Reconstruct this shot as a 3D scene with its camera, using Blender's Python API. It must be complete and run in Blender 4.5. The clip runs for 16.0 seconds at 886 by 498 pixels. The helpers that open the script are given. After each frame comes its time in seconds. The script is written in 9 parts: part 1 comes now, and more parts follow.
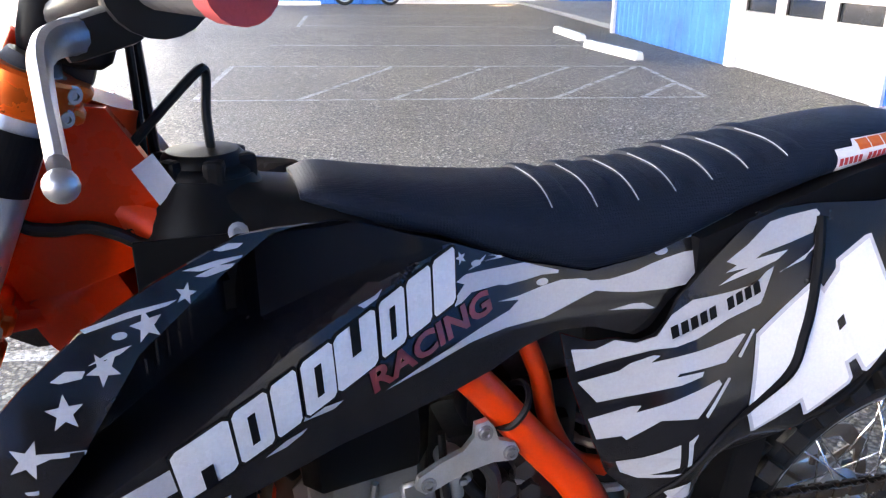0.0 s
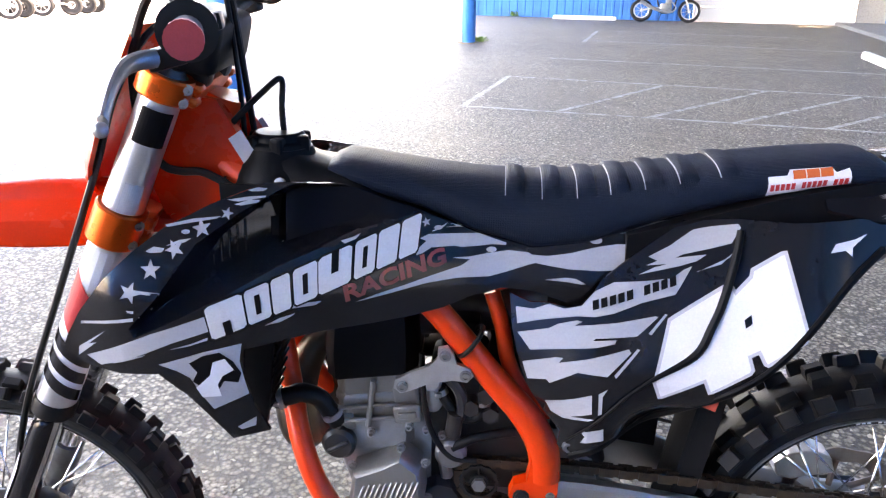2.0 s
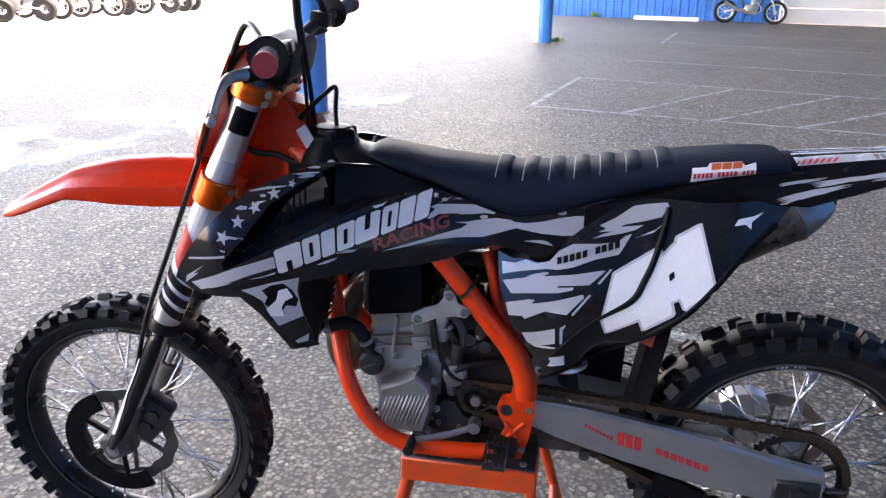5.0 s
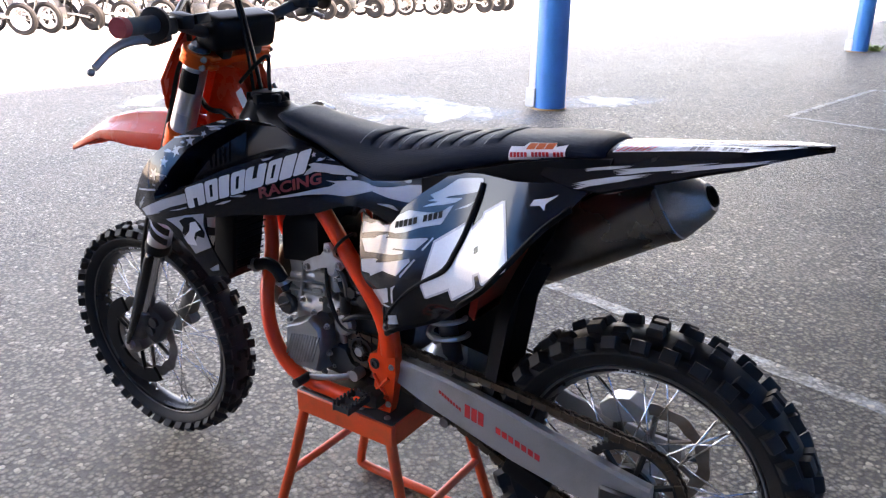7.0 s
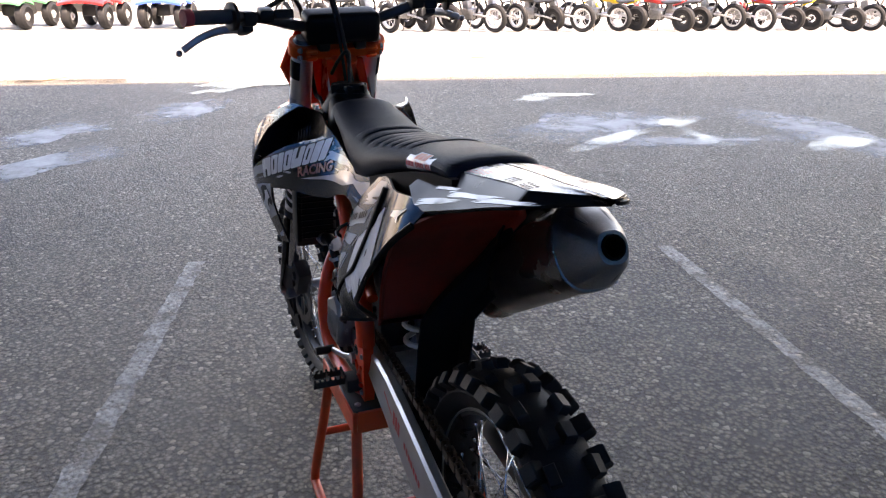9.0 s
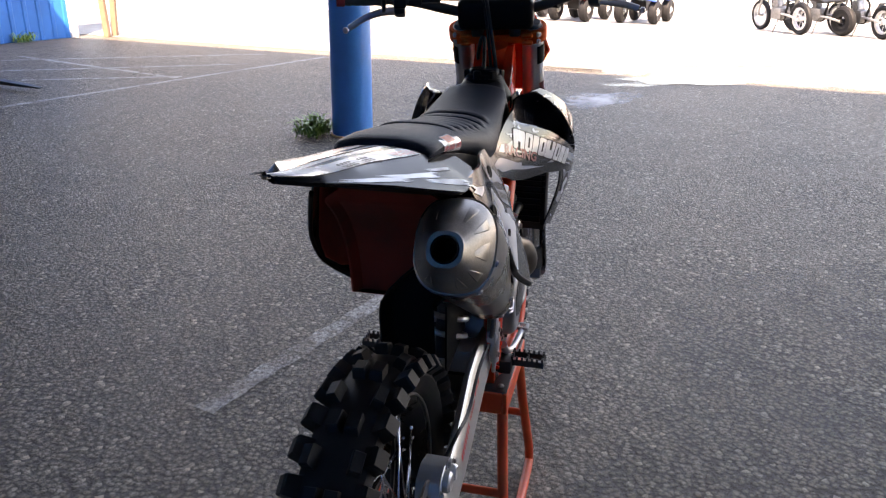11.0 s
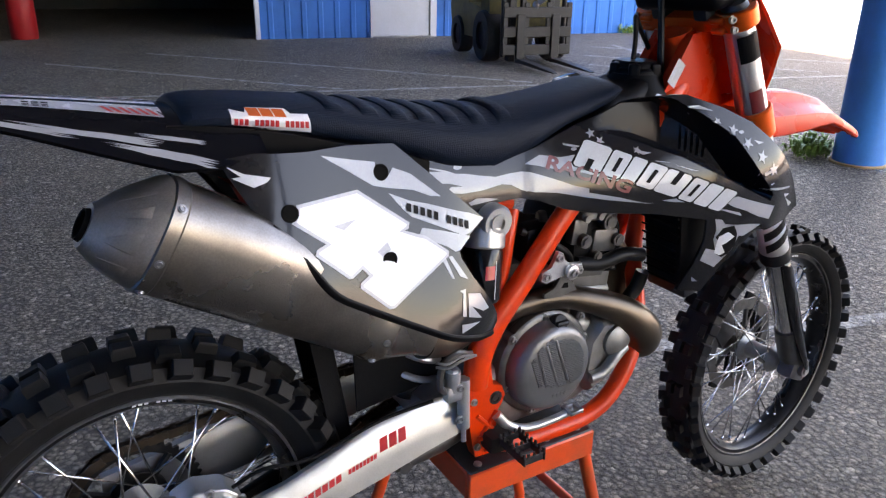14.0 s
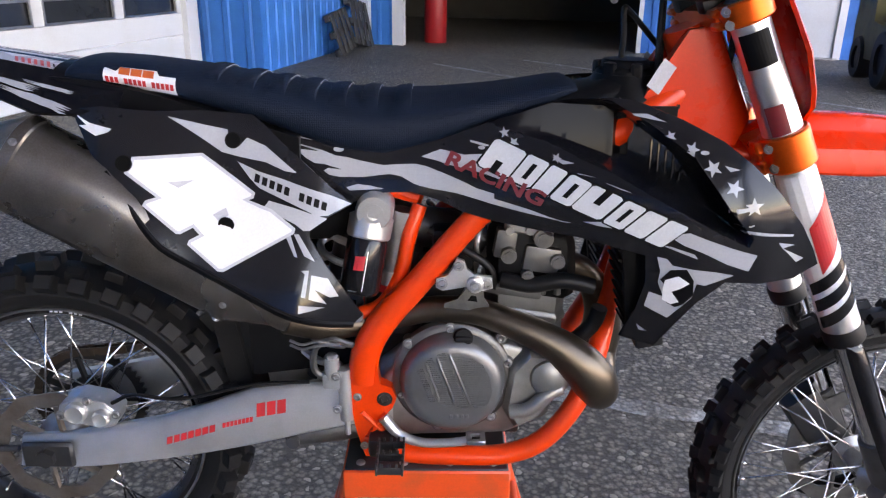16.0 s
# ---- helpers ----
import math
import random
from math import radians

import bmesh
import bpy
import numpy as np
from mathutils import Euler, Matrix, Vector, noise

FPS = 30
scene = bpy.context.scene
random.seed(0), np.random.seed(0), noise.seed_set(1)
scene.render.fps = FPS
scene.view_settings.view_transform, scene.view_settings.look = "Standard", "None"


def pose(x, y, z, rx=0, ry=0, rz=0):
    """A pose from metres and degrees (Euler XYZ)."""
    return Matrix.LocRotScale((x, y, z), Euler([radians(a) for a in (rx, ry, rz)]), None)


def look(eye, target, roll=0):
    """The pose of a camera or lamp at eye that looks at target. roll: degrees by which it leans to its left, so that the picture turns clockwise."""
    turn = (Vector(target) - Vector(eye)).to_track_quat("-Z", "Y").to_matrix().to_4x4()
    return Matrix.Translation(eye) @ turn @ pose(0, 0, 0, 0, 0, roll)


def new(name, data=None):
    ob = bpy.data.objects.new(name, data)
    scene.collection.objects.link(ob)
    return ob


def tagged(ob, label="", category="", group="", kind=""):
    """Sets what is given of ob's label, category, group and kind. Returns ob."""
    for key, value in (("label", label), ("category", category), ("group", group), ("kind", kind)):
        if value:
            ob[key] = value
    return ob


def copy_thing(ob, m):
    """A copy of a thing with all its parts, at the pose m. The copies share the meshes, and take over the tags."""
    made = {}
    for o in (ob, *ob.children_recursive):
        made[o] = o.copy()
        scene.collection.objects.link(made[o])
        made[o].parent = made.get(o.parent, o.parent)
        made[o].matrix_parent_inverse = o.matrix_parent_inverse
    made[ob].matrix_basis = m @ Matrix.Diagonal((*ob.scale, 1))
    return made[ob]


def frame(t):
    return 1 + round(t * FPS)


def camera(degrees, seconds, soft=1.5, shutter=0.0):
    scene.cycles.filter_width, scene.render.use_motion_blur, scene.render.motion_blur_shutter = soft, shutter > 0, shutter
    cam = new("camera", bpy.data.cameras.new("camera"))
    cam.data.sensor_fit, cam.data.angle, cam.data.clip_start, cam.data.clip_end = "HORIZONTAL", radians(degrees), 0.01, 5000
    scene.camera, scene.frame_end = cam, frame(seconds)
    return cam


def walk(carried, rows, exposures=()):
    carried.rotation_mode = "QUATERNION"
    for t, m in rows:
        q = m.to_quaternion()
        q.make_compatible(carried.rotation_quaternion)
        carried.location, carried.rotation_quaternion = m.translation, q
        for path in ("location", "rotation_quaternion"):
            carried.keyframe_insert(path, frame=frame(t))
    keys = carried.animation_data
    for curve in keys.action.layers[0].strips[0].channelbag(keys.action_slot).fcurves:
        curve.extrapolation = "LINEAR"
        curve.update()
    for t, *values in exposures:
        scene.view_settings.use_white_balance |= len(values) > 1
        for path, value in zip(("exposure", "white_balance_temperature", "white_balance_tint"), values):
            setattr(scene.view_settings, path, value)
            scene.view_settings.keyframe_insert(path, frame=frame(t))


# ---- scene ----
cam = camera(60.1, 16.0, 1.25)
PATH = [
    (0, (0.973, 0.79, 1.302), (0.408, -0.995, 0.599), 0.3),
    (0.5, (0.794, 0.793, 1.273), (0.55, -1.067, 0.579), 0.4),
    (1, (0.667, 0.853, 1.258), (0.718, -1.024, 0.572), 0.5),
    (1.5, (0.652, 0.979, 1.294), (0.782, -0.898, 0.615), 0.6),
    (2, (0.645, 1.14, 1.356), (0.777, -0.736, 0.677), 0.8),
    (2.5, (0.633, 1.283, 1.391), (0.771, -0.593, 0.711), 0.8),
    (3, (0.617, 1.413, 1.42), (0.769, -0.461, 0.738), 0.8),
    (3.5, (0.613, 1.504, 1.44), (0.783, -0.367, 0.753), 0.9),
    (3.7, (0.613, 1.52, 1.444), (0.79, -0.351, 0.757), 0.9),
    (5.8, (0.183, 1.491, 1.413), (0.772, -0.294, 0.728), 0.6),
    (6, (0.075, 1.491, 1.41), (0.751, -0.262, 0.727), 0.5),
    (6.5, (-0.176, 1.436, 1.412), (0.666, -0.244, 0.729), 0.3),
    (7, (-0.38, 1.297, 1.4), (0.662, -0.266, 0.712), 0.4),
    (7.5, (-0.527, 1.133, 1.401), (0.73, -0.263, 0.715), 0.4),
    (8, (-0.705, 0.95, 1.405), (0.767, -0.218, 0.722), 0.4),
    (8.5, (-0.854, 0.744, 1.385), (0.771, -0.201, 0.701), 0.4),
    (9, (-0.96, 0.529, 1.399), (0.783, -0.175, 0.716), 0.6),
    (9.5, (-1.051, 0.304, 1.395), (0.776, -0.134, 0.71), 0.7),
    (10, (-1.086, 0.085, 1.4), (0.784, -0.089, 0.713), 0.8),
    (10.2, (-1.08, -0.004, 1.391), (0.797, -0.055, 0.703), 0.8),
    (12.3, (-0.741, -0.825, 1.374), (0.8, 0.235, 0.666), 0.7),
    (12.5, (-0.671, -0.872, 1.367), (0.82, 0.26, 0.662), 0.8),
    (13, (-0.497, -0.972, 1.352), (0.834, 0.342, 0.645), 0.8),
    (13.5, (-0.304, -1.029, 1.322), (0.856, 0.437, 0.611), 0.9),
    (14, (-0.112, -1.081, 1.307), (0.857, 0.517, 0.593), 0.9),
    (14.5, (0.094, -1.146, 1.289), (0.862, 0.558, 0.579), 1.0),
    (15, (0.293, -1.188, 1.274), (0.837, 0.6, 0.562), 1.1),
    (15.5, (0.514, -1.207, 1.252), (0.768, 0.644, 0.54), 0.8),
    (16, (0.669, -1.254, 1.262), (0.692, 0.623, 0.572), 0.8),
]
EXPOSURE = [(0.0, 5.0, 10250, 25), (0.5, 5.2, 10250, 25), (1.0, 5.3, 10150, 26), (1.5, 5.26, 10050, 26), (2.0, 5.12, 9950, 27), (3.5, 4.72, 9800, 28), (6.5, 4.26, 9700, 28), (7.0, 4.16, 9600, 28), (8.0, 3.67, 9450, 26), (9.0, 3.2, 9350, 26),
            (10.0, 2.92, 9350, 26), (12.5, 3.5, 9550, 27), (13.5, 3.65, 9550, 26), (14.0, 3.67, 9500, 26), (15.0, 3.72, 9500, 26), (16.0, 4.0, 9500, 27)]
walk(cam, [(t, look(eye, target, roll)) for t, eye, target, roll in PATH], EXPOSURE)

# ---- light ----
world = bpy.data.worlds.new("sky")
scene.world = world
world.use_nodes = True
nt = world.node_tree
sky = nt.nodes.new("ShaderNodeTexSky")
sky.sky_type, sky.sun_disc = "NISHITA", False
sky.sun_elevation, sky.sun_rotation = radians(52), radians(250)
nt.links.new(sky.outputs[0], nt.nodes["Background"].inputs[0])
nt.nodes["Background"].inputs[1].default_value = 0.15
sun = new("sun", bpy.data.lights.new("sun", "SUN"))
sun.data.energy, sun.data.angle, sun.data.color = 4.0, radians(0.5), (1.0, 0.95, 0.86)
sun.matrix_basis = look((-12, -4.4, 16.4), (0, 0, 0))

# ---- materials ----
def shade(name):
    m = bpy.data.materials.new(name)
    m.use_nodes = True
    t = m.node_tree
    return m, t, t.nodes["Principled BSDF"]


def noise_node(t, scale, detail=3.0, rough=0.55, coords="Object"):
    c = t.nodes.new("ShaderNodeTexCoord")
    n = t.nodes.new("ShaderNodeTexNoise")
    n.inputs["Scale"].default_value, n.inputs["Detail"].default_value, n.inputs["Roughness"].default_value = scale, detail, rough
    t.links.new(c.outputs[coords], n.inputs["Vector"])
    return n


def ramp(t, src, a, b, ca=(0, 0, 0, 1), cb=(1, 1, 1, 1)):
    r = t.nodes.new("ShaderNodeValToRGB")
    r.color_ramp.elements[0].position, r.color_ramp.elements[1].position = a, b
    r.color_ramp.elements[0].color, r.color_ramp.elements[1].color = ca, cb
    t.links.new(src, r.inputs[0])
    return r


def mix(t, fac, a, b, mode="MIX"):
    n = t.nodes.new("ShaderNodeMix")
    n.data_type, n.blend_type = "RGBA", mode
    for socket, v in ((n.inputs[0], fac), (n.inputs[6], a), (n.inputs[7], b)):
        if isinstance(v, (tuple, float, int)):
            socket.default_value = v
        else:
            t.links.new(v, socket)
    return n.outputs[2]


def mat(name, rgb, rough=0.5, metal=0.0, dirt=None, amount=0.35, coarse=9.0, fine=140.0, bump=0.15, depth=0.002, coat=0.0, spread=0.04, spec=0.5):
    """A worn surface: base colour with grain, patches of dirt, uneven gloss and a fine relief."""
    m, t, p = shade(name)
    big, small = noise_node(t, coarse, 5.0), noise_node(t, fine, 2.0)
    dirt = dirt or tuple(c * 0.55 for c in rgb)
    mask = ramp(t, big.outputs[0], 0.45, 0.72).outputs[0]
    scaled = t.nodes.new("ShaderNodeMath")
    scaled.operation = "MULTIPLY"
    scaled.inputs[1].default_value = amount
    t.links.new(mask, scaled.inputs[0])
    col = mix(t, scaled.outputs[0], (*rgb, 1), (*dirt, 1))
    grain = ramp(t, small.outputs[0], 0.3, 0.7, (1 - spread,) * 3 + (1,), (1 + spread,) * 3 + (1,)).outputs[0]
    t.links.new(mix(t, 1.0, col, grain, "MULTIPLY"), p.inputs["Base Color"])
    gloss = t.nodes.new("ShaderNodeMapRange")
    gloss.inputs[3].default_value, gloss.inputs[4].default_value = max(0.02, rough - 0.1), min(1, rough + 0.12)
    t.links.new(big.outputs[0], gloss.inputs[0])
    t.links.new(gloss.outputs[0], p.inputs["Roughness"])
    p.inputs["Metallic"].default_value = metal
    p.inputs["Specular IOR Level"].default_value = spec
    p.inputs["Coat Weight"].default_value, p.inputs["Coat Roughness"].default_value = coat, 0.08
    if bump:
        b = t.nodes.new("ShaderNodeBump")
        b.inputs["Strength"].default_value, b.inputs["Distance"].default_value = bump, depth
        t.links.new(small.outputs[0], b.inputs["Height"])
        t.links.new(b.outputs[0], p.inputs["Normal"])
    return m


def asphalt(name, stone, tar, patch, paint=None):
    """Worn asphalt of bound chippings, with stains at two scales; with paint, a line that has partly worn off it."""
    m, t, p = shade(name)
    c = t.nodes.new("ShaderNodeTexCoord")
    v = t.nodes.new("ShaderNodeTexVoronoi")
    v.inputs["Scale"].default_value = 58
    t.links.new(c.outputs["Object"], v.inputs["Vector"])
    grit, stain, wide = noise_node(t, 260, 2), noise_node(t, 1.7, 6, 0.62), noise_node(t, 0.22, 4, 0.6)
    chip = t.nodes.new("ShaderNodeSeparateColor")
    t.links.new(v.outputs["Color"], chip.inputs[0])
    lump = noise_node(t, 74, 4, 0.7)
    tone = mix(t, 0.35, ramp(t, lump.outputs[0], 0.32, 0.68).outputs[0], chip.outputs[0])
    col = mix(t, tone, (*tar, 1), (*stone, 1))
    col = mix(t, ramp(t, v.outputs["Distance"], 0.28, 0.62).outputs[0], col, (*(a * 0.45 for a in tar), 1))
    col = mix(t, ramp(t, chip.outputs[1], 0.93, 0.99).outputs[0], col, (*(min(0.7, a * 1.3) for a in stone), 1))
    col = mix(t, ramp(t, stain.outputs[0], 0.35, 0.75, (0, 0, 0, 1), (0.36, 0.36, 0.36, 1)).outputs[0], col, (*patch, 1))
    col = mix(t, 1.0, col, ramp(t, wide.outputs[0], 0.3, 0.7, (0.78, 0.78, 0.8, 1), (1.15, 1.14, 1.1, 1)).outputs[0], "MULTIPLY")
    if paint:
        worn = noise_node(t, 38, 6, 0.7)
        flaked = noise_node(t, 7, 4, 0.6)
        left_ = mix(t, ramp(t, flaked.outputs[0], 0.44, 0.62).outputs[0], ramp(t, worn.outputs[0], 0.40, 0.64, (0.90, 0.90, 0.90, 1), (0.05, 0.05, 0.05, 1)).outputs[0], (0.05, 0.05, 0.05, 1))
        col = mix(t, left_, col, (*paint, 1))
    t.links.new(col, p.inputs["Base Color"])
    p.inputs["Roughness"].default_value = 0.58
    b = t.nodes.new("ShaderNodeBump")
    b.inputs["Strength"].default_value, b.inputs["Distance"].default_value = (0.7 if paint else 1.0), 0.034
    h = t.nodes.new("ShaderNodeMath")
    h.operation = "SUBTRACT"
    t.links.new(grit.outputs[0], h.inputs[0])
    t.links.new(v.outputs["Distance"], h.inputs[1])
    clump = noise_node(t, 27, 3, 0.6)
    h2 = t.nodes.new("ShaderNodeMath")
    h2.operation = "MULTIPLY_ADD"
    h2.inputs[1].default_value = 0.9
    t.links.new(clump.outputs[0], h2.inputs[0])
    t.links.new(h.outputs[0], h2.inputs[2])
    t.links.new(h2.outputs[0], b.inputs["Height"])
    t.links.new(b.outputs[0], p.inputs["Normal"])
    return m


M = {}
M["asphalt"] = asphalt("asphalt", (0.55, 0.475, 0.378), (0.130, 0.110, 0.087), (0.285, 0.243, 0.192))
M["line"] = asphalt("worn road paint", (0.55, 0.475, 0.378), (0.130, 0.110, 0.087), (0.285, 0.243, 0.192), (0.62, 0.62, 0.60))
M["concrete"] = asphalt("pale concrete", (0.54, 0.56, 0.575), (0.45, 0.465, 0.475), (0.49, 0.50, 0.51))
M["blue wall"] = mat("blue painted steel", (0.005, 0.158, 0.49), 0.45, 0, (0.016, 0.075, 0.20), 0.60, 1.3, 60, 0.1, 0.003, spec=0.22)
M["blue pillar"] = mat("blue enamel", (0.004, 0.225, 0.60), 0.35, 0, (0.02, 0.13, 0.36), 0.4, 3, 60, 0.1, 0.002)
M["white paint"] = mat("white painted metal", (0.60, 0.61, 0.63), 0.45, 0, (0.48, 0.46, 0.43), 0.3, 2.2, 60, 0.08, 0.002)
M["stop"] = mat("whitewashed concrete", (0.72, 0.72, 0.70), 0.8, 0, (0.42, 0.41, 0.39), 0.5, 6, 90, 0.5, 0.006)
# near-black so that the bay's indoor shade is in the colour
M["bay shade"] = mat("interior board darkened for shade", (0.05, 0.047, 0.042), 0.8, 0, None, 0.4, 2, 40)
M["soffit"] = mat("grey canopy sheet", (0.33, 0.37, 0.43), 0.6, 0, (0.26, 0.29, 0.33), 0.4, 1.0, 30)
M["pane"] = mat("dusky window glass", (0.02, 0.024, 0.03), 0.08, 0, (0.05, 0.05, 0.05), 0.3, 3, 40, 0)
def wet(name, rgb, rough, lo, hi, scale, most):
    """A thin wet, silty or dark patch that thins out unevenly towards its rim."""
    m, t, p = shade(name)
    c = t.nodes.new("ShaderNodeTexCoord")
    off = t.nodes.new("ShaderNodeVectorMath")
    off.operation = "SUBTRACT"
    off.inputs[1].default_value = (0.5, 0.5, 0.5)
    t.links.new(c.outputs["Generated"], off.inputs[0])
    flat = t.nodes.new("ShaderNodeVectorMath")
    flat.operation = "MULTIPLY"
    flat.inputs[1].default_value = (2, 2, 0)
    t.links.new(off.outputs[0], flat.inputs[0])
    far = t.nodes.new("ShaderNodeVectorMath")
    far.operation = "LENGTH"
    t.links.new(flat.outputs[0], far.inputs[0])
    n = noise_node(t, scale, 6, 0.65)
    total = t.nodes.new("ShaderNodeMath")
    total.operation = "SUBTRACT"
    t.links.new(n.outputs[0], total.inputs[0])
    half = t.nodes.new("ShaderNodeMath")
    half.operation = "MULTIPLY"
    half.inputs[1].default_value = 0.45
    t.links.new(far.outputs["Value"], half.inputs[0])
    t.links.new(half.outputs[0], total.inputs[1])
    t.links.new(ramp(t, total.outputs[0], lo, hi, (0, 0, 0, 1), (most, most, most, 1)).outputs[0], p.inputs["Alpha"])
    tone = noise_node(t, 30, 4)
    t.links.new(mix(t, tone.outputs[0], (*(a * 0.75 for a in rgb), 1), (*(min(0.9, a * 1.2) for a in rgb), 1)), p.inputs["Base Color"])
    p.inputs["Roughness"].default_value = rough
    return m


M["puddle"] = wet("standing water", (0.03, 0.03, 0.032), 0.06, 0.12, 0.40, 3.0, 0.62)
M["damp"] = wet("pale dried silt", (0.40, 0.41, 0.42), 0.5, 0.08, 0.50, 4.0, 0.75)
M["dark patch"] = wet("thin dark patch", (0.05, 0.045, 0.04), 0.5, 0.0, 0.55, 1.6, 0.42)
M["rust stain"] = mat("rusty runoff stain", (0.42, 0.25, 0.10), 0.7, 0, (0.3, 0.22, 0.14), 0.6, 2, 60)
M["timber"] = mat("grey timber", (0.20, 0.13, 0.085), 0.8, 0, (0.1, 0.08, 0.06), 0.5, 7, 90, 0.4, 0.004)
M["weed"] = mat("weed leaves", (0.15, 0.29, 0.045), 0.5, 0, (0.22, 0.24, 0.07), 0.5, 20, 200)
M["black pallet"] = mat("black plastic", (0.018, 0.018, 0.02), 0.6, 0, (0.05, 0.048, 0.045), 0.5, 6, 90)
M["red drum"] = mat("red enamel", (0.36, 0.012, 0.015), 0.4, 0, None, 0.4, 4, 60)

# bike
M["black gloss"] = mat("glossy black plastic", (0.007, 0.007, 0.009), 0.12, 0, (0.020, 0.020, 0.022), 0.35, 14, 300, 0.03, 0.0005, 0.12, spec=0.34)
M["black matt"] = mat("matt black plastic", (0.005, 0.005, 0.006), 0.42, 0, (0.010, 0.0096, 0.0092), 0.4, 16, 400, 0.12, 0.0006, spec=0.08)
M["black satin"] = mat("satin black tank plastic", (0.005, 0.005, 0.007), 0.22, 0, (0.009, 0.009, 0.010), 0.35, 14, 400, 0.06, 0.0005, spec=0.10)
M["grey film"] = mat("grey printed film", (0.37, 0.375, 0.40), 0.13, 0, (0.36, 0.36, 0.39), 0.3, 30, 300, 0.0, 0.0005, 0.4)
M["white film"] = mat("white printed film", (0.76, 0.76, 0.78), 0.13, 0, (0.66, 0.66, 0.68), 0.3, 30, 300, 0.0, 0.0005, 0.4)
M["silver film"] = mat("silver printed film", (0.62, 0.63, 0.64), 0.25, 0, (0.48, 0.49, 0.5), 0.4, 40, 300, 0.0, 0.0005, 0.4)
M["red film"] = mat("dark red printed film", (0.20, 0.018, 0.022), 0.3, 0, None, 0.2, 40, 300, 0, 0.0005, 0.3)
M["bright red film"] = mat("red printed film", (0.60, 0.025, 0.03), 0.3, 0, None, 0.2, 40, 300, 0, 0.0005, 0.3)
M["orange film"] = mat("orange printed film", (0.62, 0.10, 0.02), 0.35, 0, None, 0.2, 40, 300, 0)
M["outline"] = mat("pale grey printed film", (0.48, 0.48, 0.52), 0.25, 0, None, 0.1, 40, 300, 0)
M["orange paint"] = mat("orange powder coat", (0.84, 0.046, 0.005), 0.32, 0, (0.42, 0.05, 0.015), 0.26, 13, 320, 0.06, 0.0006, 0.12, spec=0.35)
M["orange stand"] = mat("orange painted tube", (0.78, 0.070, 0.012), 0.42, 0, (0.32, 0.08, 0.03), 0.45, 18, 260, 0.1, 0.0008)
M["orange plastic"] = mat("red-orange plastic", (0.74, 0.030, 0.004), 0.26, 0, (0.55, 0.03, 0.008), 0.3, 11, 300, 0.03, 0.0005, 0.0, spec=0.22)
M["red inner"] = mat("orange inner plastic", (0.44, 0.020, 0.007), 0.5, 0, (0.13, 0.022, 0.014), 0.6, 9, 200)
M["gold"] = mat("orange anodised metal", (0.85, 0.105, 0.010), 0.30, 0.65, (0.55, 0.07, 0.01), 0.3, 20, 300, 0.03, 0.0004)
M["fork silver"] = mat("clear anodised fork tube", (0.68, 0.68, 0.69), 0.34, 0.9, (0.48, 0.48, 0.48), 0.35, 16, 500, 0.06, 0.0004)
M["chrome"] = mat("polished steel", (0.75, 0.75, 0.76), 0.12, 1, (0.4, 0.4, 0.4), 0.3, 25, 300, 0.02, 0.0004)
M["cast"] = mat("cast magnesium", (0.31, 0.305, 0.295), 0.40, 0.8, (0.13, 0.125, 0.12), 0.55, 16, 600, 0.3, 0.0008)
M["cover"] = mat("grey coated cover", (0.19, 0.19, 0.195), 0.36, 0.7, (0.10, 0.098, 0.095), 0.45, 18, 700, 0.25, 0.0006)
M["dark cast"] = mat("dark coated casting", (0.05, 0.05, 0.052), 0.42, 0.6, (0.022, 0.02, 0.02), 0.5, 20, 500, 0.3, 0.0008)
M["engine dark"] = mat("dark grey casting", (0.15, 0.148, 0.145), 0.4, 0.8, (0.05, 0.048, 0.046), 0.6, 26, 600, 0.3, 0.0008)
M["swingarm"] = mat("satin swingarm alloy", (0.46, 0.46, 0.455), 0.34, 0.85, (0.26, 0.25, 0.24), 0.55, 9, 400, 0.06, 0.0005)
M["steel"] = mat("grey steel", (0.40, 0.40, 0.41), 0.34, 0.9, (0.2, 0.19, 0.18), 0.5, 24, 400, 0.12, 0.0006)
M["alloy"] = mat("brushed aluminium", (0.62, 0.62, 0.62), 0.30, 0.75, (0.30, 0.29, 0.28), 0.5, 12, 400, 0.1, 0.0006)
M["titanium"] = mat("heat-tinted titanium", (0.25, 0.228, 0.21), 0.27, 0.95, (0.12, 0.10, 0.085), 0.8, 7, 400, 0.10, 0.0005, spread=0.10)
M["titanium cap"] = mat("satin titanium cap", (0.30, 0.275, 0.25), 0.40, 0.9, (0.15, 0.127, 0.108), 0.7, 12, 400, 0.10, 0.0005, spread=0.10)
M["hub"] = mat("dull cast hub", (0.46, 0.45, 0.42), 0.36, 0.8, (0.20, 0.18, 0.15), 0.55, 20, 300, 0.1, 0.0006)
M["header"] = mat("straw-tinted header steel", (0.11, 0.086, 0.066), 0.34, 0.9, (0.07, 0.058, 0.05), 0.7, 12, 400, 0.06, 0.0005)
M["rubber"] = mat("tyre rubber", (0.010, 0.010, 0.011), 0.55, 0, (0.024, 0.023, 0.022), 0.5, 18, 320, 0.3, 0.0012, spread=0.1, spec=0.22)
M["hose"] = mat("black rubber hose", (0.008, 0.008, 0.009), 0.42, 0, None, 0.3, 30, 400, 0.1, 0.0005, spec=0.22)
M["grip"] = mat("red grip rubber", (0.42, 0.04, 0.045), 0.7, 0, None, 0.4, 30, 500, 0.2, 0.0008)
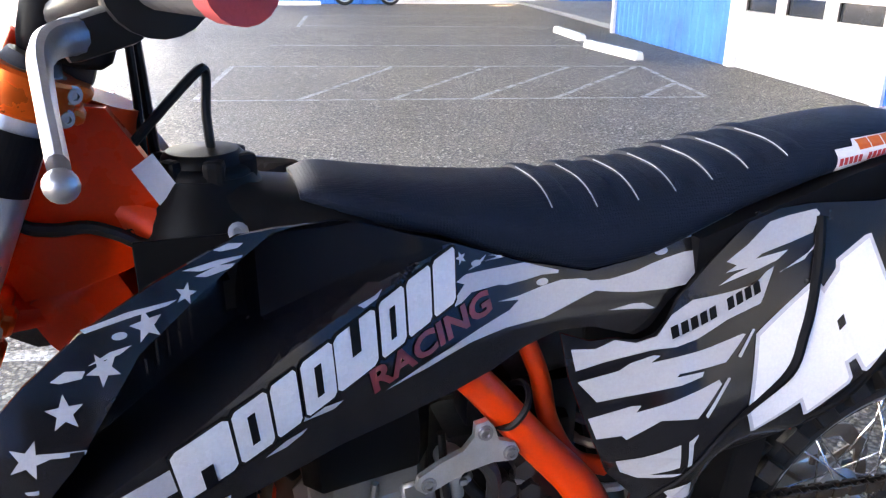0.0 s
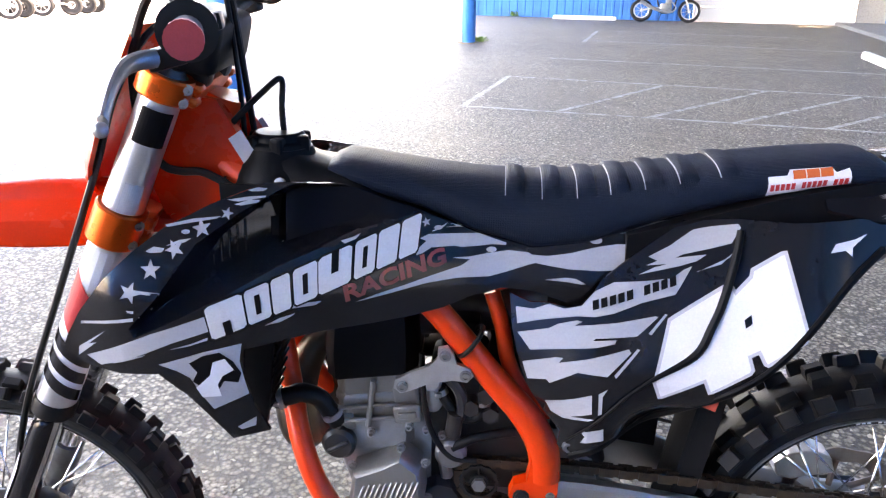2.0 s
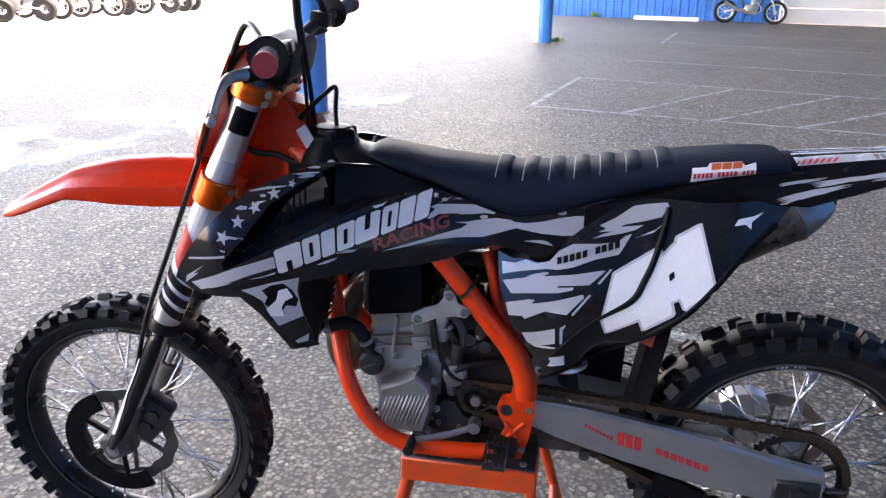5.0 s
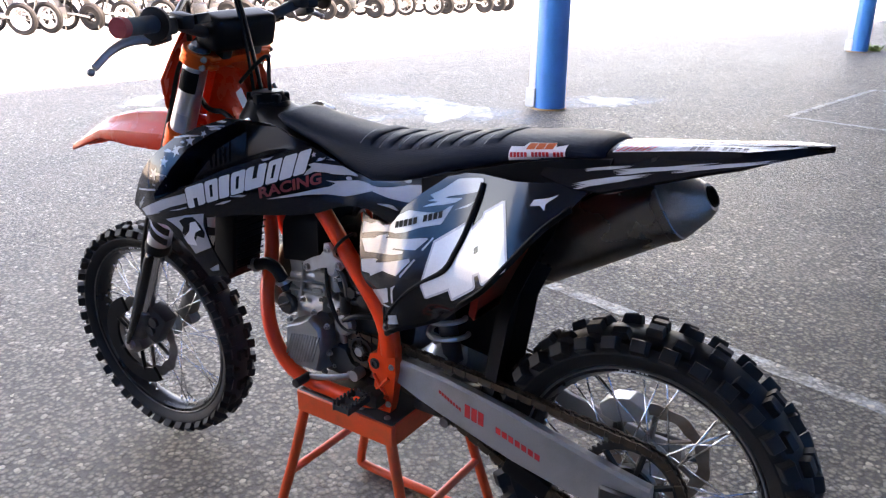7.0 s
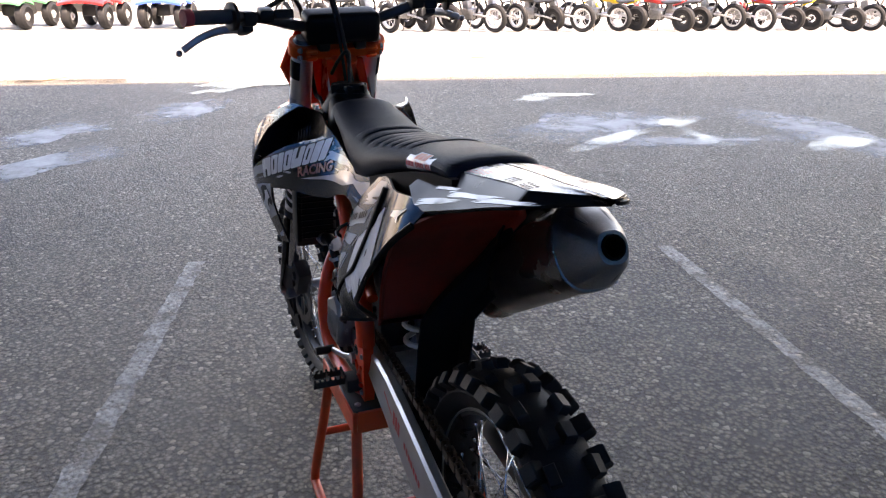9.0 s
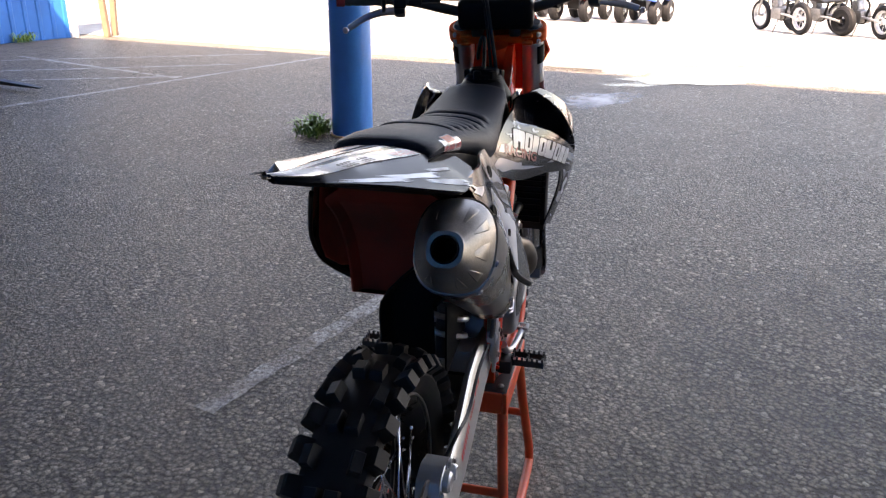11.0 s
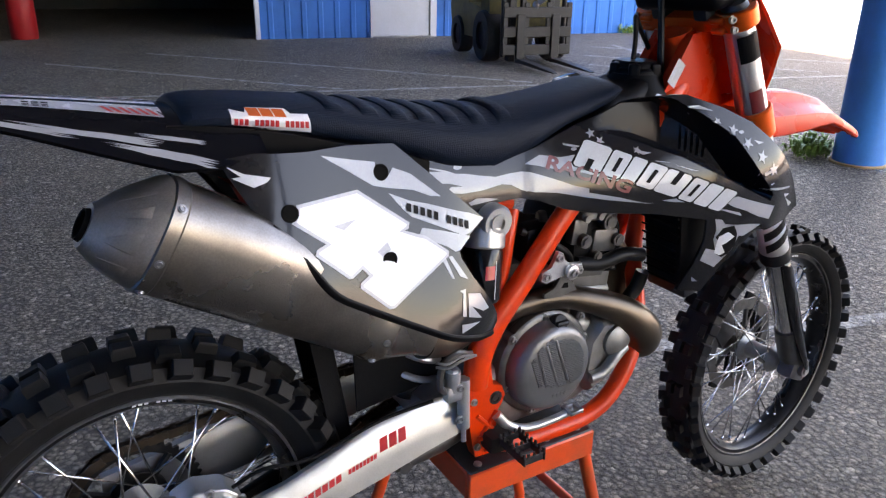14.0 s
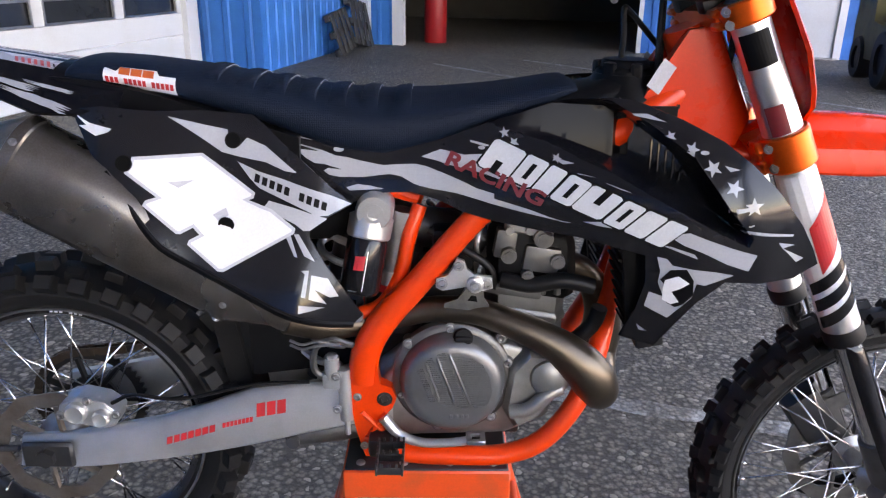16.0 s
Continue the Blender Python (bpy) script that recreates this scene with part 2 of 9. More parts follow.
M["grey grip"] = mat("grey grip rubber", (0.06, 0.058, 0.06), 0.75, 0, None, 0.4, 30, 500, 0.3, 0.001)
M["chain"] = mat("rusty chain steel", (0.085, 0.058, 0.040), 0.5, 0.7, (0.035, 0.028, 0.022), 0.6, 40, 400, 0.3, 0.0008)
M["rim black"] = mat("black anodised rim", (0.015, 0.015, 0.017), 0.28, 0.5, (0.05, 0.05, 0.05), 0.3, 20, 300)
M["rust disc"] = mat("worn brake disc", (0.30, 0.26, 0.23), 0.4, 0.9, (0.16, 0.10, 0.07), 0.6, 20, 300)
M["red alloy"] = mat("red anodised metal", (0.5, 0.02, 0.02), 0.3, 0.7)
M["seat"] = mat("gripper seat vinyl", (0.0052, 0.0108, 0.0225), 0.52, 0, (0.009, 0.0145, 0.027), 0.35, 8, 700, 0.5, 0.0012, spread=0.15, spec=0.12)
t_ = M["seat"].node_tree
wave = t_.nodes.new("ShaderNodeTexVoronoi")
wave.inputs["Scale"].default_value, wave.inputs["Randomness"].default_value = 300, 0.25
where = t_.nodes.new("ShaderNodeTexCoord")
t_.links.new(where.outputs["Object"], wave.inputs["Vector"])
ridge = t_.nodes.new("ShaderNodeBump")
ridge.inputs["Strength"].default_value, ridge.inputs["Distance"].default_value = 0.55, 0.0012
t_.links.new(wave.outputs["Distance"], ridge.inputs["Height"])
t_.links.new(t_.nodes["Bump"].outputs[0], ridge.inputs["Normal"])
t_.links.new(ridge.outputs[0], t_.nodes["Principled BSDF"].inputs["Normal"])
M["stitch"] = mat("pale stitching", (0.30, 0.30, 0.32), 0.7)
M["mudflap"] = mat("black mudguard plastic", (0.006, 0.006, 0.007), 0.62, 0, (0.012, 0.0115, 0.011), 0.5, 12, 300, spec=0.1)
M["radiator"] = mat("black louvre", (0.008, 0.008, 0.009), 0.5, spec=0.3)
M["yellow"] = mat("faded yellow paint", (0.13, 0.098, 0.018), 0.6, 0, (0.045, 0.036, 0.02), 0.7, 5, 80, 0.2, 0.003)
# soot on the tail pipe; elsewhere it stands for the darkness inside holes
M["soot and hole shade"] = mat("black for soot and hole shade", (0.004, 0.004, 0.004), 0.8, 0, None, 0.3, 20, 200, 0.1, 0.001, spec=0.1)
M["grime"] = mat("oily black steel", (0.014, 0.0135, 0.013), 0.5, 0.3, (0.04, 0.037, 0.034), 0.4, 8, 120, 0.2, 0.002)
for key, rgb in {"red": (0.45, 0.02, 0.02), "blue": (0.03, 0.08, 0.40), "yellow": (0.62, 0.42, 0.02), "white": (0.65, 0.65, 0.65), "black": (0.02, 0.02, 0.022), "green": (0.05, 0.30, 0.12), "orange": (0.6, 0.12, 0.02)}.items():
    M["body " + key] = mat(key + " bodywork", rgb, 0.3, 0, None, 0.3, 6, 120, 0.02, 0.001, 0.3)


# ---- mesh helpers ----
def part(name, bm, material, parent=None, label="", smooth=True):
    bmesh.ops.recalc_face_normals(bm, faces=bm.faces)
    me = bpy.data.meshes.new(name)
    bm.to_mesh(me)
    bm.free()
    me.materials.append(material)
    if smooth:
        me.shade_smooth()
        me.set_sharp_from_angle(angle=radians(38))
    ob = new(name, me)
    ob.parent = parent
    return tagged(ob, label)


def empty(name, label, category, group="", m=None):
    ob = tagged(new(name), label, category, group)
    ob.empty_display_size = 0.1
    if m:
        ob.matrix_basis = m
    return ob


def B():
    return bmesh.new()


def box(bm, c, s, m=None, r=0.0, seg=2):
    made = bmesh.ops.create_cube(bm, size=1.0)["verts"]
    bmesh.ops.scale(bm, vec=s, verts=made)
    if r:
        edges = list({e for v in made for e in v.link_edges})
        made = bmesh.ops.bevel(bm, geom=edges, offset=r, segments=seg, affect="EDGES", profile=0.6)["verts"]
    mm = Matrix.Translation(c) @ (m or Matrix())
    bmesh.ops.transform(bm, matrix=mm, verts=made)
    return bm


def tilt(rx=0, ry=0, rz=0):
    return pose(0, 0, 0, rx, ry, rz)


def smooth_line(pts, k=6):
    """A Catmull-Rom line through points."""
    p = [Vector(q) for q in pts]
    p = [2 * p[0] - p[1]] + p + [2 * p[-1] - p[-2]]
    out = []
    for i in range(1, len(p) - 2):
        for j in range(k):
            t = j / k
            out.append(0.5 * (2 * p[i] + (p[i + 1] - p[i - 1]) * t + (2 * p[i - 1] - 5 * p[i] + 4 * p[i + 1] - p[i + 2]) * t * t + (3 * p[i] - p[i - 1] - 3 * p[i + 1] + p[i + 2]) * t ** 3))
    return out + [p[-2]]


def skin(bm, rings, closed=True, caps=True):
    vs = [[bm.verts.new(q) for q in ring] for ring in rings]
    n = len(vs[0])
    for a, b in zip(vs, vs[1:]):
        for i in range(n if closed else n - 1):
            j = (i + 1) % n
            bm.faces.new((a[i], a[j], b[j], b[i]))
    if caps and closed:
        bm.faces.new(vs[0][::-1])
        bm.faces.new(vs[-1])
    return bm


def tube(bm, pts, r, n=10, flat=1.0, up=None):
    """A tube along a line; r may be a list; flat squeezes it across."""
    p = [Vector(q) for q in pts]
    rs = r if isinstance(r, (list, tuple)) else [r] * len(p)
    if len(rs) != len(p):
        rs = [float(q) for q in np.interp(np.linspace(0, 1, len(p)), np.linspace(0, 1, len(rs)), rs)]
    d = (p[1] - p[0]).normalized()
    side = Vector(up) if up else (Vector((0, 0, 1)) if abs(d.z) < 0.9 else Vector((1, 0, 0)))
    rings = []
    for i, q in enumerate(p):
        d = (p[min(i + 1, len(p) - 1)] - p[max(i - 1, 0)]).normalized()
        side = (side - d * side.dot(d)).normalized()
        across = d.cross(side)
        rings.append([q + rs[i] * (math.cos(a) * side + flat * math.sin(a) * across) for a in (2 * math.pi * k / n for k in range(n))])
    return skin(bm, rings)


def rod(bm, a, b, r, n=10):
    return tube(bm, [a, b], r, n)


def lathe(bm, profile, n=32, m=None, closed=False):
    """Turns (radius, height) pairs round the y axis."""
    rings = [[Vector((r * math.cos(a), h, r * math.sin(a))) for a in (2 * math.pi * k / n for k in range(n))] for r, h in profile]
    if closed:
        rings.append(rings[0])
    if m:
        rings = [[m @ q for q in ring] for ring in rings]
    skin(bm, rings, True, False)
    if closed:
        bmesh.ops.remove_doubles(bm, verts=bm.verts, dist=1e-6)
    else:
        ends = [e for e in bm.edges if e.is_boundary]
        if ends:
            bmesh.ops.holes_fill(bm, edges=ends, sides=0)
    return bm


def inside(poly, x, z):
    """The distance from a point to an outline's edge: above zero within it, below zero outside."""
    best, odd = 9.0, False
    for (ax_, az), (bx, bz) in zip(poly, poly[1:] + poly[:1]):
        dx, dz = bx - ax_, bz - az
        k = max(0.0, min(1.0, ((x - ax_) * dx + (z - az) * dz) / (dx * dx + dz * dz)))
        best = min(best, math.hypot(x - ax_ - k * dx, z - az - k * dz))
        if (az > z) != (bz > z) and x < ax_ + dx * (z - az) / dz:
            odd = not odd
    return best if odd else -best


def sheet(poly, f, sign=1, thick=0.004, step=0.02, lift=0.0, hole=None, creases=()):
    """A moulded panel: an outline in x and z, cut into a fine grid and bent to y = f(x, z), with a thickness."""
    bm = B()
    bm.faces.new([bm.verts.new((x, 0, z)) for x, z in poly])
    xs, zs = [q[0] for q in poly], [q[1] for q in poly]
    for axis, lo, hi in ((0, min(xs), max(xs)), (2, min(zs), max(zs))):
        k = math.ceil(lo / step) * step
        while k < hi:
            no = Vector((axis == 0, 0, axis == 2))
            bmesh.ops.bisect_plane(bm, geom=list(bm.verts) + list(bm.edges) + list(bm.faces), dist=1e-5, plane_co=no * k, plane_no=no)
            k += step
    for (ax_, az), (bx, bz) in creases:   # lines along which the panel bends sharply
        no = Vector((bz - az, 0, ax_ - bx)).normalized()
        for off in (-0.003, 0.002, 0.007, 0.011):
            near = [g for g in bm.faces if (g.calc_center_median() - Vector(((ax_ + bx) / 2, 0, (az + bz) / 2))).length < math.hypot(bx - ax_, bz - az) / 2 + 0.02]
            geom = near + list({e for g in near for e in g.edges}) + list({v for g in near for v in g.verts})
            bmesh.ops.bisect_plane(bm, geom=geom, dist=1e-5, plane_co=Vector((ax_, 0, az)) + no * off, plane_no=no)
    for v in bm.verts:
        v.co.y = sign * (f(v.co.x, v.co.z) + lift)
    if hole:
        gone = [f_ for f_ in bm.faces if inside(hole, f_.calc_center_median().x, f_.calc_center_median().z) > 0]
        bmesh.ops.delete(bm, geom=gone, context="FACES")
    if thick:
        top = list(bm.faces)
        made = bmesh.ops.extrude_face_region(bm, geom=top)["geom"]
        for v in (g for g in made if isinstance(g, bmesh.types.BMVert)):
            v.co.y -= sign * thick
    return bm


def join(bm, other):
    me = bpy.data.meshes.new("tmp")
    other.to_mesh(me)
    other.free()
    bm.from_mesh(me)
    bpy.data.meshes.remove(me)
    return bm


def soft(v, k=0.03):
    """max(0, v) with a rounded corner."""
    return k * math.log1p(math.exp(max(-30, min(30, v / k)))) if v < 20 * k else v


def ease(x, a, b):
    t = min(1, max(0, (x - a) / (b - a)))
    return t * t * (3 - 2 * t)


def bolt(bm, c, axis, r=0.008, h=0.006):
    """A hexagon-headed bolt with a socket."""
    m = Matrix.Translation(c) @ Vector(axis).to_track_quat("Y", "Z").to_matrix().to_4x4()
    lathe(bm, [(r * 1.35, 0), (r * 1.35, h * 0.3), (r, h * 0.35), (r, h), (r * 0.55, h), (r * 0.5, h * 0.5)], 12, m)
    return bm

# ---- the yard: u runs along the sheds, v across the covered way ----
YARD = pose(0, 0, 0, 0, 0, -12)


def yard(ob):
    ob.matrix_basis = YARD
    return ob


def structure(name, bm, material, label, smooth=False):
    return tagged(yard(part(name, bm, material, None, label, smooth)), category="building part", kind="structure")


def slab(name, lo, hi, material, label):
    bm = B()
    box(bm, [(a + b) / 2 for a, b in zip(lo, hi)], [b - a for a, b in zip(lo, hi)])
    return structure(name, bm, material, label)


def ground_sheet():
    bm = B()
    xs = [-400, -60, -20, 9.2, 60, 400]
    ys = [-400, -60, 0, 60, 400]
    grid = [[bm.verts.new((x, y, 0)) for y in ys] for x in xs]
    for a, b in zip(grid, grid[1:]):
        for i in range(len(ys) - 1):
            bm.faces.new((a[i], b[i], b[i + 1], a[i + 1]))
    ob = structure("ground", bm, M["asphalt"], "grey worn asphalt of the covered yard")
    tagged(ob, category="ground")
    bm = B()
    box(bm, (36.68, -4, 0.004), (53.6, 120, 0.012))
    tagged(structure("pavement", bm, M["concrete"], "pale sunlit concrete of the open lot"), category="ground")
    bm = B()
    box(bm, (-9, -20, 0.05), (9.5, 11.6, 0.1), None, 0.02)
    tagged(structure("pavement_2", bm, M["concrete"], "raised concrete apron beside the blue shed"), category="ground")


ground_sheet()


def ribbed_wall(name, a, b, z0, z1, out, label, pitch=0.27):
    """A wall of ribbed sheet from a to b in the plan, with ribs standing out along out."""
    a, b, out = Vector((*a, 0)), Vector((*b, 0)), Vector((*out, 0))
    d = b - a
    n = max(1, round(d.length / pitch))
    line = []
    for i in range(n):
        for f, k in ((0.0, 0), (0.62, 0), (0.70, 1), (0.92, 1)):
            line.append(a + d * ((i + f) / n) + out * (0.018 * k))
    line.append(b)
    bm = B()
    rings = []
    for z in (z0, z1):
        rings.append([q + Vector((0, 0, z)) for q in line] + [q - out * 0.12 + Vector((0, 0, z)) for q in (b, a)])
    skin(bm, rings)
    return structure(name, bm, M["blue wall"], label)


H = 5.2
BACK, LEFT, RIGHT = -4.05, 12.05, -25.2
FRONT = -3.2   # the stretch of the west wall that stands forward of the door
lab = "bright blue ribbed steel wall of the shed"
ribbed_wall("wall_west", (BACK, -14.2), (BACK, -9.2), 0, H, (1, 0), lab)
ribbed_wall("wall_west_2", (BACK, -5.9), (BACK, 3.9), 0, H, (1, 0), lab)
ribbed_wall("wall_west_3", (FRONT, 8.0), (FRONT, LEFT), 0, H, (1, 0), lab)
ribbed_wall("wall_west_5", (BACK - 0.12, 8.0), (FRONT - 0.125, 8.0), 0, H, (0, -1), lab)
ribbed_wall("wall_west_4", (BACK - 5.2, -14.2), (BACK, -14.2), 0, H, (0, -1), lab)
ribbed_wall("wall_north", (FRONT + 0.15, LEFT), (-2.62, LEFT), 0, H, (0, -1), lab)
ribbed_wall("wall_north_2", (1.45, LEFT), (3.36, LEFT), 0, H, (0, -1), lab)
ribbed_wall("wall_north_3", (4.47, LEFT), (9.35, LEFT), 0, H, (0, -1), lab)
ribbed_wall("wall_south", (1.9, RIGHT), (7.2, RIGHT), 0, H, (0, 1), lab)
ribbed_wall("wall_south_2", (-0.1, RIGHT), (1.9, RIGHT), 0, H, (0, 1), lab)
ribbed_wall("wall_south_3", (-14, RIGHT), (-5.6, RIGHT), 0, H, (0, 1), lab)
# lintels, jambs and the closing faces of the sheds
for n, (lo, hi) in enumerate((((BACK - 0.12, -9.2, 2.75), (BACK, -5.9, H)), ((BACK - 0.12, 3.9, 2.75), (BACK, 7.96, H)), ((-2.62, LEFT, 3.4), (1.45, LEFT + 0.12, H)), ((3.36, LEFT, 2.12), (4.47, LEFT + 0.12, H)), ((-5.6, RIGHT - 0.12, 2.9), (-0.1, RIGHT, H)))):
    slab("wall_lintel_%d" % (n + 1), lo, hi, M["blue wall"], "blue steel wall above an opening")
for n, (lo, hi) in enumerate((((BACK - 0.14, -9.24, 0), (BACK + 0.035, -9.03, 2.8)), ((BACK - 0.14, -6.0, 0), (BACK + 0.035, -5.86, 2.8)), ((BACK - 0.14, 7.70, 0), (BACK + 0.035, 7.97, 2.8)), ((BACK - 0.14, 3.86, 0), (BACK + 0.035, 4.06, 2.8)),
                              ((-2.64, LEFT - 0.035, 0), (-2.45, LEFT + 0.14, 3.42)), ((FRONT + 0.03, LEFT - 0.2, 0), (FRONT + 0.19, LEFT - 0.03, H)), ((1.43, LEFT - 0.015, 0), (1.5, LEFT + 0.13, 3.42)),
                              ((3.33, LEFT - 0.035, 0), (3.42, LEFT + 0.13, 2.14)), ((4.39, LEFT - 0.035, 0), (4.5, LEFT + 0.13, 2.14)), ((9.35, LEFT - 0.04, 0), (9.5, LEFT + 0.12, H)), ((BACK - 0.02, -14.3, 0), (BACK + 0.06, -14.18, H)), ((7.2, RIGHT - 0.12, 0), (7.4, RIGHT + 0.05, H)))):
    slab("trim_%d" % (n + 1), lo, hi, M["white paint"], "white painted steel corner trim")
# the open bay's room, its faces coloured dark for the shade indoors, and roofs
slab("wall_bay_back", (-6, 20.0, 0), (6, 20.15, H), M["bay shade"], "back wall of the open bay, shade in its colour")
slab("wall_bay_side", (-6.1, LEFT + 0.13, 0), (-5.95, 20.0, H), M["bay shade"], "side wall of the open bay, shade in its colour")
slab("wall_bay_side_2", (6.0, LEFT + 0.13, 0), (6.15, 20.0, H), M["bay shade"], "side wall of the open bay, shade in its colour")
slab("ceiling_bay", (-6.1, LEFT + 0.13, H), (6.15, 20.15, H + 0.15), M["bay shade"], "ceiling of the open bay, shade in its colour")
slab("ceiling_canopy", (-14, RIGHT - 0.2, H + 0.01), (5.8, LEFT + 0.12, H + 0.3), M["soffit"], "grey steel canopy over the yard")
slab("wall_shed_end", (BACK - 5.4, -14.0, 0), (BACK - 5.2, LEFT, H), M["blue wall"], "blue steel back of the shed")
slab("wall_far_end", (-14.2, RIGHT, 0), (-14, -14, H), M["blue wall"], "blue steel end wall of the side yard")


def sectional_door(name, u, v0, v1, h, face, label, windows=()):
    """A sectional overhead door with four ribbed leaves and a row of windows, facing +u (face 1) or +v (face 2)."""
    root = tagged(yard(empty(name, label, "garage door")), kind="structure")
    root.matrix_basis = YARD
    at = (lambda a, b, c: (u + b, a, c)) if face == 1 else (lambda a, b, c: (a, u + b, c))
    size = (lambda a, b, c: (b, a, c)) if face == 1 else (lambda a, b, c: (a, b, c))
    lo, hi, mid, wide = v0, v1, (v0 + v1) / 2, v1 - v0
    seams = [0, 0.46, 1.02, 1.62, 2.2, h]
    for i, (z0, z1) in enumerate(zip(seams, seams[1:])):
        bm = B()
        if windows and i == 1:
            sill, head = 0.71, z1 - 0.07
            box(bm, at(mid, 0, (z0 + sill) / 2), size(wide, 0.05, sill - z0 - 0.008))
            box(bm, at(mid, 0, (z1 + head) / 2), size(wide, 0.05, z1 - head - 0.008))
            edges = [lo] + [e for p in windows for e in p] + [hi]
            for a, b in zip(edges[::2], edges[1::2]):
                box(bm, at((a + b) / 2, 0, (sill + head) / 2), size(b - a, 0.046, head - sill))
            for a, b in windows:
                pb = B()
                box(pb, at((a + b) / 2, -0.012, (sill + head) / 2), size(b - a + 0.01, 0.008, head - sill + 0.01))
                pane = part("pane", pb, M["pane"], root, "dark window pane", False)
                fb = B()
                for c, s in (((a + b) / 2, sill + 0.012), ((a + b) / 2, head - 0.012)):
                    box(fb, at(c, 0.022, s), size(b - a, 0.014, 0.024))
                for c in (a + 0.012, b - 0.012):
                    box(fb, at(c, 0.022, (sill + head) / 2), size(0.024, 0.014, head - sill - 0.05))
                part("pane_frame", fb, M["steel"], pane, "grey window bead", False)
        else:
            box(bm, at(mid, 0, (z0 + z1) / 2), size(wide, 0.05, z1 - z0 - 0.010), None, 0.008, 1)
            for k in range(3):
                box(bm, at(mid, 0.026, z0 + (z1 - z0) * (0.2 + 0.3 * k)), size(wide - 0.1, 0.006, 0.02))
        part("panel", bm, M["white paint"], root, "", False)
    return root


sectional_door("door_1", BACK - 0.06, -9.03, -6.0, 2.75, 1, "white sectional garage door with a row of windows", ((-8.94, -8.15), (-7.95, -7.12), (-6.91, -6.10)))
sectional_door("door_2", BACK - 0.06, 4.06, 7.70, 2.75, 1, "white sectional garage door with a row of windows", ((4.15, 5.14), (5.29, 6.37), (6.53, 7.60)))
sectional_door("door_3", RIGHT - 0.06, -4.75, -0.12, 2.9, 2, "wide white sectional garage door, closed")


def plain_door(name, u0, u1, v, material, label):
    root = tagged(yard(empty(name, label, "door")), kind="structure")
    bm = B()
    box(bm, ((u0 + u1) / 2, v, 1.06), (u1 - u0 - 0.01, 0.045, 2.08), None, 0.006, 1)
    part("leaf", bm, material, root, "", False)
    bm = B()
    box(bm, ((u0 + u1) / 2, v - 0.05, 0.012), (u1 - u0 + 0.1, 0.2, 0.024))
    part("threshold", bm, M["steel"], root, "worn steel threshold", False)
    bm = B()
    lathe(bm, [(0.0, 0), (0.03, 0.0), (0.03, 0.01), (0.012, 0.015), (0.012, 0.04), (0.028, 0.05), (0.028, 0.075), (0.0, 0.08)], 14, Matrix.Translation((u0 + 0.08, v - 0.022, 1.0)) @ tilt(180))
    part("knob", bm, M["chrome"], root, "round steel knob")


plain_door("door_4", 3.42, 4.39, LEFT + 0.03, M["white paint"], "plain white steel door with a worn sill")
plain_door("door_5", -5.6, -4.76, RIGHT - 0.03, M["steel"], "plain grey steel door in the blue wall")


def pillar(u, v, r=0.17):
    root = empty("canopy_pillar", "round blue steel canopy pillar with weathered paint", "pillar", "canopy pillars", YARD @ pose(u, v, 0))
    bm = B()
    lathe(bm, [(r, 0.0), (r, H)], 40, tilt(90))
    part("shaft", bm, M["blue pillar"], root)
    bm = B()
    lathe(bm, [(r + 0.018, 0.0), (r + 0.016, 0.012), (r + 0.002, 0.016)], 40, tilt(90))
    part("foot_ring", bm, M["rust stain"], root, "rust-stained foot", False)
    bm = B()
    box(bm, (0.115, 0.12, 1.6), (0.09, 0.07, 3.1), None, 0.004, 1)
    box(bm, (0.12, 0.13, 0.12), (0.13, 0.10, 0.2), None, 0.01, 1)
    part("downpipe", bm, M["white paint"], root, "white rain pipe behind the pillar", False)


for u, v in ((4.58, 2.92), (4.47, -5.37), (4.48, -14.55)):
    pillar(u, v)


def blot(name, c, rx, ry, turn, seed, material, label, z=0.006, lobes=1.0):
    """A flat irregular patch on the ground with a wandering outline."""
    rng = random.Random(seed)
    ph = [rng.uniform(0, 6.28) for _ in range(6)]
    am = [0.22 * lobes, 0.16 * lobes, 0.12, 0.09, 0.07, 0.05]
    bm = B()
    vs = []
    for k in range(72):
        a = 2 * math.pi * k / 72
        r = 1 + sum(m * math.sin((i + 2) * a + p) for i, (m, p) in enumerate(zip(am, ph)))
        x, y = rx * r * math.cos(a), ry * r * math.sin(a)
        vs.append(bm.verts.new((c[0] + x * math.cos(turn) - y * math.sin(turn), c[1] + x * math.sin(turn) + y * math.cos(turn), z)))
    bm.faces.new(vs)
    bmesh.ops.triangulate(bm, faces=bm.faces)
    ob = structure(name, bm, material, label)
    tagged(ob, category="puddle")


blot("water_1", (5.35, -2.35), 0.9, 0.13, -0.9, 3, M["puddle"], "shallow bright puddle on the asphalt")
blot("water_2", (6.05, -3.25), 0.42, 0.2, -1.0, 4, M["puddle"], "small puddle on the asphalt")
blot("water_3", (4.9, -4.25), 0.75, 0.17, -0.9, 5, M["puddle"], "shallow puddle on the asphalt")
blot("water_4", (7.6, -2.3), 0.45, 0.2, -1.2, 6, M["puddle"], "small puddle near the canopy's edge")
blot("water_5", (9.95, 0.2), 4.6, 0.55, -1.55, 7, M["puddle"], "long puddle along the canopy's edge")
blot("water_7", (9.3, 0.95), 1.5, 0.42, -0.72, 33, M["puddle"], "shallow water at the canopy's edge", 0.0165)
blot("water_8", (7.9, -2.6), 0.6, 0.16, -1.2, 34, M["puddle"], "thin film of water on the asphalt")
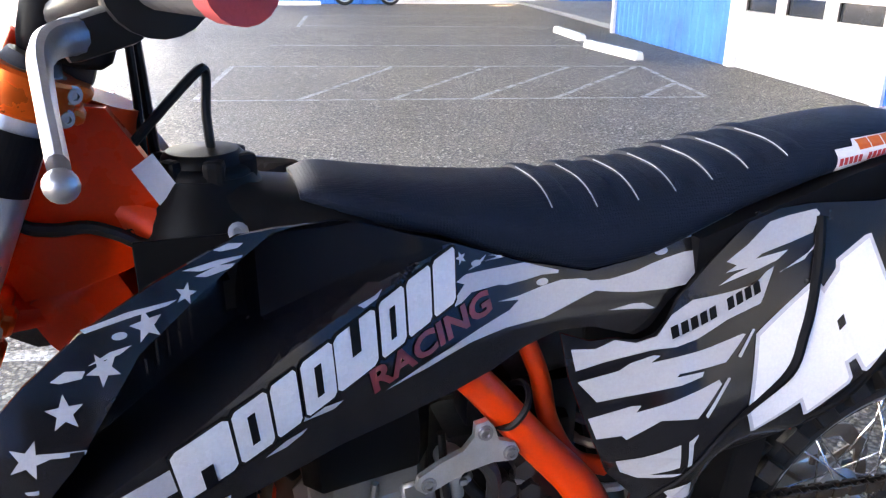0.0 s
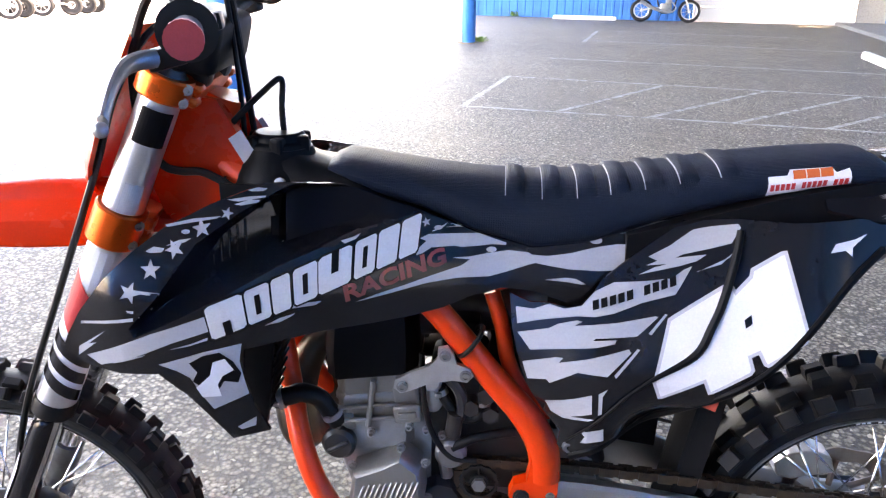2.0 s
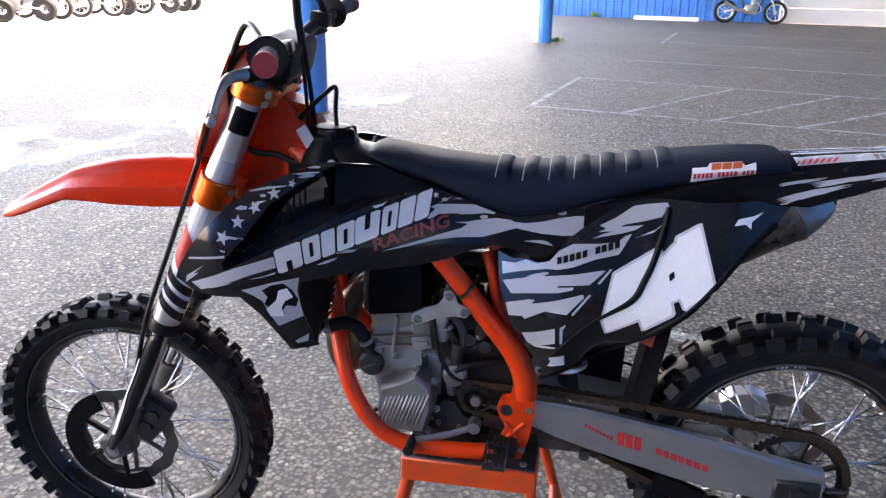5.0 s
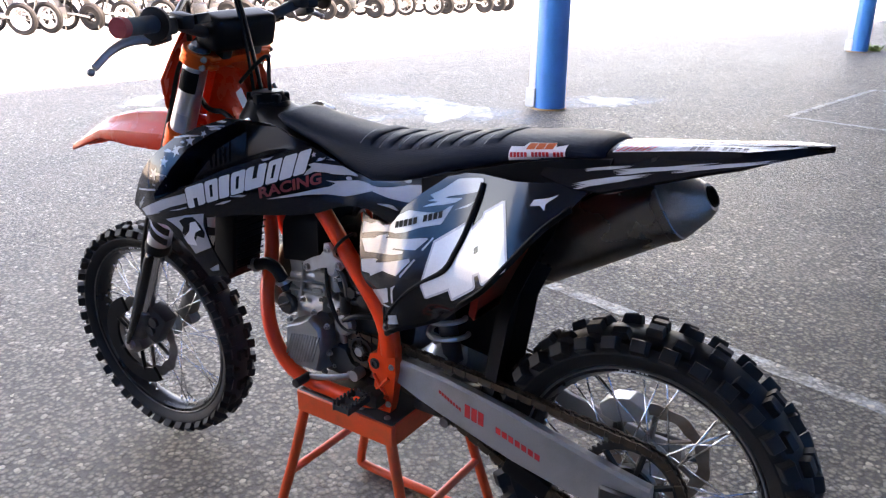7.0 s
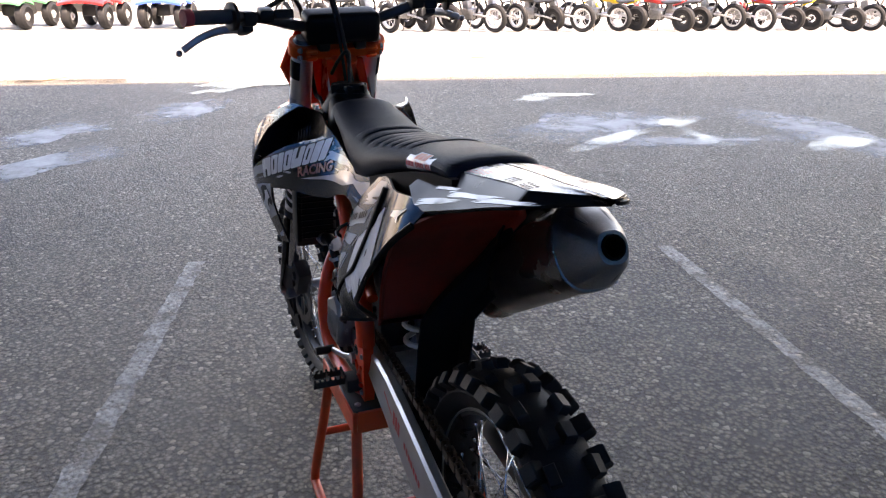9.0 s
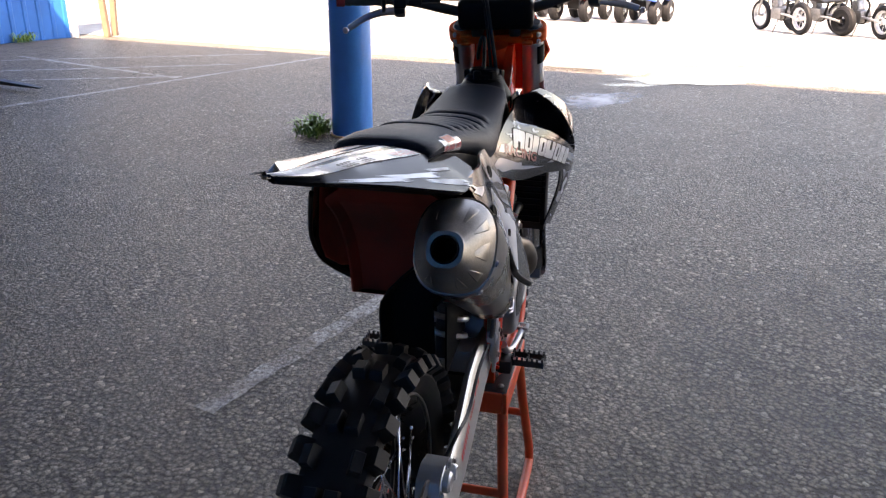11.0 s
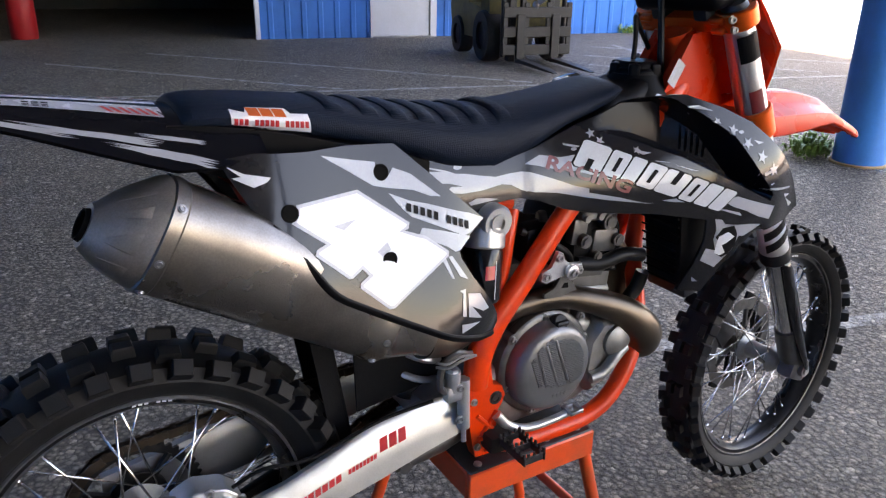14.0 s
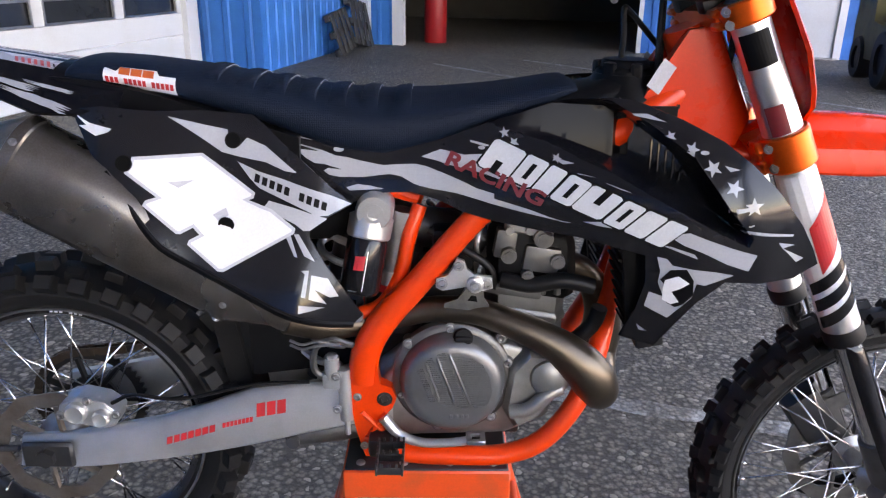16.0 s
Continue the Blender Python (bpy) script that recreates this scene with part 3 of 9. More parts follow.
blot("water_6", (5.35, -3.2), 0.45, 0.16, 0.2, 9, M["puddle"], "small puddle on the asphalt")
for n, (c, rx, ry, t, s) in enumerate((((5.3, -4.5), 1.5, 0.5, 0.3, 11), ((6.1, -2.5), 1.3, 0.65, -0.8, 12), ((5.2, -3.1), 1.3, 0.30, 1.5, 15), ((6.2, 2.6), 0.8, 0.35, -0.6, 13), ((5.0, 2.3), 0.95, 0.28, -0.75, 14), ((7.3, 1.6), 0.8, 0.4, -0.3, 16), ((4.3, -6.2), 1.0, 0.35, 1.2, 17))):
    blot("silt_%d" % (n + 1), c, rx, ry, t, s, M["damp"], "pale dried silt on the asphalt", 0.0022 + 0.0004 * n, 0.8)
blot("stain_oil", (1.0, -1.15), 2.3, 1.15, -0.2, 31, M["dark patch"], "broad darker patch on the asphalt of the stall", 0.0016, 0.8)
for n, (c, rx, ry, t, s) in enumerate((((10.8, 3.3), 0.8, 0.22, -0.4, 21), ((11.2, 0.8), 0.7, 0.2, -1.2, 22), ((12.2, -4.5), 2.2, 0.16, -1.5, 23), ((12.3, -8.5), 1.5, 0.18, -1.6, 24), ((11.4, 5.6), 1.2, 0.2, -1.2, 25))):
    blot("stain_%d" % (n + 1), c, rx, ry, t, s, M["rust stain"], "rusty runoff stain on the concrete", 0.016, 1.0)


def painted_lines(name, lines, width, label):
    """Worn parking lines, laid on the ground as one set."""
    bm = B()
    for (x0, y0), (x1, y1) in lines:
        d = Vector((x1 - x0, y1 - y0, 0))
        s = Vector((-d.y, d.x, 0)).normalized() * width / 2
        a, b = Vector((x0, y0, 0.0025)), Vector((x1, y1, 0.0025))
        n = max(1, int(d.length / 0.045))
        rng = random.Random(int(x0 * 91 + y0 * 17))
        rows = []
        for i in range(n + 1):
            q = a + d * (i / n)
            rows.append((bm.verts.new(q + s * rng.uniform(0.80, 1.08)), bm.verts.new(q - s * rng.uniform(0.80, 1.08))))
        for p, q in zip(rows, rows[1:]):
            bm.faces.new((p[0], p[1], q[1], q[0]))
    ob = part(name, bm, M["line"], None, label, False)
    tagged(ob, category="road marking", kind="structure")


painted_lines("road_marking_1", [((2.86, 0.33), (0.9, 0.90)), ((2.24, -2.06), (-1.6, -1.12))], 0.09, "worn white parking stall lines on asphalt")
painted_lines("road_marking_2", [((1.035, -7.17), (-4.04, -6.0)), ((0.53, -9.8), (-4.7, -8.4)), ((1.035, -7.17), (0.53, -9.8)), ((-4.7, -8.4), (-4.04, -6.0)),
                                 ((0.05, -6.95), (-1.5, -9.22)), ((-0.866, -6.74), (-2.7, -8.9)), ((-1.68, -6.56), (-3.76, -8.62)), ((-2.5, -6.38), (-4.6, -8.36)), ((-3.38, -6.17), (-4.25, -6.92))], 0.075, "faded white hatched no-parking box on asphalt")
painted_lines("road_marking_3", [((-0.2, -12.4), (-5.2, -11.0)), ((-1.3, -16.3), (-6.6, -14.6)), ((-1.13, -16.0), (-1.8, -19.5)), ((-1.8, -19.5), (-6.6, -18.2))], 0.10, "faded white parking stall lines")


def on_yard(u, v):
    q = YARD @ Vector((u, v, 0))
    return (q.x, q.y)


painted_lines("road_marking_4", [(on_yard(*a), on_yard(*b)) for a, b in (((-2.2, 7.0), (9.2, 6.3)), ((1.75, 6.85), (-1.4, 9.6)), ((3.9, 6.8), (1.81, 8.74)), ((1.81, 8.74), (-0.24, 10.45)), ((6.37, 6.57), (6.9, 10.2)), ((6.5, 6.65), (5.3, 8.04)), ((7.9, 6.75), (5.7, 9.0)), ((9.0, 7.35), (6.4, 10.0)))], 0.09, "white angled parking lines before the shed")


def wheel_stop(u, v, turn, length=1.85):
    bm = B()
    prof = [(-0.075, 0.0), (0.075, 0.0), (0.068, 0.07), (0.045, 0.12), (-0.045, 0.12), (-0.068, 0.07)]
    rings = []
    for s in (-0.5, -0.485, -0.2, 0.2, 0.485, 0.5):
        k = 0.86 if abs(s) > 0.49 else 1.0
        rings.append([(s * length, y * k, z * k + 0.001) for y, z in prof])
    skin(bm, rings)
    bmesh.ops.bevel(bm, geom=list(bm.edges), offset=0.008, segments=2, affect="EDGES")
    ob = part("wheel_stop", bm, M["stop"], None, "whitewashed concrete wheel stop, chipped at the edges")
    ob.matrix_basis = YARD @ pose(u, v, 0, 0, 0, turn)
    tagged(ob, category="wheel stop", group="wheel stops")


wheel_stop(-2.97, -13.56, 91)
wheel_stop(-2.92, -10.73, 98)
wheel_stop(3.2, -24.5, 0, 2.0)


def weeds(u, v, n, seed, size=0.14):
    rng = random.Random(seed)
    bm = B()
    for _ in range(n):
        a, lean, h = rng.uniform(0, 6.28), rng.uniform(0.3, 1.5), rng.uniform(0.15, 1.0) * size
        x, y = rng.gauss(0, 0.085), rng.gauss(0, 0.06)
        w = rng.uniform(0.006, 0.016)
        d, s = Vector((math.cos(a), math.sin(a), 0)), Vector((-math.sin(a), math.cos(a), 0))
        p0 = Vector((x, y, h * 0.35 * rng.random()))
        p1 = p0 + d * lean * h * 0.4 + Vector((0, 0, h * 0.6))
        p2 = p0 + d * lean * h * 0.9 + Vector((0, 0, h * rng.uniform(0.3, 0.9)))
        q = [bm.verts.new(c) for c in (p0 - s * w * 0.3, p0 + s * w * 0.3, p1 + s * w, p2, p1 - s * w)]
        bm.faces.new(q[:3] + q[4:])
        bm.faces.new((q[2], q[3], q[4]))
    ob = part("weeds", bm, M["weed"], None, "small green weeds growing at a pillar's foot", False)
    ob.matrix_basis = YARD @ pose(u, v, 0)
    tagged(ob, category="weeds", kind="stuff")


weeds(4.42, 3.2, 260, 1, 0.17)
weeds(4.3, -14.85, 160, 2)
weeds(8.3, LEFT - 0.12, 120, 3, 0.2)
weeds(5.6, RIGHT + 0.12, 90, 4, 0.2)


def pallet_black(v, w, h, lean, roll):
    root = empty("plastic_pallet", "black plastic pallet leaning against the blue wall", "pallet", "pallets by the blue wall", YARD @ pose(FRONT + 0.27, v, 0.03, roll, -lean, 3))
    for i in range(4):
        bm = B()
        box(bm, (0.045, w * (i / 3 - 0.5) * 0.80, h * 0.5), (0.022, w * 0.17, h), tilt(1.2 * (i - 2)), 0.006, 1)
        part("slat", bm, M["black pallet"], root, "", False)
    for z in (0.09, 0.5, 0.91):
        bm = B()
        box(bm, (-0.01, 0, z * h), (0.085, w, 0.10), None, 0.01, 1)
        part("bearer", bm, M["black pallet"], root, "", False)


pallet_black(10.45, 0.95, 0.62, 16, 4)
pallet_black(11.30, 1.0, 0.74, 13, -9)


def drum():
    root = empty("gas_cylinder", "tall red steel cylinder standing in the bay", "cylinder", "", YARD @ pose(-2.05, LEFT + 0.75, 0))
    bm = B()
    lathe(bm, [(0.0, 0.0), (0.19, 0.0), (0.2, 0.02), (0.2, 1.1), (0.17, 1.22), (0.08, 1.3), (0.05, 1.34), (0.0, 1.35)], 28, tilt(90))
    part("body", bm, M["red drum"], root)
    bm = B()
    lathe(bm, [(0.0, 1.34), (0.03, 1.34), (0.03, 1.42), (0.05, 1.43), (0.05, 1.45), (0.0, 1.46)], 16, tilt(90))
    part("valve", bm, M["steel"], root, "steel valve")


drum()


def post(u, v, h, lean, name="timber_post"):
    bm = B()
    box(bm, (0, 0, h / 2), (0.1, 0.1, h), None, 0.006, 1)
    ob = part(name, bm, M["timber"], None, "weathered brown timber post leaning by the shed corner", False)
    ob.matrix_basis = YARD @ pose(u, v, 0, lean, 0, 20)
    tagged(ob, category="post", group="posts at the shed corner")


post(9.75, LEFT - 0.5, 1.7, -2)
post(9.98, LEFT - 0.45, 1.6, 3)


# ---- forklift ----
def forklift():
    root = empty("forklift", "old yellow forklift with black mast and lowered forks", "forklift", "", YARD @ pose(4.6, 8.98, 0, 0, 0, -92))
    bm = B()   # its front is +x
    prof = [(-1.15, 0.32), (-1.22, 0.62), (-1.15, 1.05), (-0.45, 1.12), (-0.38, 0.72), (0.1, 0.68), (0.18, 1.05), (0.42, 1.08), (0.46, 0.35), (0.2, 0.28), (-0.85, 0.26)]
    skin(bm, [[(x, y, z) for x, z in prof] for y in (-0.52, -0.48, 0.48, 0.52)])
    part("body", bm, M["yellow"], root, "faded yellow body", False)
    for x, r, w in ((0.28, 0.33, 0.24), (-0.82, 0.26, 0.2)):
        for s in (-1, 1):
            bm = B()
            m = Matrix.Translation((x, s * 0.46, r))
            lathe(bm, [(r * 0.55, -w / 2), (r * 0.94, -w / 2), (r, -w * 0.35), (r, w * 0.35), (r * 0.94, w / 2), (r * 0.55, w / 2)], 30, m, True)
            t = part("wheel", bm, M["rubber"], root, "solid black tyre")
            bm = B()
            lathe(bm, [(0.0, -w * 0.3), (r * 0.56, -w * 0.32), (r * 0.56, w * 0.32), (0.0, w * 0.3)], 20, m)
            part("rim", bm, M["grime"], t, "grimy dark rim")
    for s in (-1, 1):
        bm = B()
        box(bm, (0.66, s * 0.30, 1.02), (0.14, 0.09, 1.96), None, 0.008, 1)
        part("mast_rail", bm, M["grime"], root, "", False)
        bm = B()
        box(bm, (0.78, s * 0.19, 1.0), (0.08, 0.06, 1.9), None, 0.006, 1)
        part("mast_rail", bm, M["grime"], root, "", False)
        bm = B()
        rod(bm, (0.7, s * 0.42, 0.1), (0.7, s * 0.42, 1.5), 0.035, 14)
        part("lift_cylinder", bm, M["grime"], root)
        bm = B()
        skin(bm, [[(x, s * 0.24 + y, z) for x, y, z in ((k, -0.055 * w, 0.05 + h), (k, 0.055 * w, 0.05 + h), (k, 0.055 * w, 0.05), (k, -0.055 * w, 0.05))] for k, w, h in ((0.86, 1, 0.045), (1.3, 1, 0.04), (1.75, 0.8, 0.025), (1.95, 0.45, 0.012))])
        box(bm, (0.855, s * 0.24, 0.34), (0.045, 0.11, 0.6), None, 0.006, 1)
        part("fork_tine", bm, M["grime"], root, "worn steel fork tine", False)
        for x in (-0.95, 0.4):
            bm = B()
            rod(bm, (x, s * 0.45, 1.0), (x * 0.8, s * 0.43, 2.1), 0.03, 10)
            part("guard_post", bm, M["grime"], root)
    for z in (0.2, 0.42, 0.66):
        bm = B()
        box(bm, (0.82, 0, z), (0.05, 0.94, 0.13), None, 0.008, 1)
        part("carriage_bar", bm, M["grime"], root, "", False)
    for y in (-0.44, -0.15, 0.15, 0.44):
        bm = B()
        box(bm, (0.815, y, 0.48), (0.04, 0.06, 0.6), None, 0.004, 1)
        part("carriage_bar", bm, M["grime"], root, "", False)
    bm = B()
    box(bm, (-0.2, 0, 2.12), (1.3, 0.95, 0.05), None, 0.01, 1)
    part("overhead_guard", bm, M["grime"], root, "", False)
    bm = B()
    box(bm, (-0.3, 0, 0.82), (0.45, 0.5, 0.16), None, 0.04)
    box(bm, (-0.52, 0, 1.1), (0.12, 0.48, 0.5), tilt(0, -10), 0.04)
    part("seat", bm, M["grime"], root)
    bm = B()
    lathe(bm, [(0.16, -0.012), (0.175, 0), (0.16, 0.012)], 24, Matrix.Translation((0.05, 0, 1.15)) @ tilt(65, 0, 90), True)
    rod(bm, (0.05, 0, 1.15), (0.18, 0, 0.95), 0.02)
    part("steering_wheel", bm, M["grime"], root)


forklift()


# ---- the machines parked in the sun ----
def small_wheel(root, c, R, w, name, spokes=10, rim="alloy"):
    m = Matrix.Translation(c)
    bm = B()
    lathe(bm, [(R - w * 0.9, -w * 0.32), (R - w * 0.35, -w * 0.5), (R - w * 0.08, -w * 0.3), (R, 0), (R - w * 0.08, w * 0.3), (R - w * 0.35, w * 0.5), (R - w * 0.9, w * 0.32)], 28, m, True)
    t = part(name, bm, M["rubber"], root, "black tyre")
    bm = B()
    lathe(bm, [(R - w * 1.15, -w * 0.3), (R - w * 0.85, -w * 0.34), (R - w * 0.85, w * 0.34), (R - w * 1.15, w * 0.3)], 28, m, True)
    lathe(bm, [(0.0, -w * 0.5), (0.05, -w * 0.5), (0.05, w * 0.5), (0.0, w * 0.5)], 12, m)
    for k in range(spokes):
        a = 2 * math.pi * k / spokes
        rod(bm, m @ Vector((0.03 * math.cos(a), 0, 0.03 * math.sin(a))), m @ Vector(((R - w) * math.cos(a + 0.2), 0, (R - w) * math.sin(a + 0.2))), 0.006, 5)
    part("rim", bm, M[rim], t, "bare metal rim" if rim == "alloy" else "dark rim")


def parked_bike(kind, colour, label):
    """A motorcycle on its side stand; kind: dirt or road. Its front is +x."""
    root = empty("motorcycle", label, "motorcycle", "motorcycles parked in a row")
    dirt = kind == "dirt"
    R, w, base = (0.34, 0.09, 1.42) if dirt else (0.31, 0.13, 1.45)
    rim = "alloy" if dirt else "grime"
    small_wheel(root, (0, 0, R), R, w * 1.35, "rear_wheel", 8, rim)
    small_wheel(root, (base, 0, R), R, w * 1.15, "front_wheel", 8, rim)
    top = 0.95 if dirt else 0.82
    for s in (-1, 1):
        bm = B()
        tube(bm, [(base, s * 0.09, R), (base - 0.28, s * 0.09, top + 0.1)], [0.022, 0.03], 8)
        part("fork_leg", bm, M["steel"], root)
        bm = B()
        tube(bm, smooth_line([(0, s * 0.09, R), (0.3, s * 0.1, R + 0.06), (0.55, s * 0.09, R + 0.08)], 4), 0.025, 6)
        part("swingarm", bm, M["alloy"], root)
    bm = B()
    tube(bm, smooth_line([(base - 0.3, 0, top), (base - 0.42, 0, 0.6), (base - 0.5, 0, 0.33), (0.6, 0, 0.28), (0.52, 0, 0.45), (0.5, 0, 0.72), (base - 0.32, 0, top)], 5), 0.025, 8)
    part("frame", bm, M["grime"], root)
    bm = B()
    box(bm, (0.72, 0, 0.42), (0.36, 0.26, 0.26), None, 0.05)
    box(bm, (0.80, 0, 0.63), (0.18, 0.18, 0.24), tilt(0, 12), 0.03)
    part("engine", bm, M["cast"], root)
    bm = B()
    skin(bm, [[(x, wy * math.cos(a), z + hz * math.sin(a)) for a in (2 * math.pi * k / 12 for k in range(12))] for x, wy, z, hz in ((0.5, 0.06, top - 0.12, 0.05), (0.62, 0.13, top - 0.08, 0.1), (0.85, 0.16, top - 0.03, 0.12), (1.02, 0.12, top - 0.04, 0.1), (1.1, 0.05, top - 0.06, 0.05))])
    part("fuel_tank", bm, M["body " + colour], root)
    bm = B()
    rear = -0.25 if dirt else -0.05
    skin(bm, [[(x, wy * math.cos(a), z + hz * math.sin(a)) for a in (2 * math.pi * k / 12 for k in range(12))] for x, wy, z, hz in ((0.02, 0.1, top - 0.08, 0.03), (0.2, 0.13, top - 0.09, 0.05), (0.45, 0.13, top - 0.12, 0.05), (0.66, 0.09, top - 0.07, 0.04))])
    part("seat", bm, M["body black"], root)
    bm = B()
    skin(bm, [[(x, -wy, z - 0.03), (x, -wy, z), (x, 0, z + 0.02), (x, wy, z), (x, wy, z - 0.03), (x, 0, z - 0.01)] for x, wy, z in ((rear, 0.05, top - 0.02), (0.0, 0.09, top - 0.07), (0.25, 0.1, top - 0.16))])
    part("rear_fender", bm, M["body " + colour], root)
    bm = B()
    fz = (0.86, 0.88, 0.84, 0.76) if dirt else (0.52, 0.68, 0.66, 0.5)
    skin(bm, [[(x, -wy, z - 0.03), (x, -wy, z), (x, 0, z + 0.025), (x, wy, z), (x, wy, z - 0.03), (x, 0, z - 0.01)] for x, wy, z in zip((base - 0.28, base - 0.05, base + 0.18, base + 0.36), (0.05, 0.07, 0.07, 0.04), fz)])
    part("front_fender", bm, M["body " + colour], root)
    bm = B()
    tube(bm, smooth_line([(base - 0.5, 0.38, top + 0.2), (base - 0.42, 0.22, top + 0.22), (base - 0.32, 0.08, top + 0.13), (base - 0.32, -0.08, top + 0.13), (base - 0.42, -0.22, top + 0.22), (base - 0.5, -0.38, top + 0.2)], 4), 0.014, 8)
    part("handlebar", bm, M["grime"], root)
    bm = B()
    box(bm, (base - 0.12, 0, top + 0.02), (0.05, 0.2, 0.2), tilt(0, -20), 0.03)
    part("headlamp_shell", bm, M["body " + colour], root)
    bm = B()
    tube(bm, smooth_line([(0.9, -0.1, 0.6), (1.02, -0.12, 0.4), (0.8, -0.15, 0.28), (0.35, -0.16, 0.4), (-0.05, -0.17, 0.6 if dirt else 0.42)], 5), [0.02, 0.022, 0.03, 0.055, 0.055], 8)
    part("exhaust", bm, M["steel"], root)
    bm = B()
    rod(bm, (0.62, 0.1, 0.32), (0.52, 0.34, 0.0), 0.012, 8)
    part("side_stand", bm, M["grime"], root)
    return root


models = [parked_bike(*k) for k in (("dirt", "blue", "blue dirt bike parked in the sun"), ("road", "black", "black road motorcycle parked in the sun"), ("road", "red", "red road motorcycle parked in the sun"),
                                    ("dirt", "orange", "orange dirt bike parked in the sun"), ("dirt", "white", "white dirt bike parked in the sun"), ("road", "yellow", "yellow road motorcycle parked in the sun"), ("dirt", "red", "red dirt bike parked in the sun"))]
order = (4, 1, 0, 1, 2, 0, 3, 1, 4, 0, 5, 2, 1, 6, 0, 2, 5, 1, 4, 6, 3, 2, 0, 1, 5, 2)
row = [(-0.1 - 0.80 * n + 0.12 * math.sin(n * 3.3), k) for n, k in enumerate(order)]
used = set()
for n, (v, k) in enumerate(row):
    m = YARD @ pose(17.8 + 0.25 * math.sin(n * 2.1), v, 0.011, -7, 0, 38 + 6 * math.sin(n * 1.7))
    if k in used:
        copy_thing(models[k], m)
    else:
        models[k].matrix_basis = m
        used.add(k)
red = copy_thing(models[6], YARD @ pose(1.45, -24.25, 0.001, -6, 0, 182))
tagged(red, "red and white dirt bike on its stand by the blue wall", "motorcycle", "motorcycle by the blue wall")
for ob in red.children:
    if ob.name.startswith("rear_fender") or ob.name.startswith("seat"):
        ob.data = ob.data.copy()
        ob.data.materials[0] = M["body white"]


def quad(colour):
    root = empty("quad_bike", colour + " quad bike with fat tyres parked in the sun", "quad bike", "quad bikes parked in the sun")
    for x in (0, 1.25):
        for s in (-1, 1):
            small_wheel(root, (x, s * 0.42, 0.3), 0.3, 0.24, "wheel", 6)
    bm = B()
    box(bm, (0.62, 0, 0.42), (1.0, 0.34, 0.26), None, 0.06)
    part("chassis", bm, M["grime"], root)
    for x, l in ((0.0, 0.7), (1.25, 0.66)):
        bm = B()
        skin(bm, [[(x + k * l * 0.5, y, 0.66 + 0.08 * (1 - k * k) - 0.25 * abs(y) ** 2) for y in (-0.52, -0.3, 0, 0.3, 0.52)] + [(x + k * l * 0.5, y, 0.61 + 0.08 * (1 - k * k) - 0.25 * abs(y) ** 2) for y in (0.52, 0.3, 0, -0.3, -0.52)] for k in (-1, -0.6, 0, 0.6, 1)])
        part("fender", bm, M["body " + colour], root)
        bm = B()
        for k in range(5):
            rod(bm, (x - 0.25 + k * 0.12, -0.34, 0.84), (x - 0.25 + k * 0.12, 0.34, 0.84), 0.012, 6)
        for s in (-1, 1):
            rod(bm, (x - 0.27, s * 0.34, 0.84), (x + 0.25, s * 0.34, 0.84), 0.014, 6)
            rod(bm, (x, s * 0.3, 0.68), (x, s * 0.3, 0.84), 0.012, 6)
        part("rack", bm, M["grime"], root)
    bm = B()
    box(bm, (0.35, 0, 0.83), (0.62, 0.28, 0.12), None, 0.05)
    part("seat", bm, M["body black"], root)
    bm = B()
    tube(bm, smooth_line([(0.8, 0.38, 1.02), (0.9, 0.2, 1.06), (0.95, 0, 1.0), (0.9, -0.2, 1.06), (0.8, -0.38, 1.02)], 4), 0.015, 8)
    rod(bm, (0.95, 0, 1.0), (1.05, 0, 0.7), 0.03, 8)
    part("handlebar", bm, M["grime"], root)
    return root


quad("red").matrix_basis = YARD @ pose(20.2, 5.2, 0.011, 0, 0, 172)
quad("blue").matrix_basis = YARD @ pose(20.3, 3.6, 0.011, 0, 0, 176)
quad("green").matrix_basis = YARD @ pose(20.1, 6.9, 0.011, 0, 0, 170)

# what closes the lot
slab("wall_lot", (11.5, 13.0, 0), (30, 13.2, 3.2), M["stop"], "white block wall beside the sunlit lot")
# the second wall's black stands for a far building and its shadow
slab("wall_lot_2", (27, 6.5, 0), (27.3, 13.0, 3.4), M["grime"], "dark wall across the lot, coloured for a building's shadow")
slab("wall_lot_3", (32, -40, 0), (32.4, 6.5, 3.0), M["stop"], "pale block wall across the lot")

# ---- the dirt bike: x forward, y to its left, rear axle above the origin ----
bike = empty("dirt_bike", "black and orange motocross bike with torn-flag graphics on an orange stand", "dirt bike")
FA, RA = Vector((1.5135, 0, 0.358)), Vector((0.0, 0, 0.450))


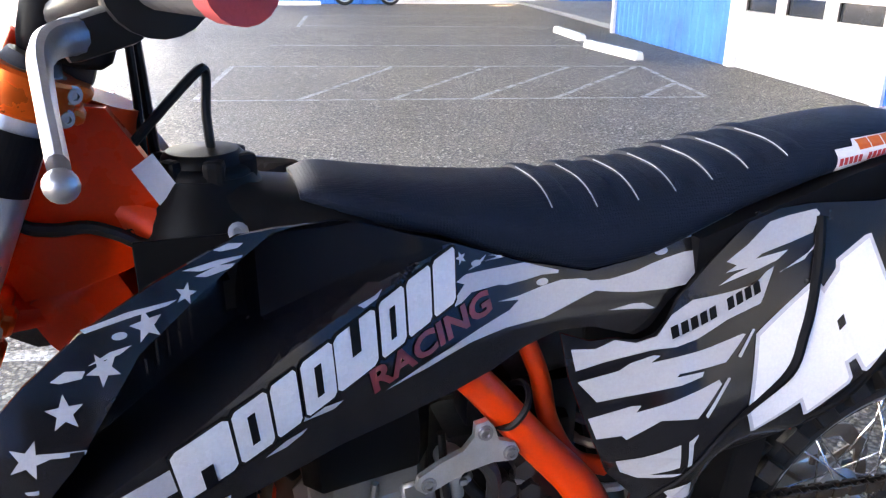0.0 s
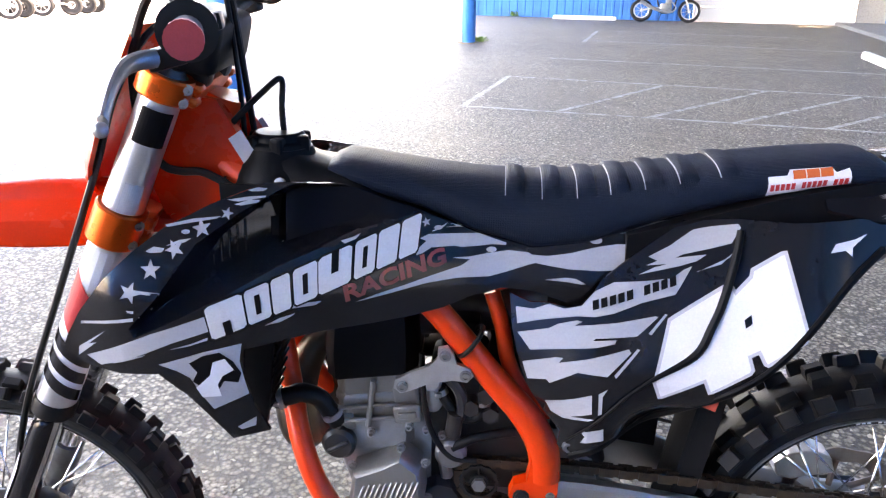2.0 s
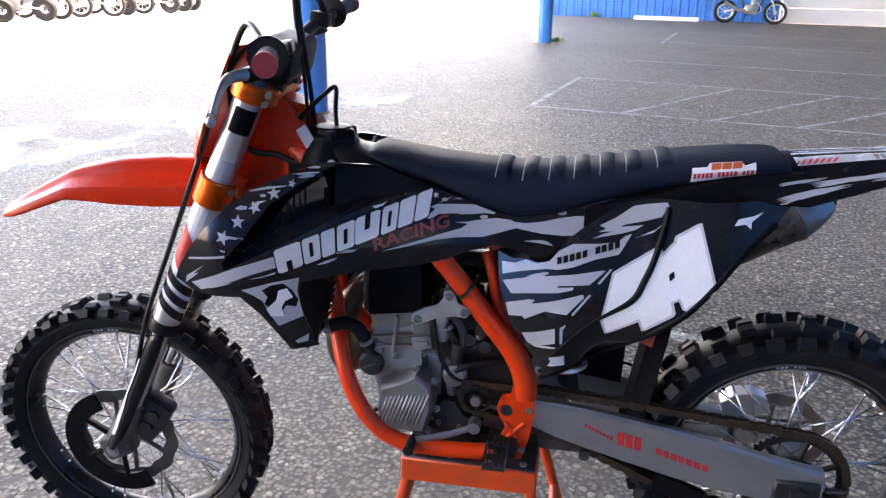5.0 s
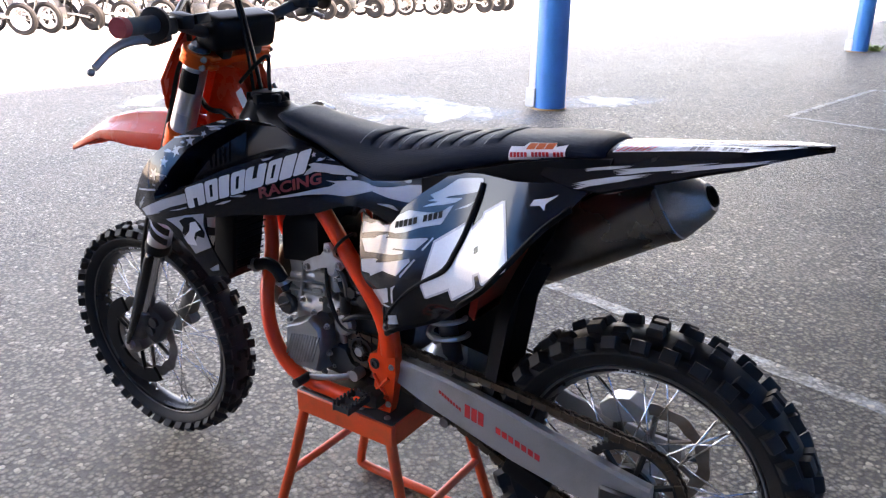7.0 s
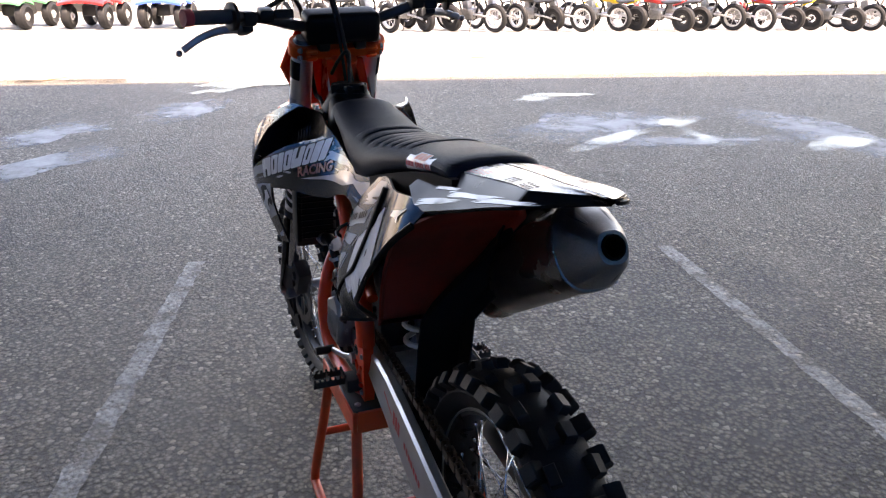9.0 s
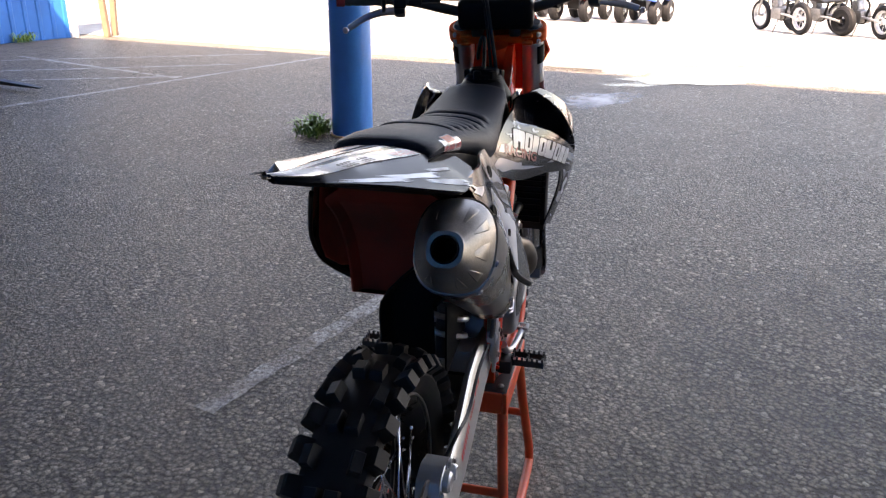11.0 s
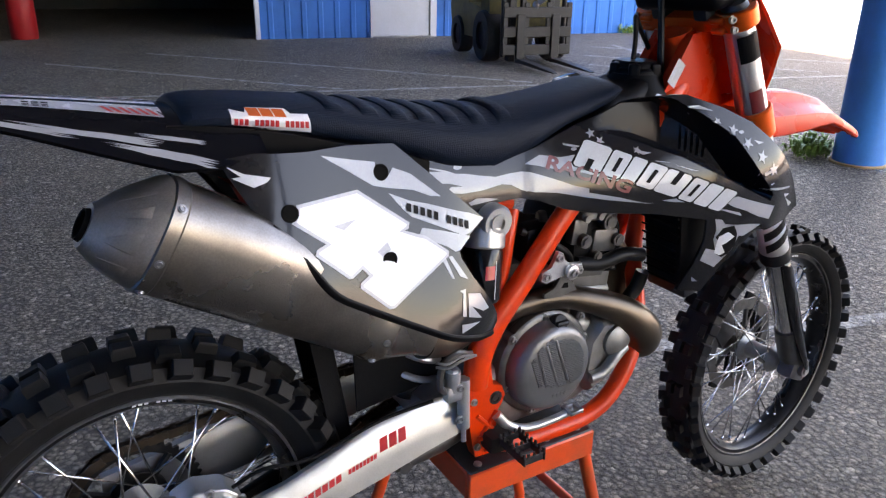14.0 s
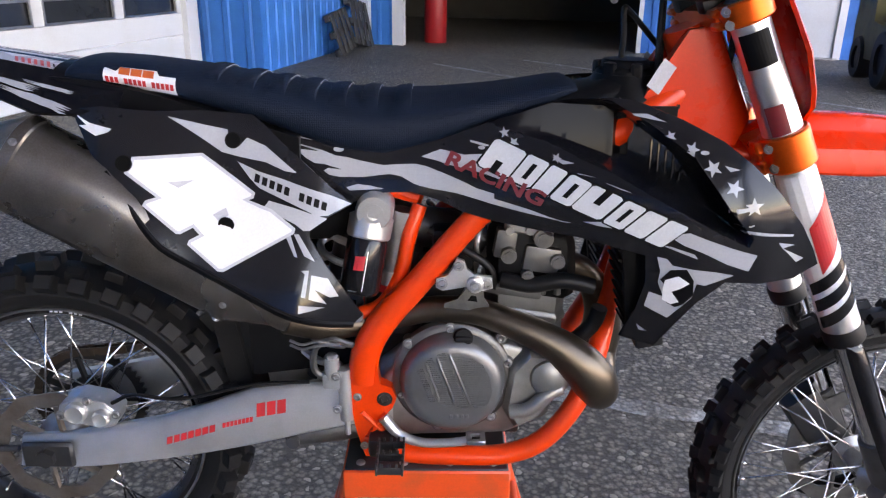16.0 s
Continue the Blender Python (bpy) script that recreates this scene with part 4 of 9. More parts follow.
def torn(a, b, w0, w1, seed, n=18, cut=0.0):
    """The outline of a torn stripe from a to b: wavy sides and pointed shreds at its ends, or one slanted cut."""
    rng = random.Random(seed)
    a, b = Vector(a), Vector(b)
    d = b - a
    f = d.normalized()
    s = Vector((-d.y, d.x)).normalized()
    ph = [rng.uniform(0, 6.28) for _ in range(4)]
    up, down = [], []
    for i in range(n + 1):
        t = i / n
        w = (w0 + (w1 - w0) * t) / 2 * 1.12
        up.append(a + d * t + s * w * (1 + 0.13 * math.sin(7 * t + ph[0]) + 0.07 * math.sin(17 * t + ph[1])))
        down.append(a + d * t - s * w * (1 + 0.13 * math.sin(6 * t + ph[2]) + 0.07 * math.sin(15 * t + ph[3])))

    def shreds(p, q, out, reach):
        pts = []
        k = 4
        for m in range(k):
            pts.append(p.lerp(q, (m + 0.35) / k) + out * reach * rng.uniform(0.35, 1.0))
            if m < k - 1:
                pts.append(p.lerp(q, (m + 0.8) / k) - out * reach * rng.uniform(0.1, 0.8))
        return pts

    if cut:
        up[-1] = up[-1] + f * cut
        blunt = [up[0].lerp(down[0], 0.5) - f * rng.uniform(0.004, 0.012)]
        return [(q.x, q.y) for q in up + down[::-1] + blunt]
    r1, r0 = min(0.055, d.length * 0.3), min(0.035, d.length * 0.2)
    return [(q.x, q.y) for q in up + shreds(up[-1], down[-1], f, r1) + down[::-1] + shreds(down[0], up[0], -f, r0)]


def flakes(polys, f, sign, lift, step=0.03):
    bm = B()
    for p in polys:
        if sum(p[i - 1][0] * p[i][1] - p[i][0] * p[i - 1][1] for i in range(len(p))) == 0:
            continue
        join(bm, sheet(p, f, sign, 0.0, step, lift))
    return bm


def pieces(name, polys, f, sign, lift, material, parent, label="", step=0.02):
    for p in polys:
        part(name, flakes([p], f, sign, lift, step), material, parent, label, False)


def star(c, r, turn):
    return [(c[0] + q * math.cos(turn + k * math.pi / 5), c[1] + q * math.sin(turn + k * math.pi / 5)) for k in range(10) for q in (r if k % 2 == 0 else r * 0.42,)]


# -- shrouds --
POCKET = [(0.69, 1.09), (0.925, 1.080), (0.982, 1.049), (1.036, 1.012), (1.088, 0.941), (1.124, 0.902), (1.120, 0.893), (1.06, 0.921), (0.99, 0.956), (0.93, 0.986), (0.86, 1.011), (0.69, 1.050)]


def y_shroud(x, z):
    """The outer shell flares towards the front; above the name a pocket steps in to the side of the tank."""
    y = 0.112 + 0.125 * ease(x, 0.6, 1.12) - 0.42 * soft(z - 0.95, 0.02) - 0.25 * soft(0.84 - z, 0.02) - 0.02 * ease(x, 1.13, 1.235)
    deep = 0.120 - 0.22 * soft(z - 1.0, 0.02) - 0.034 * ease(x, 0.938, 0.956) + 0.55 * max(0.0, x - 0.960)
    return y + (min(y, deep) - y) * ease(inside(POCKET, x, z), -0.003, 0.011)


SHROUD = [(0.385, 1.048), (0.45, 1.020), (0.52, 0.998), (0.59, 0.989), (0.67, 1.009), (0.767, 1.047), (0.875, 1.082), (0.925, 1.086), (0.956, 1.086), (1.024, 1.062), (1.080, 1.035), (1.120, 1.005), (1.160, 0.968),
          (1.202, 0.918), (1.226, 0.880), (1.236, 0.858), (1.203, 0.836), (1.150, 0.832), (1.096, 0.834), (1.062, 0.796), (1.040, 0.758), (1.015, 0.710), (0.962, 0.720), (0.978, 0.775), (0.985, 0.825), (0.980, 0.868),
          (0.883, 0.885), (0.819, 0.889), (0.760, 0.895), (0.714, 0.905), (0.672, 0.922), (0.632, 0.932), (0.590, 0.930), (0.562, 0.921), (0.537, 0.913), (0.519, 0.919), (0.497, 0.945), (0.433, 0.995), (0.380, 1.034)]

def name_blocks(bl, br, tl, tr, cells):
    """Plain blocks in a row between a baseline and a top line, where a team's name stands; cells give each one's span and slot."""
    bl, br, tl, tr = (Vector(q) for q in (bl, br, tl, tr))
    at = lambda u, v: bl.lerp(br, u).lerp(tl.lerp(tr, u), v)
    out, cut = [], []
    for u0, u1, slot in cells:
        e = 0.10 * (u1 - u0)
        out.append([tuple(at(u, v)) for u, v in ((u0 + e, 0), (u1 - e, 0), (u1, 0.07), (u1, 0.93), (u1 - e, 1), (u0 + e, 1), (u0, 0.93), (u0, 0.07))])
        m, w = (u0 + u1) / 2, 0.11 * (u1 - u0)
        for lo, hi in ((0.22, 0.78),) if slot == 1 else ((-0.01, 0.40),) if slot == 2 else ((0.45, 1.01),) if slot == 3 else ():
            cut.append([tuple(at(u, v)) for u, v in ((m - w, lo), (m + w, lo), (m + w, hi), (m - w, hi))])
    return out, cut


def lettering(text, p0, p1, height, f, sign, lift, flip=False):
    """Flat letters of a word laid along p0 to p1 on a panel."""
    cu = bpy.data.curves.new("word", "FONT")
    cu.body, cu.fill_mode, cu.resolution_u, cu.offset = text, "FRONT", 3, 0.035
    ob = bpy.data.objects.new("word", cu)
    me = bpy.data.meshes.new_from_object(ob)
    bm = B()
    bm.from_mesh(me)
    bpy.data.objects.remove(ob)
    bpy.data.curves.remove(cu)
    bpy.data.meshes.remove(me)
    xs, ys = [v.co.x for v in bm.verts], [v.co.y for v in bm.verts]
    lo, wide, low, tall = min(xs), max(xs) - min(xs), min(ys), max(ys) - min(ys)
    a, b = Vector(p0), Vector(p1)
    d = b - a
    up = Vector((-d.y, d.x)).normalized() * (1 if d.x > 0 else -1) * height
    up = up + d.normalized() * height * 0.12
    for v in bm.verts:
        q = a + d * ((v.co.x - lo) / wide) + up * ((v.co.y - low) / tall)
        v.co = (q.x, sign * (f(q.x, q.y) + lift), q.y)
    return bm


def shrink(poly, k):
    """An outline drawn in by k along its own edges."""
    p = [Vector(q) for q in poly]
    turn = 1 if sum(a.x * b.y - b.x * a.y for a, b in zip(p, p[1:] + p[:1])) > 0 else -1
    out = []
    for a, b, c in zip(p[-1:] + p[:-1], p, p[1:] + p[:1]):
        n1, n2 = (Vector((-(w - v).y, (w - v).x)).normalized() * turn for v, w in ((a, b), (b, c)))
        m = (n1 + n2).normalized()
        out.append(tuple(b + m * k / max(0.5, m.dot(n1))))
    return out


def grow(poly, k):
    c = sum((Vector(q) for q in poly), Vector((0, 0))) / len(poly)
    return [tuple(Vector(q) + (Vector(q) - c).normalized() * k) for q in poly]


shrouds = {}
NAME_CELLS = ((0.0, 0.17, 2), (0.18, 0.29, 1), (0.30, 0.385, 0), (0.40, 0.51, 1), (0.515, 0.67, 3), (0.685, 0.785, 1), (0.795, 0.895, 0), (0.905, 1.0, 0))
for sign, side in ((1, "left"), (-1, "right")):
    shroud = part("shroud", sheet(SHROUD, y_shroud, sign, 0.005, 0.010, 0.0, [(0.957, 0.990), (0.973, 0.984), (0.975, 1.018), (0.957, 1.030)], list(zip(POCKET, POCKET[1:]))), M["black gloss"], bike, "glossy black radiator shroud with torn grey flag graphics")
    shroud.data.materials.append(M["black satin"])
    for f_ in shroud.data.polygons:
        if f_.center.x < 0.955 and inside(POCKET, f_.center.x, f_.center.z) > 0.004:
            f_.material_index = 1
    shrouds[sign] = shroud
    if sign > 0:
        b, cut = name_blocks((1.018, 0.886), (0.752, 0.987), (1.026, 0.9325), (0.747, 1.038), NAME_CELLS)
    else:
        b, cut = name_blocks((0.733, 0.979), (1.000, 0.883), (0.762, 1.0195), (1.035, 0.916), NAME_CELLS)
    pieces("block_outline", [grow(p, 0.003) for p in b], y_shroud, sign, 0.0011, M["black matt"], shroud, "black outline")
    pieces("name_block", b, y_shroud, sign, 0.0018, M["silver film"], shroud, "pale slanted block")
    pieces("block_slot", cut, y_shroud, sign, 0.0026, M["black matt"], shroud)
    word = ((0.846, 0.925), (0.710, 0.969)) if sign > 0 else ((0.683, 0.976), (0.828, 0.925))
    part("lettering", lettering("RACING", *word, 0.024, y_shroud, sign, 0.0022), M["red film"], shroud, "dark red lettering", False)
    for k in range(5):   # moulded louvres on the pocket's front wall
        bm = B()
        x = 1.002 + 0.010 * k
        tube(bm, [(x, sign * (y_shroud(x, z) + 0.001), z) for z in (0.975 - 0.004 * k, 0.995 - 0.005 * k, 1.020 - 0.007 * k)], 0.0022, 6)
        part("pocket_louvre", bm, M["black gloss"], shroud)
    # an added black plate stands for the dark depth of the scoop
    bm = B()
    box(bm, (0.985, sign * 0.080, 1.010), (0.120, 0.004, 0.110), None, 0.001, 1)
    part("scoop_backing", bm, M["black matt"], shroud, "added black plate that keeps the scoop dark", False)
    # radiator behind the scoop, with louvres
    bm = B()
    m = tilt(0, -12)
    box(bm, (0.995, sign * 0.115, 0.79), (0.045, 0.10, 0.19), m, 0.006)
    rad = part("radiator", bm, M["radiator"], bike)
    for k in range(10):
        bm = B()
        box(bm, m @ Vector((0, 0, -0.072 + k * 0.018)) + Vector((0.969, sign * 0.115, 0.79)), (0.012, 0.095, 0.004), m @ tilt(0, 35))
        part("louvre", bm, M["black matt"], rad, "", False)
    bm = B()
    box(bm, (0.995, sign * 0.160, 0.80), (0.065, 0.014, 0.17), tilt(0, -8), 0.006)
    part("radiator_guard", bm, M["black matt"], bike)



def film(name, outline, f, sign, lift, material, parent, label=""):
    """One cut piece of printed film, lying on a panel."""
    return part(name, flakes([outline], f, sign, lift, 0.02), material, parent, label, False)


def spot(c, r):
    return [(c[0] + r * math.cos(k * math.pi / 6), c[1] + 0.5 * r * math.sin(k * math.pi / 6)) for k in range(12)]


# the torn flag on the left shroud, from its tip to the seat
film("flag_stripe", [(1.200, 0.853), (1.099, 0.896), (1.018, 0.923), (1.022, 0.899), (1.071, 0.883), (1.125, 0.860), (1.179, 0.841)], y_shroud, 1, 0.0009, M["grey film"], shrouds[1])
film("flag_stripe", [(1.076, 0.873), (1.045, 0.882), (1.024, 0.890), (1.025, 0.886), (1.050, 0.878)], y_shroud, 1, 0.0009, M["grey film"], shrouds[1])
film("flag_stripe", [(1.157, 0.850), (1.108, 0.865), (1.115, 0.861), (1.158, 0.847)], y_shroud, 1, 0.0009, M["grey film"], shrouds[1])
film("flag_stripe", [(1.210, 0.865), (1.163, 0.896), (1.193, 0.872), (1.180, 0.876), (1.214, 0.850)], y_shroud, 1, 0.0009, M["grey film"], shrouds[1])
film("flag_stripe", [(1.116, 0.957), (1.082, 0.953), (1.084, 0.949), (1.117, 0.953)], y_shroud, 1, 0.0009, M["grey film"], shrouds[1])
film("flag_stripe", [(1.200, 0.905), (1.119, 0.919), (1.118, 0.901), (1.120, 0.914), (1.201, 0.901)], y_shroud, 1, 0.0009, M["grey film"], shrouds[1])
film("flag_stripe", [(1.128, 0.929), (1.099, 0.927), (1.103, 0.922), (1.126, 0.926)], y_shroud, 1, 0.0009, M["grey film"], shrouds[1])
film("flag_stripe", [(1.102, 1.006), (1.091, 1.012), (1.077, 1.010), (1.080, 1.005), (1.095, 1.004)], y_shroud, 1, 0.0009, M["grey film"], shrouds[1])
film("flag_stripe", [(1.078, 1.039), (1.043, 1.046), (1.007, 1.048), (1.014, 1.045), (1.046, 1.041), (1.075, 1.036)], y_shroud, 1, 0.0009, M["grey film"], shrouds[1])
film("flag_stripe", [(1.001, 1.068), (0.973, 1.071), (0.952, 1.071), (0.954, 1.069), (0.987, 1.065)], y_shroud, 1, 0.0009, M["grey film"], shrouds[1])
film("flag_stripe", [(0.976, 1.079), (0.963, 1.082), (0.951, 1.080), (0.956, 1.077), (0.970, 1.077)], y_shroud, 1, 0.0009, M["grey film"], shrouds[1])
film("flag_stripe", [(0.992, 1.062), (0.973, 1.067), (0.959, 1.066), (0.963, 1.063), (0.983, 1.060)], y_shroud, 1, 0.0009, M["grey film"], shrouds[1])
film("flag_stripe", [(1.075, 1.013), (1.059, 1.020), (1.043, 1.022), (1.052, 1.017)], y_shroud, 1, 0.0009, M["grey film"], shrouds[1])
film("star", star((1.094, 0.983), 0.0140, 0.3), y_shroud, 1, 0.0010, M["grey film"], shrouds[1])
film("star", star((1.122, 0.953), 0.0154, 0.7), y_shroud, 1, 0.0010, M["grey film"], shrouds[1])
film("star", star((1.064, 1.009), 0.0130, 1.1), y_shroud, 1, 0.0010, M["grey film"], shrouds[1])
film("star", star((1.031, 1.034), 0.0128, 1.4), y_shroud, 1, 0.0010, M["grey film"], shrouds[1])
film("star", star((1.000, 1.051), 0.0085, 0.6), y_shroud, 1, 0.0010, M["grey film"], shrouds[1])
film("star", star((1.111, 0.920), 0.0009, 1.0), y_shroud, 1, 0.0010, M["grey film"], shrouds[1])
film("spot", spot((1.051, 1.030), 0.0057), y_shroud, 1, 0.0010, M["grey film"], shrouds[1])
film("sticker", [(1.093, 0.850), (1.033, 0.868), (0.982, 0.878), (0.987, 0.851), (0.981, 0.794), (1.031, 0.770), (1.040, 0.790), (1.054, 0.828), (1.070, 0.840)], y_shroud, 1, 0.0009, M["grey film"], shrouds[1], "pale grey patch")
film("sticker", [(1.052, 0.852), (1.033, 0.863), (1.011, 0.867), (0.995, 0.852), (0.986, 0.832), (0.992, 0.816), (1.010, 0.820), (1.024, 0.797), (1.037, 0.808), (1.051, 0.822), (1.043, 0.837)], y_shroud, 1, 0.0018, M["black matt"], shrouds[1], "plain dark shape")
film("sticker", [(1.021, 0.852), (1.005, 0.857), (0.995, 0.838), (1.011, 0.829), (1.019, 0.815), (1.017, 0.794), (1.042, 0.794), (1.048, 0.811), (1.027, 0.831)], y_shroud, 1, 0.0024, M["white film"], shrouds[1], "plain pale shape")
film("sticker", [(1.005, 0.733), (0.977, 0.750), (0.980, 0.733), (1.000, 0.727)], y_shroud, 1, 0.0009, M["grey film"], shrouds[1], "pale grey patch")
film("flag_stripe", [(0.951, 0.902), (0.932, 0.911), (0.912, 0.916), (0.917, 0.912), (0.932, 0.905)], y_shroud, 1, 0.0009, M["grey film"], shrouds[1])
film("flag_stripe", [(0.920, 0.927), (0.897, 0.930), (0.877, 0.930), (0.886, 0.925), (0.922, 0.923), (0.924, 0.925)], y_shroud, 1, 0.0009, M["grey film"], shrouds[1])
film("flag_stripe", [(0.834, 0.924), (0.788, 0.932), (0.738, 0.943), (0.696, 0.948), (0.650, 0.949), (0.625, 0.956), (0.595, 0.966), (0.585, 0.969), (0.568, 0.966), (0.537, 0.962), (0.497, 0.961), (0.473, 0.963), (0.465, 0.970), (0.431, 0.999), (0.472, 0.998), (0.496, 0.994), (0.517, 0.989), (0.535, 0.984), (0.568, 0.979), (0.590, 0.980), (0.596, 0.983), (0.624, 0.985), (0.648, 0.982), (0.678, 0.977), (0.703, 0.976), (0.678, 0.973), (0.690, 0.965), (0.708, 0.960), (0.729, 0.954), (0.759, 0.945), (0.797, 0.935)], y_shroud, 1, 0.0009, M["grey film"], shrouds[1])
film("flag_stripe", [(0.737, 1.009), (0.667, 1.008), (0.649, 1.002), (0.627, 0.995), (0.628, 0.992), (0.648, 0.993), (0.667, 0.991), (0.691, 0.990), (0.700, 0.992), (0.733, 0.991), (0.745, 0.984), (0.753, 0.982), (0.754, 0.988), (0.740, 1.000), (0.749, 1.004)], y_shroud, 1, 0.0009, M["grey film"], shrouds[1])
film("flag_stripe", [(0.734, 1.012), (0.711, 1.023), (0.716, 1.018), (0.728, 1.013)], y_shroud, 1, 0.0009, M["grey film"], shrouds[1])
film("flag_stripe", [(0.709, 1.022), (0.689, 1.017), (0.716, 1.017), (0.692, 1.019)], y_shroud, 1, 0.0009, M["grey film"], shrouds[1])
film("flag_stripe", [(0.855, 1.008), (0.838, 1.012), (0.829, 1.016), (0.835, 1.009), (0.849, 1.004)], y_shroud, 1, 0.0009, M["grey film"], shrouds[1])
film("flag_stripe", [(0.571, 0.946), (0.542, 0.950), (0.527, 0.949), (0.513, 0.942), (0.518, 0.941), (0.539, 0.944)], y_shroud, 1, 0.0009, M["grey film"], shrouds[1])
film("star", star((0.741, 1.025), 0.0065, 1.3), y_shroud, 1, 0.0010, M["grey film"], shrouds[1])
film("spot", spot((0.648, 0.986), 0.0074), y_shroud, 1, 0.0010, M["grey film"], shrouds[1])
film("spot", spot((0.724, 1.017), 0.0060), y_shroud, 1, 0.0010, M["grey film"], shrouds[1])
film("spot", spot((0.501, 1.002), 0.0091), y_shroud, 1, 0.0010, M["grey film"], shrouds[1])
film("flag_stripe", [(0.469, 1.012), (0.421, 1.029), (0.384, 1.036), (0.380, 1.030), (0.390, 1.024), (0.438, 1.015)], y_shroud, 1, 0.0009, M["grey film"], shrouds[1])
# the torn flag on the right shroud
film("flag_stripe", [(0.452, 0.995), (0.475, 0.993), (0.494, 0.991), (0.511, 0.986), (0.533, 0.983), (0.555, 0.978), (0.588, 0.972), (0.614, 0.974), (0.639, 0.975), (0.656, 0.972), (0.683, 0.963), (0.711, 0.953), (0.733, 0.944), (0.760, 0.938), (0.760, 0.928), (0.722, 0.932), (0.661, 0.939), (0.636, 0.945), (0.616, 0.956), (0.599, 0.959), (0.557, 0.954), (0.520, 0.954), (0.504, 0.957), (0.496, 0.963), (0.502, 0.967), (0.524, 0.965), (0.496, 0.973), (0.482, 0.974), (0.469, 0.981)], y_shroud, -1, 0.0009, M["grey film"], shrouds[-1])
film("flag_stripe", [(0.645, 0.974), (0.679, 0.960), (0.713, 0.944), (0.757, 0.931), (0.814, 0.919), (0.860, 0.906), (0.876, 0.906), (0.847, 0.908), (0.797, 0.915), (0.757, 0.922), (0.713, 0.932), (0.679, 0.939), (0.644, 0.942)], y_shroud, -1, 0.0009, M["grey film"], shrouds[-1])
film("flag_stripe", [(0.647, 0.986), (0.677, 0.998), (0.714, 0.992), (0.741, 0.995), (0.731, 0.982), (0.757, 0.971), (0.793, 0.960), (0.842, 0.942), (0.833, 0.941), (0.806, 0.949), (0.747, 0.966), (0.686, 0.977), (0.673, 0.981)], y_shroud, -1, 0.0009, M["grey film"], shrouds[-1])
film("flag_stripe", [(0.722, 1.014), (0.755, 1.008), (0.745, 1.006), (0.723, 1.011)], y_shroud, -1, 0.0009, M["grey film"], shrouds[-1])
film("flag_stripe", [(0.843, 0.999), (0.875, 0.993), (0.859, 0.990)], y_shroud, -1, 0.0009, M["grey film"], shrouds[-1])
film("flag_stripe", [(0.915, 0.971), (0.956, 0.959), (0.940, 0.962)], y_shroud, -1, 0.0009, M["grey film"], shrouds[-1])
film("flag_stripe", [(0.877, 0.980), (0.905, 0.976), (0.883, 0.978)], y_shroud, -1, 0.0009, M["grey film"], shrouds[-1])
film("star", star((0.774, 1.028), 0.0086, 0.5), y_shroud, -1, 0.0010, M["grey film"], shrouds[-1])
film("star", star((0.788, 1.015), 0.0085, 0.9), y_shroud, -1, 0.0010, M["grey film"], shrouds[-1])
film("star", star((0.850, 0.998), 0.0076, 1.2), y_shroud, -1, 0.0010, M["grey film"], shrouds[-1])
film("spot", spot((0.740, 1.004), 0.0054), y_shroud, -1, 0.0010, M["grey film"], shrouds[-1])
film("flag_stripe", [(0.890, 0.910), (0.920, 0.913), (0.943, 0.904), (0.911, 0.906)], y_shroud, -1, 0.0009, M["grey film"], shrouds[-1])
film("flag_stripe", [(0.408, 1.028), (0.419, 1.026), (0.470, 1.010), (0.489, 1.006), (0.462, 1.010), (0.413, 1.023)], y_shroud, -1, 0.0009, M["grey film"], shrouds[-1])
film("flag_stripe", [(0.447, 1.004), (0.462, 1.001), (0.494, 0.993), (0.513, 0.986), (0.500, 0.988)], y_shroud, -1, 0.0009, M["grey film"], shrouds[-1])
film("spot", spot((0.519, 0.995), 0.0083), y_shroud, -1, 0.0010, M["grey film"], shrouds[-1])
film("flag_stripe", [(0.531, 0.938), (0.548, 0.943), (0.568, 0.941), (0.590, 0.936), (0.536, 0.933)], y_shroud, -1, 0.0009, M["grey film"], shrouds[-1])
film("flag_stripe", [(1.037, 0.908), (1.060, 0.900), (1.098, 0.888), (1.135, 0.878), (1.126, 0.853), (1.094, 0.863), (1.059, 0.879), (1.030, 0.889), (1.005, 0.903)], y_shroud, -1, 0.0009, M["grey film"], shrouds[-1])
film("flag_stripe", [(0.999, 0.887), (1.052, 0.869), (1.047, 0.876), (1.015, 0.885)], y_shroud, -1, 0.0009, M["grey film"], shrouds[-1])
film("sticker", [(0.996, 0.868), (1.010, 0.866), (1.019, 0.856), (1.047, 0.852), (1.080, 0.850), (1.106, 0.846), (1.068, 0.827), (1.056, 0.829), (1.053, 0.804), (1.025, 0.765), (0.989, 0.783), (0.992, 0.809), (1.013, 0.803), (1.002, 0.827), (1.003, 0.845)], y_shroud, -1, 0.0009, M["grey film"], shrouds[-1], "pale grey patch")
film("sticker", [(1.004, 0.832), (1.016, 0.849), (1.039, 0.852), (1.051, 0.834), (1.054, 0.809), (1.043, 0.792), (1.032, 0.786), (1.019, 0.793), (1.018, 0.818)], y_shroud, -1, 0.0018, M["black matt"], shrouds[-1], "plain dark shape")
film("sticker", [(1.011, 0.832), (1.029, 0.840), (1.046, 0.829), (1.034, 0.819), (1.023, 0.813), (1.036, 0.796), (1.025, 0.791), (1.012, 0.798), (1.010, 0.817)], y_shroud, -1, 0.0024, M["white film"], shrouds[-1], "plain pale shape")
film("sticker", [(0.983, 0.748), (1.000, 0.736), (0.988, 0.737)], y_shroud, -1, 0.0009, M["grey film"], shrouds[-1], "pale grey patch")
